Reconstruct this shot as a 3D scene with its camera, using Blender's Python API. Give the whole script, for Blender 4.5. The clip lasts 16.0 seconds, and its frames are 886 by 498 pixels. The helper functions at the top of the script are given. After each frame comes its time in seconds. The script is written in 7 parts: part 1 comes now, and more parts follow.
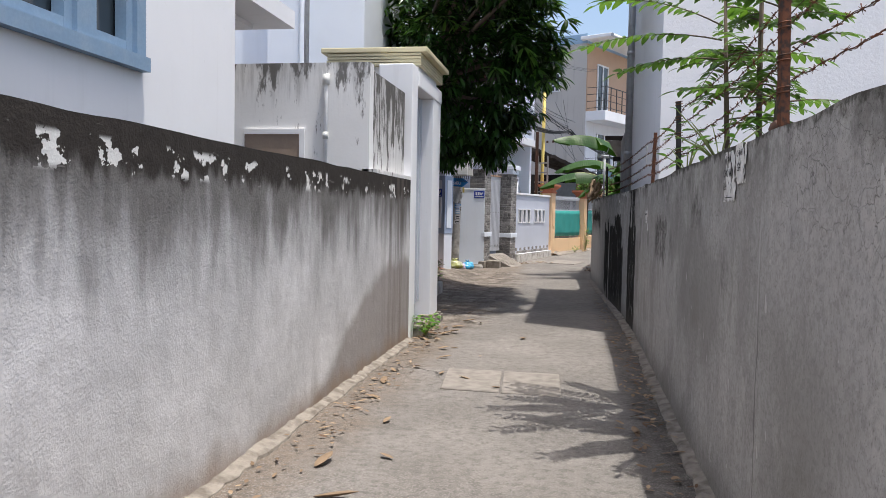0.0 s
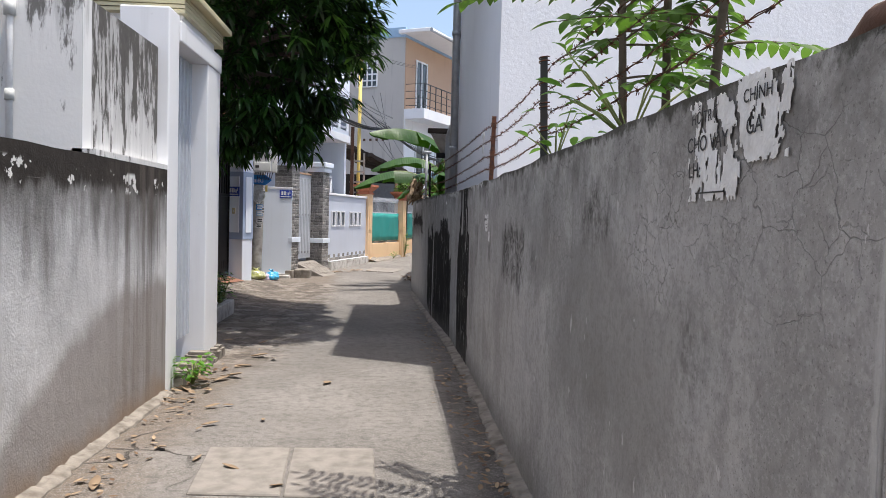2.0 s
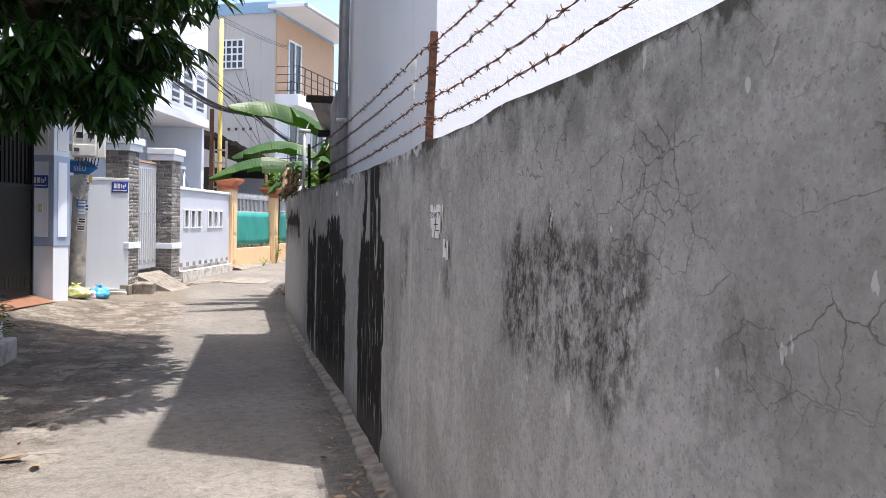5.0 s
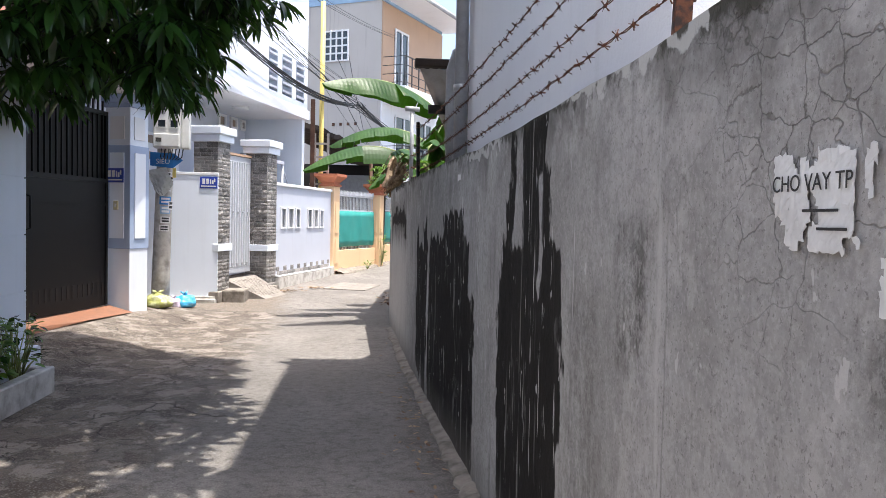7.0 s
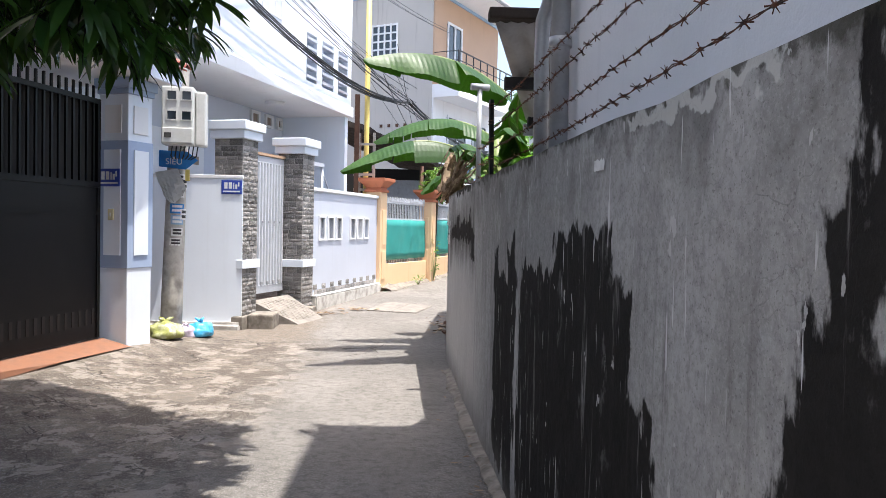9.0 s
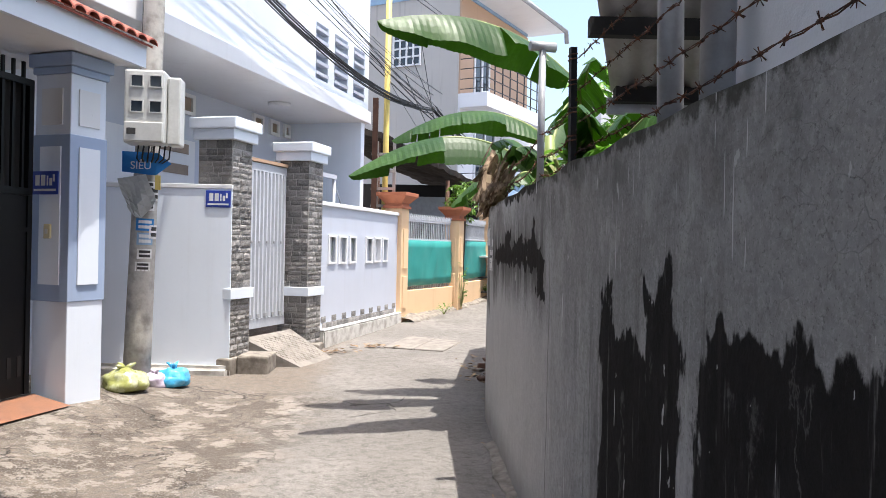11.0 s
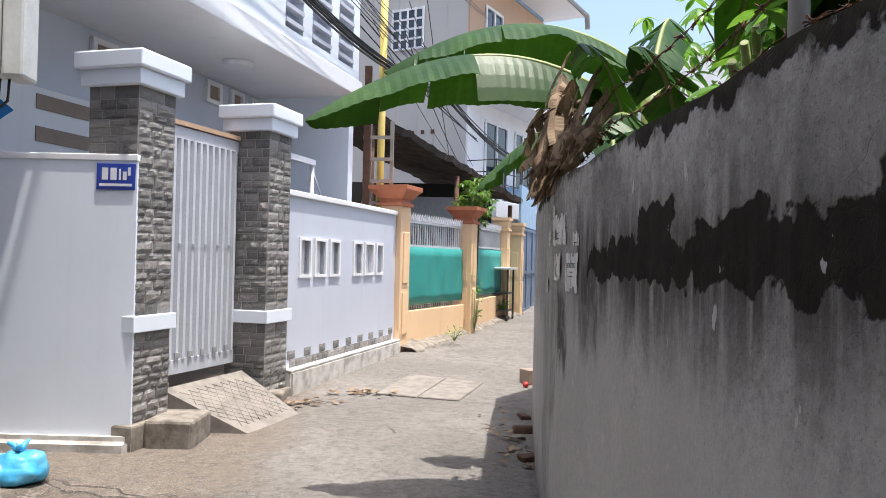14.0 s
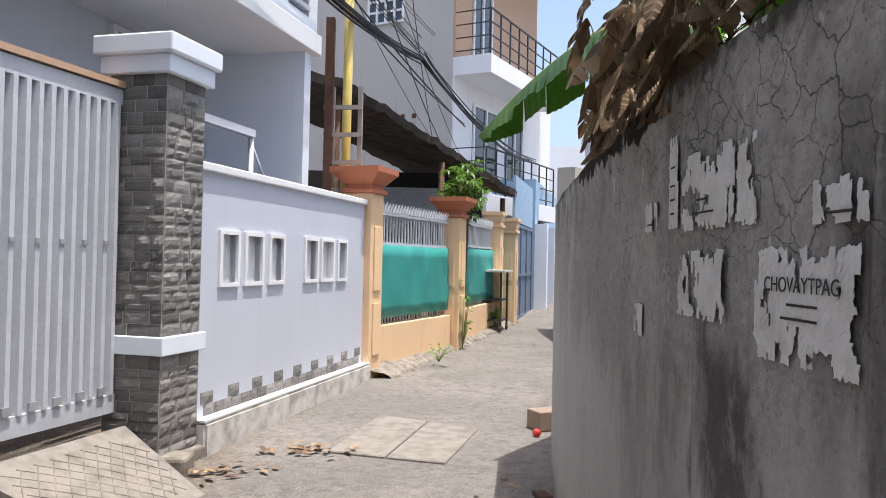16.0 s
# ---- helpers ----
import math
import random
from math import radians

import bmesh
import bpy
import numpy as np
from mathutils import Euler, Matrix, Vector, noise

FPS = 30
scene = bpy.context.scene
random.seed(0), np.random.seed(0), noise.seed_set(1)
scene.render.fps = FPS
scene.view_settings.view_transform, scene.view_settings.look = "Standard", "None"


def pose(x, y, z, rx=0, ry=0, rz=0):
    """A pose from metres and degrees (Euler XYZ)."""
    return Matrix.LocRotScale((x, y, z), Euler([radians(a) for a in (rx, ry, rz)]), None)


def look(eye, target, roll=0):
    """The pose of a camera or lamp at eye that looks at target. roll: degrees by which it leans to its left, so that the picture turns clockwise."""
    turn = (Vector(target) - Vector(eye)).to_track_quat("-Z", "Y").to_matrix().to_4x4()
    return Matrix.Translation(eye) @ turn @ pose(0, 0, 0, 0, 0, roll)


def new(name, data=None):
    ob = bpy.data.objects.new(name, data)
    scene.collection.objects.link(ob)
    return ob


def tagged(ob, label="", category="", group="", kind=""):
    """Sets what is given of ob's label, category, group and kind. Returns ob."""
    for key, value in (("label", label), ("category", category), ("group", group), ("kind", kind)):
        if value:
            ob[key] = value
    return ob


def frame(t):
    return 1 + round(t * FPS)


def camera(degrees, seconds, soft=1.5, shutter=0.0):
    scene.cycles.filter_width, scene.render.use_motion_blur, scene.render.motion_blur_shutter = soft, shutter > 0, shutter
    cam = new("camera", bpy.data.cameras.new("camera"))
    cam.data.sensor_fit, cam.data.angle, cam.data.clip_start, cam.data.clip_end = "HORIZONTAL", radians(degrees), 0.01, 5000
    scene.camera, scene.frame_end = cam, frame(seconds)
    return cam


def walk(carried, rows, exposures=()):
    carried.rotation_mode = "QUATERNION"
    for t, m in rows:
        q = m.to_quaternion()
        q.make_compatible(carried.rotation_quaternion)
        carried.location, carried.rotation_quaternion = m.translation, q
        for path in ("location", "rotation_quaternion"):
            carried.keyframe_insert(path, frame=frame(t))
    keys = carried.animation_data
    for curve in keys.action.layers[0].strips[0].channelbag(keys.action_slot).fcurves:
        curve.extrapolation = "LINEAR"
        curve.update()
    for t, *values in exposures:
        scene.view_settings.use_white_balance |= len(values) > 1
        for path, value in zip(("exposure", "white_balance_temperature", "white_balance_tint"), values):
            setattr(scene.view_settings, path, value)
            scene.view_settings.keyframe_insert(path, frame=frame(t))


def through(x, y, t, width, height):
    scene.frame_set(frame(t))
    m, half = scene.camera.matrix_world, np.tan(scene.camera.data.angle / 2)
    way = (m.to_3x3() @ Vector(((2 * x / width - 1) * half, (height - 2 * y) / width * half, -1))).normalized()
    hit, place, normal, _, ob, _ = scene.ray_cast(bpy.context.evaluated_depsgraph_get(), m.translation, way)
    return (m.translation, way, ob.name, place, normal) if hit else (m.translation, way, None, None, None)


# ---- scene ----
import functools

cam = camera(59.9, 16.0, 0.5)
METRES, EYE, TILT, LEAN, TURN = 17.241, 1.5, 0.0, 0.0, 9.8
ROWS = [
    (0.0, 0.0, 0.0, 0.0, 0.05, -2.76, -1.11),
    (0.5, 0.0041, 0.0311, 0.0004, -2.28, -2.68, -1.19),
    (1.0, 0.0096, 0.0632, 0.0021, -5.28, -2.6, -1.31),
    (1.5, 0.0124, 0.0947, 0.0022, -8.16, -2.5, -1.4),
    (2.0, 0.021, 0.1267, 0.0012, -13.38, -2.3, -1.48),
    (2.5, 0.0256, 0.1586, 0.0001, -14.83, -2.16, -1.42),
    (3.0, 0.0329, 0.1897, -0.0, -18.23, -2.02, -1.43),
    (3.5, 0.038, 0.2191, -0.0003, -21.24, -1.91, -1.49),
    (6.0, 0.0703, 0.3699, -0.0017, -22.77, -2.0, -1.37),
    (6.5, 0.0768, 0.4002, -0.0032, -19.5, -2.07, -1.31),
    (7.0, 0.0827, 0.4306, -0.0027, -14.85, -2.16, -1.19),
    (7.5, 0.0872, 0.4613, -0.0017, -13.31, -2.13, -1.19),
    (8.0, 0.0934, 0.4944, -0.001, -12.25, -2.02, -1.21),
    (8.5, 0.0952, 0.5256, -0.0007, -11.64, -1.91, -1.14),
    (9.0, 0.101, 0.5568, 0.0004, -11.23, -1.7, -1.18),
    (11.5, 0.1152, 0.7052, -0.0005, -9.31, 0.17, -1.2),
    (12.0, 0.1138, 0.7342, -0.0001, -9.09, 0.32, -1.22),
    (12.5, 0.1185, 0.7631, -0.0003, -8.97, 0.49, -1.24),
    (13.0, 0.1228, 0.7909, -0.0025, -8.97, 0.63, -1.28),
    (13.5, 0.1311, 0.8205, -0.0043, -9.14, 0.76, -1.26),
    (14.0, 0.1367, 0.8537, -0.0036, -9.61, 0.81, -1.29),
    (14.5, 0.1436, 0.887, -0.003, -10.06, 0.85, -1.25),
    (15.0, 0.15, 0.9194, -0.0029, -10.36, 0.84, -1.21),
    (15.5, 0.1553, 0.9513, -0.0034, -10.56, 0.84, -1.22),
    (16.0, 0.1608, 0.9841, -0.0029, -10.77, 0.87, -1.24),
]
EXPOSURES = [(0.0, 0.16, 6420.0, 9.0), (2.5, 0.38, 6420.0, 9.0), (6.0, 0.92, 6480.0, 10.0), (9.0, 0.98, 6380.0, 9.0), (11.6, 0.78, 6420.0, 9.0), (13.0, 0.70, 6420.0, 9.0), (16.0, 0.42, 6460.0, 9.5)]
walk(cam, [(t, pose(0, 0, EYE, TILT, LEAN, TURN) @ pose(METRES * x, METRES * y, METRES * z, 90 + pitch, roll, yaw)) for t, x, y, z, yaw, pitch, roll in ROWS], EXPOSURES)

# ---- light ----
SUN_TO = Vector((0.19, -0.103, 1.0)).normalized()
world = bpy.data.worlds.new("sky")
scene.world = world
world.use_nodes = True
wn = world.node_tree
sky = wn.nodes.new("ShaderNodeTexSky")
sky.sky_type = "NISHITA"
sky.sun_disc = False
sky.sun_elevation = math.asin(SUN_TO.z)
sky.sun_rotation = math.atan2(SUN_TO.x, SUN_TO.y)
sky.air_density, sky.dust_density, sky.ozone_density = 1.0, 4.0, 1.0
wn.nodes["Background"].inputs["Strength"].default_value = 0.21
wn.links.new(sky.outputs["Color"], wn.nodes["Background"].inputs["Color"])
sun = new("sun", bpy.data.lights.new("sun", "SUN"))
sun.data.energy, sun.data.angle, sun.data.color = 4.5, radians(0.53), (1.0, 0.95, 0.88)
sun.matrix_world = look(SUN_TO * 60, (0, 0, 0))


# ---- material helpers ----
class Net:
    """Short ways to wire a node material."""

    def __init__(self, name, rough=0.8, metal=0.0, space="Object"):
        self.mat = bpy.data.materials.new(name)
        self.mat.use_nodes = True
        self.t = self.mat.node_tree
        self.b = self.t.nodes["Principled BSDF"]
        self.b.inputs["Roughness"].default_value = rough
        self.b.inputs["Metallic"].default_value = metal
        self.co = self.t.nodes.new("ShaderNodeTexCoord").outputs[space]

    def put(self, socket, value):
        if isinstance(value, bpy.types.NodeSocket):
            self.t.links.new(value, socket)
        elif isinstance(value, (tuple, list)) and len(value) == 3 and socket.type == "RGBA":
            socket.default_value = (*value, 1)
        else:
            socket.default_value = value

    def scaled(self, s, at=(0, 0, 0)):
        m = self.t.nodes.new("ShaderNodeMapping")
        self.put(m.inputs["Vector"], self.co)
        m.inputs["Scale"].default_value = s if isinstance(s, tuple) else (s, s, s)
        m.inputs["Location"].default_value = at
        return m.outputs[0]

    def noise(self, s, detail=4.0, rough=0.55, at=(0, 0, 0), warp=0.0):
        n = self.t.nodes.new("ShaderNodeTexNoise")
        self.put(n.inputs["Vector"], self.scaled(s, at))
        n.inputs["Scale"].default_value = 1.0
        n.inputs["Detail"].default_value = detail
        n.inputs["Roughness"].default_value = rough
        n.inputs["Distortion"].default_value = warp
        return n.outputs[0]

    def cells(self, s, feature="DISTANCE_TO_EDGE", at=(0, 0, 0), jitter=0.0):
        n = self.t.nodes.new("ShaderNodeTexVoronoi")
        n.feature = feature
        v = self.scaled(s, at)
        if jitter:
            wob = self.t.nodes.new("ShaderNodeTexNoise")
            self.put(wob.inputs["Vector"], v)
            wob.inputs["Scale"].default_value = 2.5
            v2 = self.t.nodes.new("ShaderNodeVectorMath")
            v2.operation = "MULTIPLY_ADD"
            self.put(v2.inputs[0], wob.outputs["Color"])
            v2.inputs[1].default_value = (jitter, jitter, jitter)
            self.put(v2.inputs[2], v)
            v = v2.outputs[0]
        self.put(n.inputs["Vector"], v)
        n.inputs["Scale"].default_value = 1.0
        return n.outputs["Distance"]

    def math(self, op, a, b=0.0, c=0.0):
        n = self.t.nodes.new("ShaderNodeMath")
        n.operation = op
        for k, v in zip(n.inputs, (a, b, c)):
            self.put(k, v)
        return n.outputs[0]

    def ramp(self, v, lo, hi, a=0.0, b=1.0):
        n = self.t.nodes.new("ShaderNodeMapRange")
        n.interpolation_type = "SMOOTHSTEP"
        for k, x in zip(n.inputs, (v, lo, hi, a, b)):
            self.put(k, x)
        return n.outputs[0]

    def axis(self, k):
        n = self.t.nodes.new("ShaderNodeSeparateXYZ")
        self.put(n.inputs[0], self.co)
        return n.outputs[k]

    def mix(self, f, a, b, mode="MIX"):
        n = self.t.nodes.new("ShaderNodeMix")
        n.data_type, n.blend_type = "RGBA", mode
        for k, v in ((0, f), (6, a), (7, b)):
            self.put(n.inputs[k], v)
        return n.outputs[2]

    def random(self):
        return self.t.nodes.new("ShaderNodeObjectInfo").outputs["Random"]

    def island(self):
        return self.t.nodes.new("ShaderNodeNewGeometry").outputs["Random Per Island"]

    def color(self, c):
        self.put(self.b.inputs["Base Color"], c)

    def rough(self, r):
        self.put(self.b.inputs["Roughness"], r)

    def bump(self, h, strength=0.3, distance=0.01):
        n = self.t.nodes.new("ShaderNodeBump")
        n.inputs["Strength"].default_value = strength
        n.inputs["Distance"].default_value = distance
        self.put(n.inputs["Height"], h)
        self.t.links.new(n.outputs[0], self.b.inputs["Normal"])


def grainy(name, base, dark, rough=0.75, scale=3.0, fine=60.0, bump=0.2, metal=0.0, amount=0.6, vary=0.0, gloss=0.5):
    """A surface of one colour with soft blotches and a fine grain."""
    n = Net(name, rough, metal)
    n.b.inputs["Specular IOR Level"].default_value = gloss
    blot = n.ramp(n.noise(scale, 5), 0.35, 0.75, 0.0, amount)
    c = n.mix(blot, base, dark)
    g = n.noise(fine, 3)
    c = n.mix(n.ramp(g, 0.3, 0.7, 0.0, 0.18), c, tuple(v * 0.6 for v in base))
    if vary:
        c = n.mix(n.ramp(n.random(), 0, 1, 0, vary), c, dark)
    n.color(c)
    n.rough(n.ramp(blot, 0, 1, rough, min(1, rough + 0.15)))
    if bump:
        n.bump(g, bump, 0.004)
    return n.mat


def streaky(n, lo, hi, sx=9.0, sz=0.5, at=(0, 0, 0)):
    return n.ramp(n.noise((sx, sx, sz), 6, 0.6, at), lo, hi)


def ragged(n, s=(9, 9, 3.0), amount=0.2, at=(0, 0, 0), detail=6, rough=0.58):
    """Coordinates along and up a wall, shaken by one noise."""
    t = n.t.nodes.new("ShaderNodeTexNoise")
    n.put(t.inputs["Vector"], n.scaled(s, at))
    t.inputs["Scale"].default_value = 1.0
    t.inputs["Detail"].default_value = detail
    t.inputs["Roughness"].default_value = rough
    v = n.t.nodes.new("ShaderNodeSeparateColor")
    n.put(v.inputs[0], t.outputs["Color"])
    y = n.math("MULTIPLY_ADD", n.math("SUBTRACT", v.outputs[0], 0.5), amount, n.axis(1))
    z = n.math("MULTIPLY_ADD", n.math("SUBTRACT", v.outputs[1], 0.5), amount, n.axis(2))
    return y, z


def patch(n, yz, y0, y1, z0, z1, soft_y=0.012, soft_z=0.012):
    """1 inside a stain that spans y0 to y1 and z0 to z1 in shaken coordinates."""
    y, z = yz
    m = n.math("MULTIPLY", n.ramp(y, y0 - soft_y, y0 + soft_y), n.ramp(y, y1 - soft_y, y1 + soft_y, 1.0, 0.0))
    return n.math("MULTIPLY", m, n.math("MULTIPLY", n.ramp(z, z0 - soft_z, z0 + soft_z), n.ramp(z, z1 - soft_z, z1 + soft_z, 1.0, 0.0)))


def either(n, masks):
    out = masks[0]
    for k in masks[1:]:
        out = n.math("MAXIMUM", out, k)
    return out


def east_wall_material():
    n = Net("weathered_grey_plaster", 0.92)
    n.b.inputs["Specular IOR Level"].default_value = 0.06
    y, z = n.axis(1), n.axis(2)
    times = lambda *m: functools.reduce(lambda p, q: n.math("MULTIPLY", p, q), m)
    edge = ragged(n, (8, 8, 3.2), 0.34)
    drips = ragged(n, (8, 8, 3.4), 0.40, (3, 1, 7))
    soft = ragged(n, (2.6, 2.6, 2.0), 0.9, (5, 2, 2))
    chips = ragged(n, (9, 9, 9), 0.24, (1, 6, 4), 5, 0.5)
    # smooth trowelled cement with broad cloudy tones
    base = n.mix(n.ramp(n.noise(0.75, 4, 0.55), 0.36, 0.64), (0.35, 0.337, 0.322), (0.46, 0.444, 0.426))
    base = n.mix(n.ramp(n.noise((2.1, 2.1, 1.5), 6, 0.6, (4, 2, 1)), 0.47, 0.62, 0, 0.55), base, (0.285, 0.27, 0.255))
    base = n.mix(n.ramp(n.noise((3.4, 3.4, 2.4), 5, 0.55, (8, 1, 6)), 0.56, 0.60, 0, 0.45), base, (0.50, 0.48, 0.458))
    grain = n.noise(30, 6, 0.7, (1, 1, 8))
    base = n.mix(n.ramp(grain, 0.42, 0.64, 0, 0.42), base, (0.20, 0.19, 0.178))
    base = n.mix(n.ramp(n.noise(75, 5, 0.75, (3, 3, 1)), 0.50, 0.62, 0, 0.30), base, (0.56, 0.54, 0.52))
    base = n.mix(n.ramp(n.noise(110, 3, 0.6, (7, 2, 1)), 0.60, 0.66, 0, 0.5), base, (0.13, 0.12, 0.112))
    base = n.mix(n.ramp(n.noise((7, 7, 1.6), 6, 0.62, (6, 2, 1)), 0.54, 0.72, 0, 0.28), base, (0.22, 0.207, 0.193))
    # the stretch under the tall building is darker all over, less so low down
    dark_stretch = times(n.ramp(soft[0], 9.9, 11.4), n.ramp(soft[0], 15.3, 15.9, 1.0, 0.0), n.ramp(soft[1], 0.2, 1.1, 0.35, 1.0))
    base = n.mix(n.math("MULTIPLY", dark_stretch, 0.08), base, (0.115, 0.109, 0.103))
    # paler plaster low down, further on, with ground bounce put into its tone
    pale = times(n.ramp(soft[0], 14.9, 15.6), n.ramp(soft[1], 1.0, 1.3, 1.0, 0.0))
    base = n.mix(n.math("MULTIPLY", pale, 0.6), base, (0.50, 0.482, 0.458))
    # damp shadows in the plaster
    damp_shade = either(n, [patch(n, soft, 4.3, 5.75, 0.7, 1.42, 0.25, 0.14), patch(n, soft, 2.3, 3.1, 0.1, 1.1, 0.3, 0.25), patch(n, soft, 6.0, 6.6, 1.2, 1.62, 0.2, 0.12)])
    base = n.mix(n.math("MULTIPLY", damp_shade, 0.5), base, (0.2, 0.187, 0.175))
    # mould under the coping
    top = times(n.ramp(edge[1], 1.52, 1.82), n.ramp(n.noise((3.2, 3.2, 3.2), 7, 0.66, (9, 4, 2)), 0.42, 0.62))
    base = n.mix(n.math("MULTIPLY", top, 0.62), base, (0.10, 0.094, 0.086))
    # sooty mould that is mottled and soft at its border
    speck = n.ramp(n.noise((34, 34, 24), 8, 0.8, (2, 7, 5)), 0.45, 0.55)
    cloud = n.ramp(n.noise((6, 6, 3.4), 8, 0.7, (1, 7, 3)), 0.40, 0.56)
    soot = either(n, [times(patch(n, drips, a, b, c, d, 0.09, 0.07), k) for a, b, c, d, k in (
        (6.72, 7.62, 1.12, 1.47, 0.95), (7.16, 7.40, 1.34, 1.47, 1.0), (4.95, 5.32, 1.44, 1.62, 0.75), (8.30, 8.42, 1.24, 1.40, 0.85), (9.22, 9.44, 1.12, 1.44, 0.7),
        (6.35, 6.6, 1.15, 1.35, 0.4), (9.55, 9.9, 0.4, 1.25, 0.35), (4.12, 4.20, 1.05, 1.30, 0.7), (4.05, 4.09, 1.1, 1.28, 0.5))])
    soot = times(soot, n.math("ADD", n.math("MULTIPLY", speck, 0.6), n.math("MULTIPLY", cloud, 0.5)))
    base = n.mix(n.math("MINIMUM", soot, 0.93), base, (0.05, 0.045, 0.04))
    # black runs where water comes over the wall
    runs = either(n, [patch(n, edge, *q) for q in (
        (10.24, 10.90, 1.45, 2.2), (10.18, 10.98, 1.10, 1.60), (9.98, 11.06, -0.5, 1.36), (10.5, 11.10, 0.5, 1.2))]
        + [patch(n, drips, *q) for q in (
        (12.12, 12.86, -0.5, 1.50), (11.92, 13.16, -0.5, 1.34), (11.74, 13.28, -0.5, 1.02), (13.15, 13.64, -0.5, 1.32), (13.74, 14.02, -0.5, 1.42), (13.98, 14.48, 0.1, 1.22), (14.36, 14.47, 0.3, 1.46))])
    tongue = either(n, [patch(n, edge, 10.66, 10.82, 1.36, 2.2), patch(n, edge, 10.30, 10.36, 1.2, 1.62), patch(n, edge, 14.09, 14.2, 1.25, 1.7)])
    runs = times(runs, n.math("SUBTRACT", 1.0, tongue), n.ramp(n.noise((15, 15, 0.9), 6, 0.66, (3, 0, 5)), 0.34, 0.42, 0.55, 1.0))
    worn = n.ramp(n.noise((7, 7, 4), 8, 0.7, (1, 4, 2)), 0.32, 0.42, 0.75, 1.0)
    base = n.mix(times(runs, worn, 0.97), base, n.mix(n.noise(11, 5, 0.6), (0.007, 0.0062, 0.0058), (0.022, 0.019, 0.017)))
    # thin washes beside the runs
    wash = either(n, [patch(n, soft, 10.9, 15.0, 0.0, 1.5, 0.3, 0.25), patch(n, soft, 9.6, 10.4, 0.0, 1.3, 0.2, 0.25)])
    wash = times(wash, streaky(n, 0.52, 0.62, 17, 0.7, (7, 7, 7)), n.ramp(n.noise((2.6, 2.6, 1.2), 5, 0.6, (5, 7, 1)), 0.42, 0.58))
    base = n.mix(n.math("MULTIPLY", wash, 0.35), base, (0.05, 0.046, 0.042))
    # belt of fallen skim coat with a wash of mould below it
    below = times(patch(n, edge, 15.62, 18.2, 0.6, 1.62, 0.08, 0.2), n.ramp(drips[1], 1.08, 1.44, 0.0, 1.0), n.ramp(n.noise((14, 14, 1.3), 6, 0.6, (2, 2, 2)), 0.34, 0.56, 0.35, 1.0))
    belt = either(n, [patch(n, chips, *q, 0.006, 0.006) for q in (
        (15.70, 17.95, 1.385, 1.485), (17.0, 17.62, 1.40, 1.525), (16.93, 17.24, 1.42, 1.605), (15.84, 16.75, 1.40, 1.55), (15.90, 16.06, 1.5, 1.60), (15.93, 15.965, 1.55, 1.68), (15.60, 15.82, 1.24, 1.44))])
    gone = either(n, [belt, patch(n, chips, 15.85, 17.3, 1.805, 2.2, 0.006, 0.006), patch(n, chips, 19.0, 20.6, 1.80, 2.2, 0.006, 0.006)])
    under = times(belt, n.ramp(drips[1], 1.30, 1.40, 0.0, 1.0))
    late = either(n, [times(patch(n, drips, a, b, c, d, 0.06, 0.08), k) for a, b, c, d, k in ((17.75, 18.1, 1.1, 1.42, 0.8), (18.42, 18.68, 0.95, 1.32, 0.95), (18.75, 19.0, 0.6, 1.3, 0.5), (18.95, 19.4, 0.2, 1.2, 0.35))])
    base = n.mix(n.math("MULTIPLY", below, 0.93), base, (0.055, 0.05, 0.045))
    base = n.mix(times(late, n.ramp(cloud, 0, 1, 0.5, 1.0), 0.85), base, (0.05, 0.045, 0.04))
    base = n.mix(n.math("MULTIPLY", n.math("MAXIMUM", under, gone), 0.96), base, n.mix(n.noise(14, 5), (0.010, 0.008, 0.0075), (0.034, 0.028, 0.023)))
    # mossy rim, and white paint peeling off the arris
    rim = n.ramp(n.math("MULTIPLY_ADD", n.math("SUBTRACT", n.noise((11, 11, 9), 7, 0.65), 0.5), 0.24, z), 1.81, 1.85, 0.0, 0.8)
    base = n.mix(rim, base, (0.05, 0.048, 0.036))
    peel = either(n, [patch(n, chips, 11.1, 12.0, 1.80, 1.845, 0.006, 0.006), patch(n, chips, 9.0, 10.1, 1.835, 1.87, 0.006, 0.006)])
    base = n.mix(n.math("MULTIPLY", peel, 0.85), base, (0.55, 0.54, 0.51))
    # crackled skim coat near the top
    zone = times(n.ramp(soft[1], 1.2, 1.55), n.math("ADD", n.ramp(soft[0], 8.4, 9.3, 1.0, 0.35), n.ramp(soft[0], 17.2, 17.9)))
    fine = times(n.ramp(n.cells((11, 11, 11), jitter=0.4), 0.005, 0.020, 1.0, 0.0), n.ramp(n.noise(2.6, 4, 0.55, (2, 9, 2)), 0.46, 0.56))
    wide = times(n.ramp(n.cells((4.6, 4.6, 5.2), jitter=0.4, at=(3, 3, 3)), 0.002, 0.0085, 1.0, 0.0), n.ramp(n.noise(1.6, 3, 0.5, (5, 5, 1)), 0.40, 0.50))
    line = times(n.math("MAXIMUM", n.math("MULTIPLY", fine, 0.8), n.math("MULTIPLY", wide, 0.6)), zone)
    # upright seams
    shake = n.math("MULTIPLY_ADD", n.math("SUBTRACT", n.noise((6, 6, 3), 4), 0.5), 0.07, y)
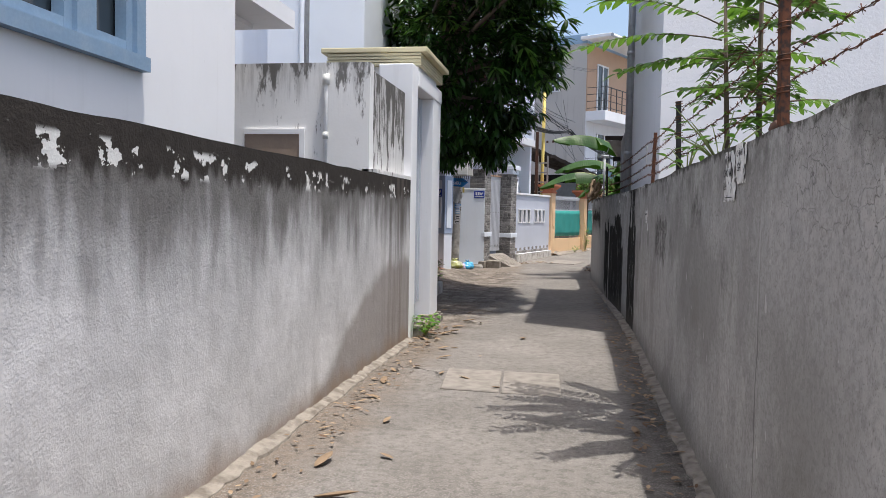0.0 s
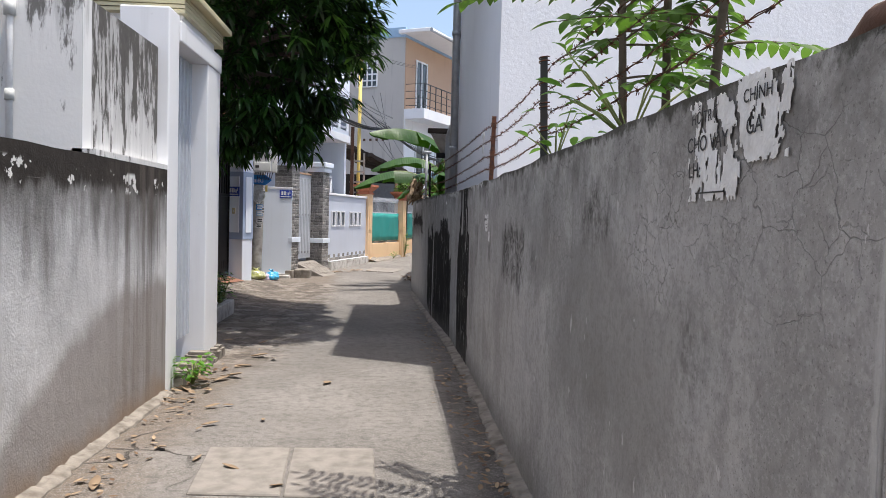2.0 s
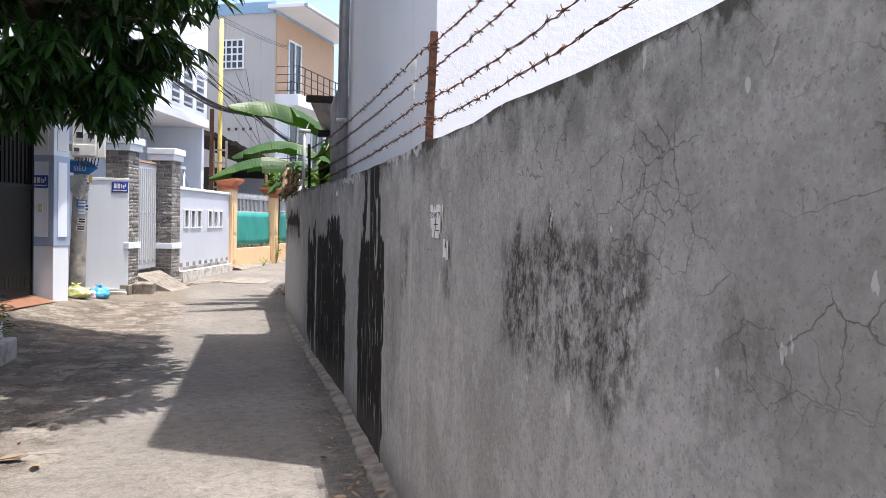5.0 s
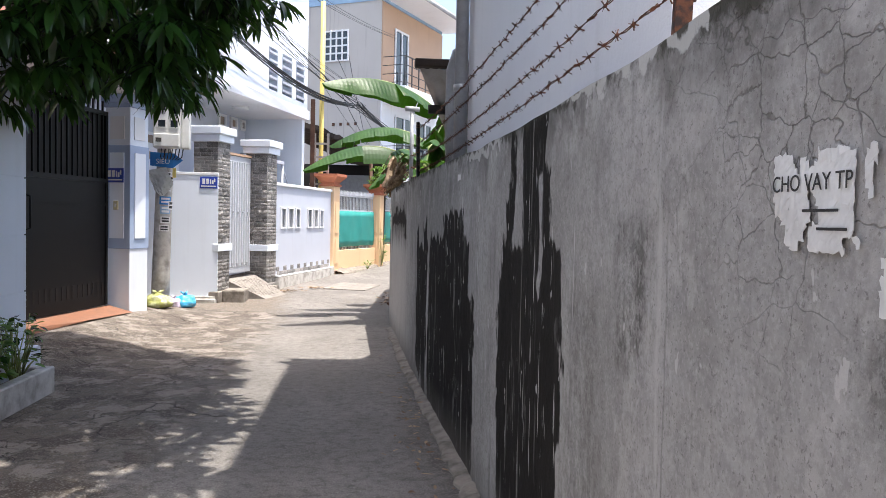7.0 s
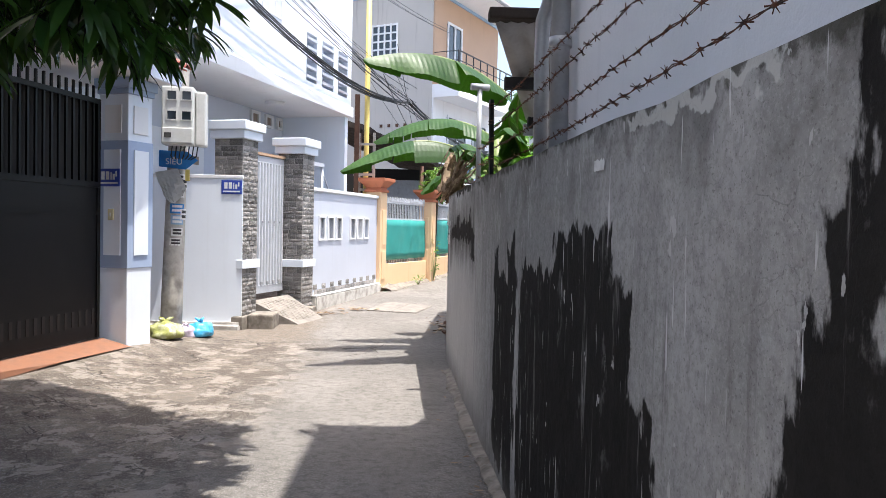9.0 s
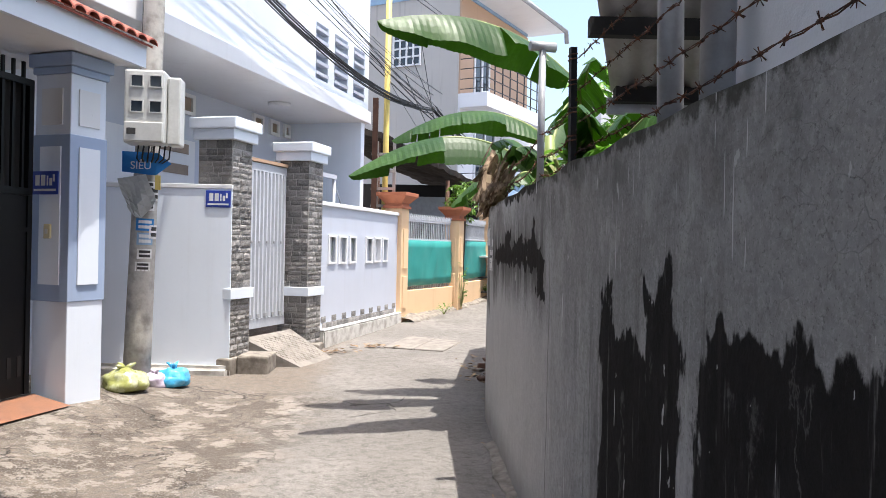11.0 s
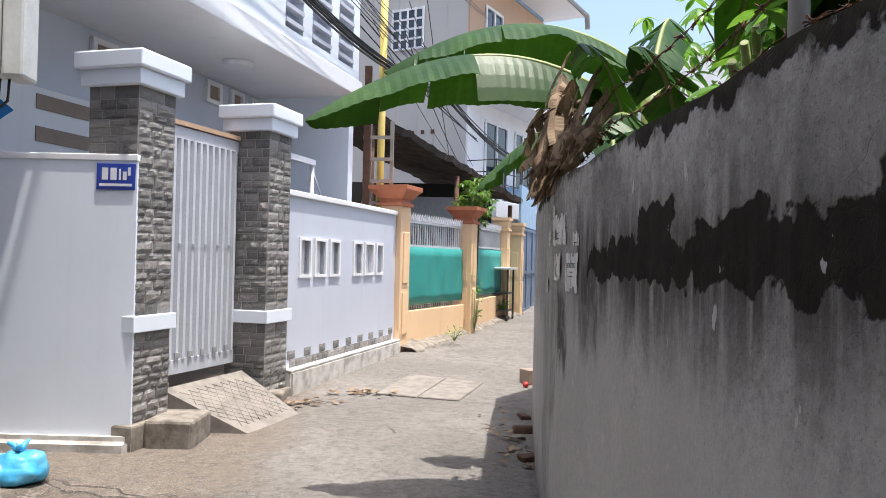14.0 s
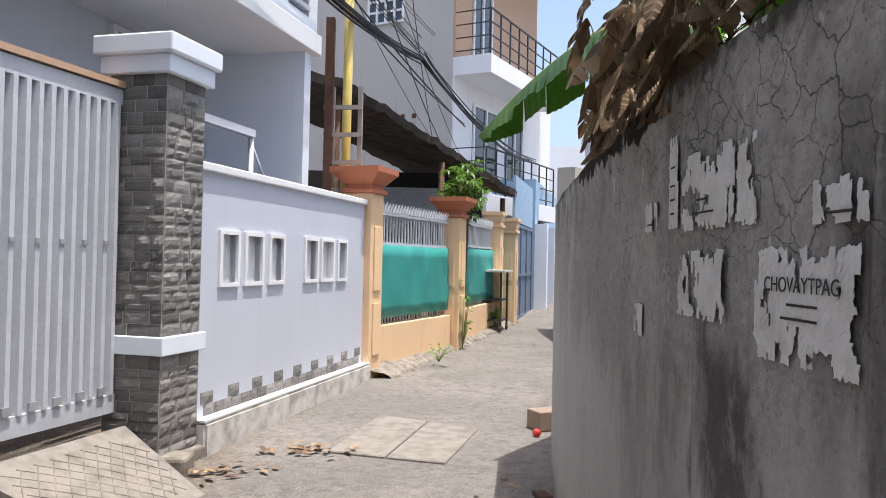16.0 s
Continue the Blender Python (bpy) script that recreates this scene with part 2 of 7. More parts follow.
    for at, w, deep in ((3.36, 0.010, 0.8), (9.11, 0.006, 0.4), (15.46, 0.012, 0.8), (18.72, 0.006, 0.5)):
        d = n.math("ABSOLUTE", n.math("SUBTRACT", shake, at))
        line = n.math("MAXIMUM", line, n.math("MULTIPLY", n.ramp(d, w * 0.5, w, 1.0, 0.0), n.ramp(z, 1.25, 1.6, deep, 0.0)))
    base = n.mix(n.math("MULTIPLY", line, 0.6), base, (0.055, 0.05, 0.045))
    for at, w, lo, hi in ((13.70, 0.035, 0.2, 1.8), (3.38, 0.03, 0.9, 1.7), (9.14, 0.03, 0.3, 1.8), (15.78, 0.03, 1.45, 1.75)):
        d = n.math("ABSOLUTE", n.math("SUBTRACT", shake, at))
        k = times(n.ramp(d, w * 0.5, w, 1.0, 0.0), n.ramp(z, lo, lo + 0.2), n.ramp(z, hi - 0.2, hi, 1.0, 0.0), n.ramp(n.noise((26, 26, 3), 5, 0.6, (1, 2, 3)), 0.44, 0.56))
        base = n.mix(n.math("MULTIPLY", k, 0.6), base, (0.50, 0.485, 0.465))
    # lime drips and scrapes
    drip = times(n.ramp(n.noise((52, 52, 3.0), 2, 0.5, (5, 1, 2)), 0.695, 0.715), n.ramp(soft[0], 9.3, 10.2), n.ramp(soft[0], 15.2, 16.0, 1.0, 0.0), n.ramp(n.noise(1.3, 2, 0.5, (3, 3, 3)), 0.36, 0.46))
    base = n.mix(n.math("MULTIPLY", drip, 0.85), base, (0.66, 0.65, 0.63))
    spot = times(n.ramp(n.noise((15, 15, 8), 4, 0.5, (7, 4, 4)), 0.70, 0.71), 0.75)
    base = n.mix(spot, base, (0.56, 0.545, 0.525))
    # damp foot
    foot = n.ramp(n.math("MULTIPLY_ADD", n.noise(2.5, 6), 0.35, z), 0.15, 0.5, 0.55, 0.0)
    base = n.mix(foot, base, (0.15, 0.135, 0.118))
    n.color(base)
    h = n.math("SUBTRACT", n.math("ADD", n.noise(7, 6, 0.6), n.math("MULTIPLY", grain, 0.5)), n.math("MULTIPLY", line, 0.8))
    n.bump(n.math("SUBTRACT", h, n.math("MULTIPLY", gone, 0.9)), 0.6, 0.014)
    return n.mat


def west_wall_material():
    n = Net("mouldy_white_plaster", 0.9)
    n.b.inputs["Specular IOR Level"].default_value = 0.15
    base = n.mix(n.ramp(n.noise(1.1, 5, 0.6), 0.35, 0.7), (0.48, 0.475, 0.475), (0.66, 0.65, 0.65))
    base = n.mix(n.ramp(n.noise((14, 14, 9), 8, 0.75, (1, 1, 4)), 0.48, 0.68, 0, 0.22), base, (0.30, 0.29, 0.285))
    base = n.mix(n.ramp(n.noise((30, 30, 22), 6, 0.75, (6, 1, 4)), 0.5, 0.66, 0, 0.12), base, (0.74, 0.73, 0.73))
    base = n.mix(n.ramp(n.noise((3.2, 3.2, 1.3), 6, 0.6, (2, 2, 9)), 0.5, 0.70, 0, 0.35), base, (0.28, 0.27, 0.265))
    z = n.axis(2)
    # grey veil and black belt below the coping, ending in drips
    drip = n.math("MULTIPLY", n.math("SUBTRACT", n.noise((4.2, 4.2, 1.0), 7, 0.6), 0.5), 1.3)
    zz = n.math("ADD", z, drip)
    base = n.mix(n.ramp(zz, 0.98, 1.66, 0.0, 0.9), base, n.mix(n.noise(11, 8, 0.72, (3, 3, 9)), (0.04, 0.036, 0.033), (0.17, 0.16, 0.15)))
    d2 = n.math("MULTIPLY", n.math("SUBTRACT", n.noise((6, 6, 1.6), 7, 0.65, (1, 5, 0)), 0.5), 0.42)
    base = n.mix(n.ramp(n.math("ADD", z, d2), 1.60, 1.70, 0.0, 0.95), base, n.mix(n.noise(18, 7, 0.7), (0.012, 0.010, 0.009), (0.05, 0.042, 0.036)))
    # places where the mould has flaked off
    fl = n.ramp(n.noise((6.0, 6.0, 7.0), 6, 0.62, (2, 8, 4)), 0.575, 0.585)
    fl = n.math("MULTIPLY", fl, n.math("MULTIPLY", n.ramp(z, 1.62, 1.66), n.ramp(z, 1.76, 1.79, 1.0, 0.0)))
    base = n.mix(fl, base, (0.66, 0.65, 0.63))
    # dark runs by the gate
    gate = n.math("MULTIPLY", n.ramp(n.axis(1), 7.2, 8.0), streaky(n, 0.42, 0.62, 7, 0.45, (3, 3, 1)))
    base = n.mix(n.math("MULTIPLY", gate, 0.75), base, (0.10, 0.085, 0.075))
    # soft diagonal shadow painted in with brown damp, rising towards the gate
    lift = n.math("MULTIPLY", n.ramp(n.axis(1), 4.6, 8.0), 1.05)
    damp_shade = n.math("SUBTRACT", n.math("SUBTRACT", z, lift), n.math("MULTIPLY", n.math("SUBTRACT", n.noise(2.4, 5), 0.5), 0.28))
    damp_shade_mask = n.ramp(damp_shade, -0.16, 0.02, 0.75, 0.0)
    base = n.mix(damp_shade_mask, base, (0.235, 0.205, 0.188))
    foot = n.ramp(n.math("ADD", z, n.math("MULTIPLY", n.noise((3, 3, 2), 5), 0.35)), 0.15, 0.42, 0.7, 0.0)
    base = n.mix(foot, base, (0.25, 0.17, 0.11))
    # hairline scratches
    sc = n.ramp(n.noise((2.0, 2.0, 26), 5, 0.6, (1, 1, 1), 0.6), 0.69, 0.71, 0, 0.35)
    base = n.mix(sc, base, (0.3, 0.28, 0.27))
    n.color(base)
    n.bump(n.math("ADD", n.noise(9, 6), n.math("MULTIPLY", n.noise(70, 4, 0.6), 0.45)), 0.55, 0.014)
    return n.mat


def stained_white_material(name, base, streak=0.8, top=2.9, depth=1.0):
    """White paint with black runs from a top edge down."""
    n = Net(name, 0.85)
    c = n.mix(n.ramp(n.noise(1.4, 5), 0.4, 0.7, 0, 0.5), base, tuple(v * 0.86 for v in base))
    z = n.math("ADD", n.axis(2), n.math("MULTIPLY", n.math("SUBTRACT", n.noise((15, 15, 1.6), 8, 0.7), 0.5), 2.0))
    c = n.mix(n.ramp(z, top - depth, top + 0.1, 0.0, streak * 0.55), c, (0.09, 0.084, 0.077))
    high = n.ramp(n.axis(2), top - depth, top, 0.0, 0.20)
    blot = n.math("ADD", n.noise((9, 9, 2.0), 8, 0.7, (4, 4, 1)), high)
    c = n.mix(n.ramp(blot, 0.60, 0.68, 0.0, streak), c, n.mix(n.noise(20, 6, 0.7), (0.03, 0.027, 0.024), (0.11, 0.10, 0.09)))
    n.color(c)
    n.bump(n.noise(30, 4), 0.2, 0.006)
    return n.mat


def paint(name, base, rough=0.7, dirt=(0.35, 0.33, 0.3), amount=0.25, relief=0.12):
    """House paint on render: soft blotches, faint runs, splashes near the ground."""
    n = Net(name, rough)
    c = n.mix(n.ramp(n.noise(1.2, 5), 0.35, 0.75, 0, 0.5), base, tuple(v * 0.9 for v in base))
    c = n.mix(n.math("MULTIPLY", streaky(n, 0.55, 0.75, 6, 0.4), amount), c, dirt)
    c = n.mix(n.ramp(n.noise(14, 5, 0.65), 0.66, 0.72, 0, amount), c, dirt)
    n.color(c)
    n.bump(n.math("ADD", n.noise(24, 4), n.math("MULTIPLY", n.noise(120, 2), 0.4)), relief, 0.006)
    return n.mat


def road_material():
    n = Net("worn_alley_concrete", 0.9)
    n.b.inputs["Specular IOR Level"].default_value = 0.25
    c = n.mix(n.ramp(n.noise(0.8, 6, 0.6), 0.35, 0.68), (0.175, 0.161, 0.148), (0.24, 0.222, 0.206))
    c = n.mix(n.ramp(n.noise(3.4, 6, 0.65, (3, 1, 0)), 0.5, 0.7, 0, 0.45), c, (0.115, 0.105, 0.096))
    # sandy silt at both sides
    x = n.math("ADD", n.axis(0), n.math("MULTIPLY", n.math("SUBTRACT", n.noise(1.6, 5), 0.5), 0.8))
    c = n.mix(n.math("MULTIPLY", n.ramp(x, -1.2, -1.7), 0.75), c, (0.16, 0.122, 0.09))
    east = n.math("MULTIPLY", n.ramp(x, 0.32, 0.6), n.ramp(n.axis(1), 19.0, 21.0, 1.0, 0.0))
    c = n.mix(n.math("MULTIPLY", east, n.ramp(n.noise(5, 6, 0.7), 0.35, 0.6, 0.3, 0.85)), c, (0.075, 0.063, 0.053))
    # broken patchwork before the black gate
    bx = n.math("MULTIPLY", n.ramp(n.axis(0), -0.9, -1.4), n.math("MULTIPLY", n.ramp(n.axis(1), 9.4, 10.4), n.ramp(n.axis(1), 19.0, 20.0, 1.0, 0.0)))
    pat = n.cells((1.6, 1.6, 1.6), "F1", jitter=0.5)
    c = n.mix(n.math("MULTIPLY", bx, n.ramp(pat, 0.3, 0.6, 0, 0.5)), c, (0.13, 0.105, 0.085))
    c = n.mix(n.ramp(n.noise(13, 8, 0.78, (2, 7, 0)), 0.44, 0.62, 0, 0.6), c, (0.085, 0.077, 0.07))
    c = n.mix(n.ramp(n.noise(21, 8, 0.8, (9, 4, 0)), 0.52, 0.66, 0, 0.5), c, (0.30, 0.28, 0.255))
    crk = n.cells(0.95, jitter=0.45)
    line = n.math("MULTIPLY", n.ramp(crk, 0.004, 0.014, 1.0, 0.0), n.ramp(n.noise(0.5, 2, 0.5, (8, 3, 0)), 0.60, 0.66))
    line2 = n.math("MULTIPLY", n.ramp(n.cells(1.5, jitter=1.2), 0.004, 0.02, 1.0, 0.0), n.math("MULTIPLY", bx, n.ramp(n.noise(1.7, 4, 0.6, (2, 2, 6)), 0.47, 0.56)))
    wet = n.math("MULTIPLY", bx, n.ramp(n.noise(2.2, 7, 0.7, (6, 6, 0)), 0.49, 0.53, 0, 0.85))
    c = n.mix(wet, c, (0.085, 0.068, 0.054))
    # pale dried silt that also stands in for sunlit spots
    dry = n.math("MULTIPLY", bx, n.ramp(n.noise(3.1, 8, 0.75, (1, 8, 0)), 0.52, 0.56, 0, 0.6))
    c = n.mix(dry, c, (0.34, 0.30, 0.26))
    line = n.math("MAXIMUM", line, line2)
    c = n.mix(n.math("MULTIPLY", line, 0.8), c, (0.035, 0.03, 0.026))
    g = n.noise(95, 2, 0.5)
    c = n.mix(n.ramp(g, 0.54, 0.62, 0, 0.4), c, (0.36, 0.335, 0.31))
    c = n.mix(n.ramp(n.noise(140, 2, 0.5, (5, 5, 5)), 0.55, 0.63, 0, 0.4), c, (0.07, 0.064, 0.059))
    n.color(c)
    n.bump(n.math("SUBTRACT", n.math("ADD", n.noise(9, 8, 0.75), n.math("MULTIPLY", g, 0.6)), line), 0.8, 0.02)
    return n.mat


def leaf_material(name, a, b, rough=0.35, through=0.35, glow=(0.25, 0.5, 0.05)):
    n = Net(name, rough)
    c = n.mix(n.island(), a, b)
    c = n.mix(n.ramp(n.noise(6, 3), 0.4, 0.7, 0, 0.4), c, tuple(v * 0.6 for v in a))
    n.color(c)
    tr = n.t.nodes.new("ShaderNodeBsdfTranslucent")
    n.put(tr.inputs["Color"], n.mix(0.5, c, glow))
    mx = n.t.nodes.new("ShaderNodeMixShader")
    mx.inputs[0].default_value = through
    n.t.links.new(n.b.outputs[0], mx.inputs[1])
    n.t.links.new(tr.outputs[0], mx.inputs[2])
    n.t.links.new(mx.outputs[0], n.t.nodes["Material Output"].inputs["Surface"])
    return n.mat


def banana_material():
    """Waxy leaf: fine cross ribs, lighter bars and a warm light that comes through."""
    n = Net("banana_leaf_green", 0.42)
    c = n.mix(n.ramp(n.noise(2.2, 5, 0.6), 0.38, 0.66), (0.038, 0.105, 0.022), (0.085, 0.185, 0.042))
    c = n.mix(n.ramp(n.noise((34, 34, 34), 2, 0.5), 0.42, 0.62, 0, 0.35), c, (0.028, 0.085, 0.018))
    c = n.mix(n.ramp(n.noise(9, 6, 0.7, (3, 1, 1)), 0.64, 0.70, 0, 0.6), c, (0.20, 0.19, 0.06))
    n.color(c)
    n.bump(n.noise((60, 60, 60), 2), 0.25, 0.004)
    tr = n.t.nodes.new("ShaderNodeBsdfTranslucent")
    n.put(tr.inputs["Color"], n.mix(0.45, c, (0.24, 0.42, 0.04)))
    mx = n.t.nodes.new("ShaderNodeMixShader")
    mx.inputs[0].default_value = 0.5
    n.t.links.new(n.b.outputs[0], mx.inputs[1])
    n.t.links.new(tr.outputs[0], mx.inputs[2])
    n.t.links.new(mx.outputs[0], n.t.nodes["Material Output"].inputs["Surface"])
    return n.mat


def rust_material():
    n = Net("rusty_steel", 0.75, 0.4)
    n.color(n.mix(n.ramp(n.noise(40, 5), 0.4, 0.65), (0.16, 0.06, 0.03), (0.05, 0.032, 0.026)))
    n.bump(n.noise(160, 3), 0.4, 0.003)
    return n.mat


def stone_material():
    n = Net("split_grey_stone", 0.75)
    r = n.random()
    c = n.mix(r, (0.085, 0.082, 0.08), (0.30, 0.285, 0.27))
    c = n.mix(n.ramp(n.noise(14, 6, 0.7), 0.48, 0.62, 0, 0.6), c, (0.42, 0.395, 0.37))
    c = n.mix(n.ramp(n.noise(5, 4, 0.6, (3, 3, 3)), 0.55, 0.75, 0, 0.5), c, (0.2, 0.15, 0.12))
    n.color(c)
    n.bump(n.noise(26, 7, 0.7), 0.7, 0.014)
    return n.mat


def glass_material():
    n = Net("window_glass", 0.06)
    n.color((0.03, 0.04, 0.05))
    n.b.inputs["Specular IOR Level"].default_value = 0.8
    return n.mat


M = dict(
    east=east_wall_material(), west=west_wall_material(), road=road_material(), stone=stone_material(), rust=rust_material(), glass=glass_material(),
    boxwall=stained_white_material("streaked_white_render", (0.74, 0.735, 0.73), 0.85, 3.1, 0.6),
    white=paint("white_house_paint", (0.78, 0.78, 0.795), 0.7, amount=0.12),
    bluewhite=paint("pale_blue_white_paint", (0.77, 0.82, 0.90), 0.65, amount=0.06),
    lavender=paint("pale_grey_blue_paint", (0.54, 0.57, 0.65), 0.65, amount=0.1),
    trimblue=paint("soft_blue_trim_paint", (0.34, 0.42, 0.58), 0.55, amount=0.12),
    tanpaint=paint("beige_panel_paint", (0.36, 0.29, 0.24), 0.7, amount=0.1),
    eastwhite=paint("white_textured_render", (0.80, 0.80, 0.82), 0.85, amount=0.08, relief=0.7),
    oldtile=paint("faded_peach_tile", (0.50, 0.33, 0.22), 0.6, (0.35, 0.25, 0.18), 0.3),
    yellow=paint("ochre_yellow_paint", (0.80, 0.56, 0.34), 0.7, (0.4, 0.24, 0.12), 0.25),
    terra=paint("terracotta_paint", (0.47, 0.16, 0.08), 0.65, (0.2, 0.07, 0.04), 0.35),
    greywood=paint("weathered_grey_wood", (0.30, 0.275, 0.25), 0.85, (0.16, 0.14, 0.12), 0.5, 0.3),
    concrete=paint("bare_grey_cement", (0.50, 0.475, 0.445), 0.88, (0.24, 0.225, 0.21), 0.5, 0.3),
    kerb=grainy("rough_dirty_concrete", (0.27, 0.24, 0.205), (0.085, 0.068, 0.054), 0.95, 9, 50, 0.7, amount=0.85),
    whitewash=grainy("flaking_whitewash", (0.62, 0.60, 0.57), (0.24, 0.21, 0.18), 0.9, 7, 50, 0.5, amount=0.8),
    boxside=stained_white_material("black_streaked_render", (0.70, 0.69, 0.68), 0.95, 2.95, 1.5),
    shedsheet=grainy("dull_grey_sheet", (0.42, 0.40, 0.38), (0.24, 0.22, 0.20), 0.6, 5, 50, 0.1),
    slab=grainy("cast_concrete_slab", (0.25, 0.225, 0.2), (0.14, 0.125, 0.11), 0.9, 9, 90, 0.5, amount=0.8),
    whitesteel=grainy("white_enamelled_steel", (0.56, 0.58, 0.63), (0.42, 0.43, 0.47), 0.4, 5, 40, 0.05, amount=0.35),
    gatesteel=grainy("dull_white_gate_paint", (0.50, 0.53, 0.59), (0.36, 0.38, 0.42), 0.5, 3, 40, 0.05, amount=0.5),
    blacksteel=grainy("black_painted_steel", (0.006, 0.006, 0.007), (0.012, 0.012, 0.013), 0.4, 4, 50, 0.05, gloss=0.2),
    darksteel=grainy("dark_iron", (0.03, 0.03, 0.032), (0.07, 0.05, 0.04), 0.5, 9, 60, 0.1),
    galv=grainy("galvanised_pipe", (0.42, 0.43, 0.45), (0.28, 0.28, 0.29), 0.45, 9, 60, 0.05, 0.3),
    bluewin=grainy("weathered_blue_paint", (0.20, 0.30, 0.42), (0.27, 0.35, 0.44), 0.55, 9, 60, 0.1),
    teal=grainy("teal_tarpaulin", (0.03, 0.27, 0.245), (0.05, 0.34, 0.31), 0.55, 2, 120, 0.15),
    cream=grainy("cream_fascia_paint", (0.62, 0.56, 0.36), (0.5, 0.44, 0.28), 0.6, 3, 60, 0.1),
    polegrey=grainy("old_pole_concrete", (0.52, 0.49, 0.45), (0.20, 0.18, 0.16), 0.9, 8, 60, 0.6, amount=0.8),
    thatch=grainy("old_brown_roofing", (0.028, 0.020, 0.016), (0.06, 0.045, 0.034), 0.95, 8, 60, 0.8, amount=0.8),
    wood=grainy("grey_weathered_wood", (0.26, 0.22, 0.18), (0.13, 0.10, 0.08), 0.85, 12, 70, 0.4),
    oldwood=grainy("dark_brown_wood", (0.10, 0.045, 0.025), (0.05, 0.025, 0.018), 0.8, 9, 70, 0.4),
    tilered=grainy("clay_roof_tile", (0.36, 0.10, 0.07), (0.22, 0.07, 0.05), 0.8, 9, 60, 0.3, vary=0.4),
    orange=grainy("orange_floor_tile", (0.25, 0.11, 0.06), (0.18, 0.105, 0.075), 0.6, 6, 60, 0.2),
    yellowpipe=grainy("yellow_painted_pipe", (0.75, 0.58, 0.16), (0.55, 0.42, 0.14), 0.55, 6, 60, 0.1),
    # near-black for dark parts and for sheets that stand in for shade
    dark=grainy("dark_parts_and_shade", (0.02, 0.018, 0.017), (0.03, 0.027, 0.025), 0.9, 3, 30, 0.1),
    brown=grainy("brown_shutter", (0.30, 0.225, 0.17), (0.22, 0.165, 0.13), 0.6, 4, 50, 0.1),
    soil=grainy("dry_yard_soil", (0.21, 0.165, 0.12), (0.12, 0.10, 0.07), 0.95, 2, 30, 0.6),
    meter=grainy("pale_grey_plastic", (0.62, 0.62, 0.60), (0.5, 0.5, 0.47), 0.4, 6, 40, 0.05),
    skyblue=grainy("light_blue_sheet", (0.30, 0.45, 0.62), (0.24, 0.36, 0.5), 0.5, 4, 40, 0.1),
    bluegate=grainy("grey_blue_gate_paint", (0.14, 0.19, 0.27), (0.10, 0.13, 0.19), 0.5, 4, 40, 0.1),
    signblue=grainy("enamel_blue", (0.03, 0.06, 0.36), (0.04, 0.09, 0.42), 0.3, 9, 60, 0.0),
    shopblue=grainy("bright_blue_print", (0.02, 0.20, 0.55), (0.03, 0.26, 0.6), 0.45, 9, 60, 0.0),
    paper=grainy("torn_white_paper", (0.80, 0.79, 0.77), (0.5, 0.48, 0.45), 0.85, 14, 80, 0.2, amount=0.6),
    ink=grainy("black_ink", (0.035, 0.033, 0.033), (0.09, 0.085, 0.08), 0.8, 20, 60, 0.0),
    lettering=grainy("white_lettering", (0.78, 0.78, 0.78), (0.6, 0.6, 0.6), 0.5, 9, 60, 0.0),
    cable=grainy("black_cable_rubber", (0.015, 0.015, 0.016), (0.03, 0.03, 0.03), 0.5, 9, 60, 0.0),
    bark=grainy("grey_brown_bark", (0.13, 0.10, 0.075), (0.06, 0.045, 0.035), 0.95, 14, 60, 0.8),
    mango=leaf_material("dark_glossy_leaf", (0.010, 0.034, 0.008), (0.034, 0.088, 0.017), 0.26, 0.12),
    youngleaf=leaf_material("fresh_green_leaf", (0.07, 0.20, 0.02), (0.14, 0.30, 0.04), 0.4, 0.4),
    frond=leaf_material("bright_compound_leaf", (0.028, 0.085, 0.012), (0.10, 0.18, 0.022), 0.42, 0.36),
    banana=banana_material(),
    deadleaf=leaf_material("dry_brown_leaf", (0.12, 0.07, 0.042), (0.42, 0.31, 0.20), 0.85, 0.15, (0.3, 0.17, 0.08)),
    stem=grainy("pale_green_stem", (0.22, 0.28, 0.08), (0.28, 0.22, 0.09), 0.5, 6, 40, 0.1),
)


# ---- mesh helpers ----
def box(bm, x0, y0, z0, x1, y1, z1):
    v = [bm.verts.new((x, y, z)) for z in (z0, z1) for y in (y0, y1) for x in (x0, x1)]
    for f in ((0, 2, 3, 1), (4, 5, 7, 6), (0, 1, 5, 4), (2, 6, 7, 3), (1, 3, 7, 5), (0, 4, 6, 2)):
        bm.faces.new([v[k] for k in f])


def one_box(x0, y0, z0, x1, y1, z1, bevel=0.0):
    bm = bmesh.new()
    box(bm, x0, y0, z0, x1, y1, z1)
    if bevel:
        bmesh.ops.bevel(bm, geom=bm.edges[:], offset=bevel, segments=2, affect="EDGES", profile=0.5)
    return bm


def rod(bm, a, b, r0, r1=None, sides=10):
    """A round bar from a to b."""
    a, b = Vector(a), Vector(b)
    r1 = r0 if r1 is None else r1
    q = (b - a).to_track_quat("Z", "Y")
    rings = []
    for p, r in ((a, r0), (b, r1)):
        rings.append([bm.verts.new(p + q @ Vector((r * math.cos(k * math.tau / sides), r * math.sin(k * math.tau / sides), 0))) for k in range(sides)])
    for k in range(sides):
        f = bm.faces.new((rings[0][k], rings[0][(k + 1) % sides], rings[1][(k + 1) % sides], rings[1][k]))
        f.smooth = True
    bm.faces.new(rings[0][::-1])
    bm.faces.new(rings[1])


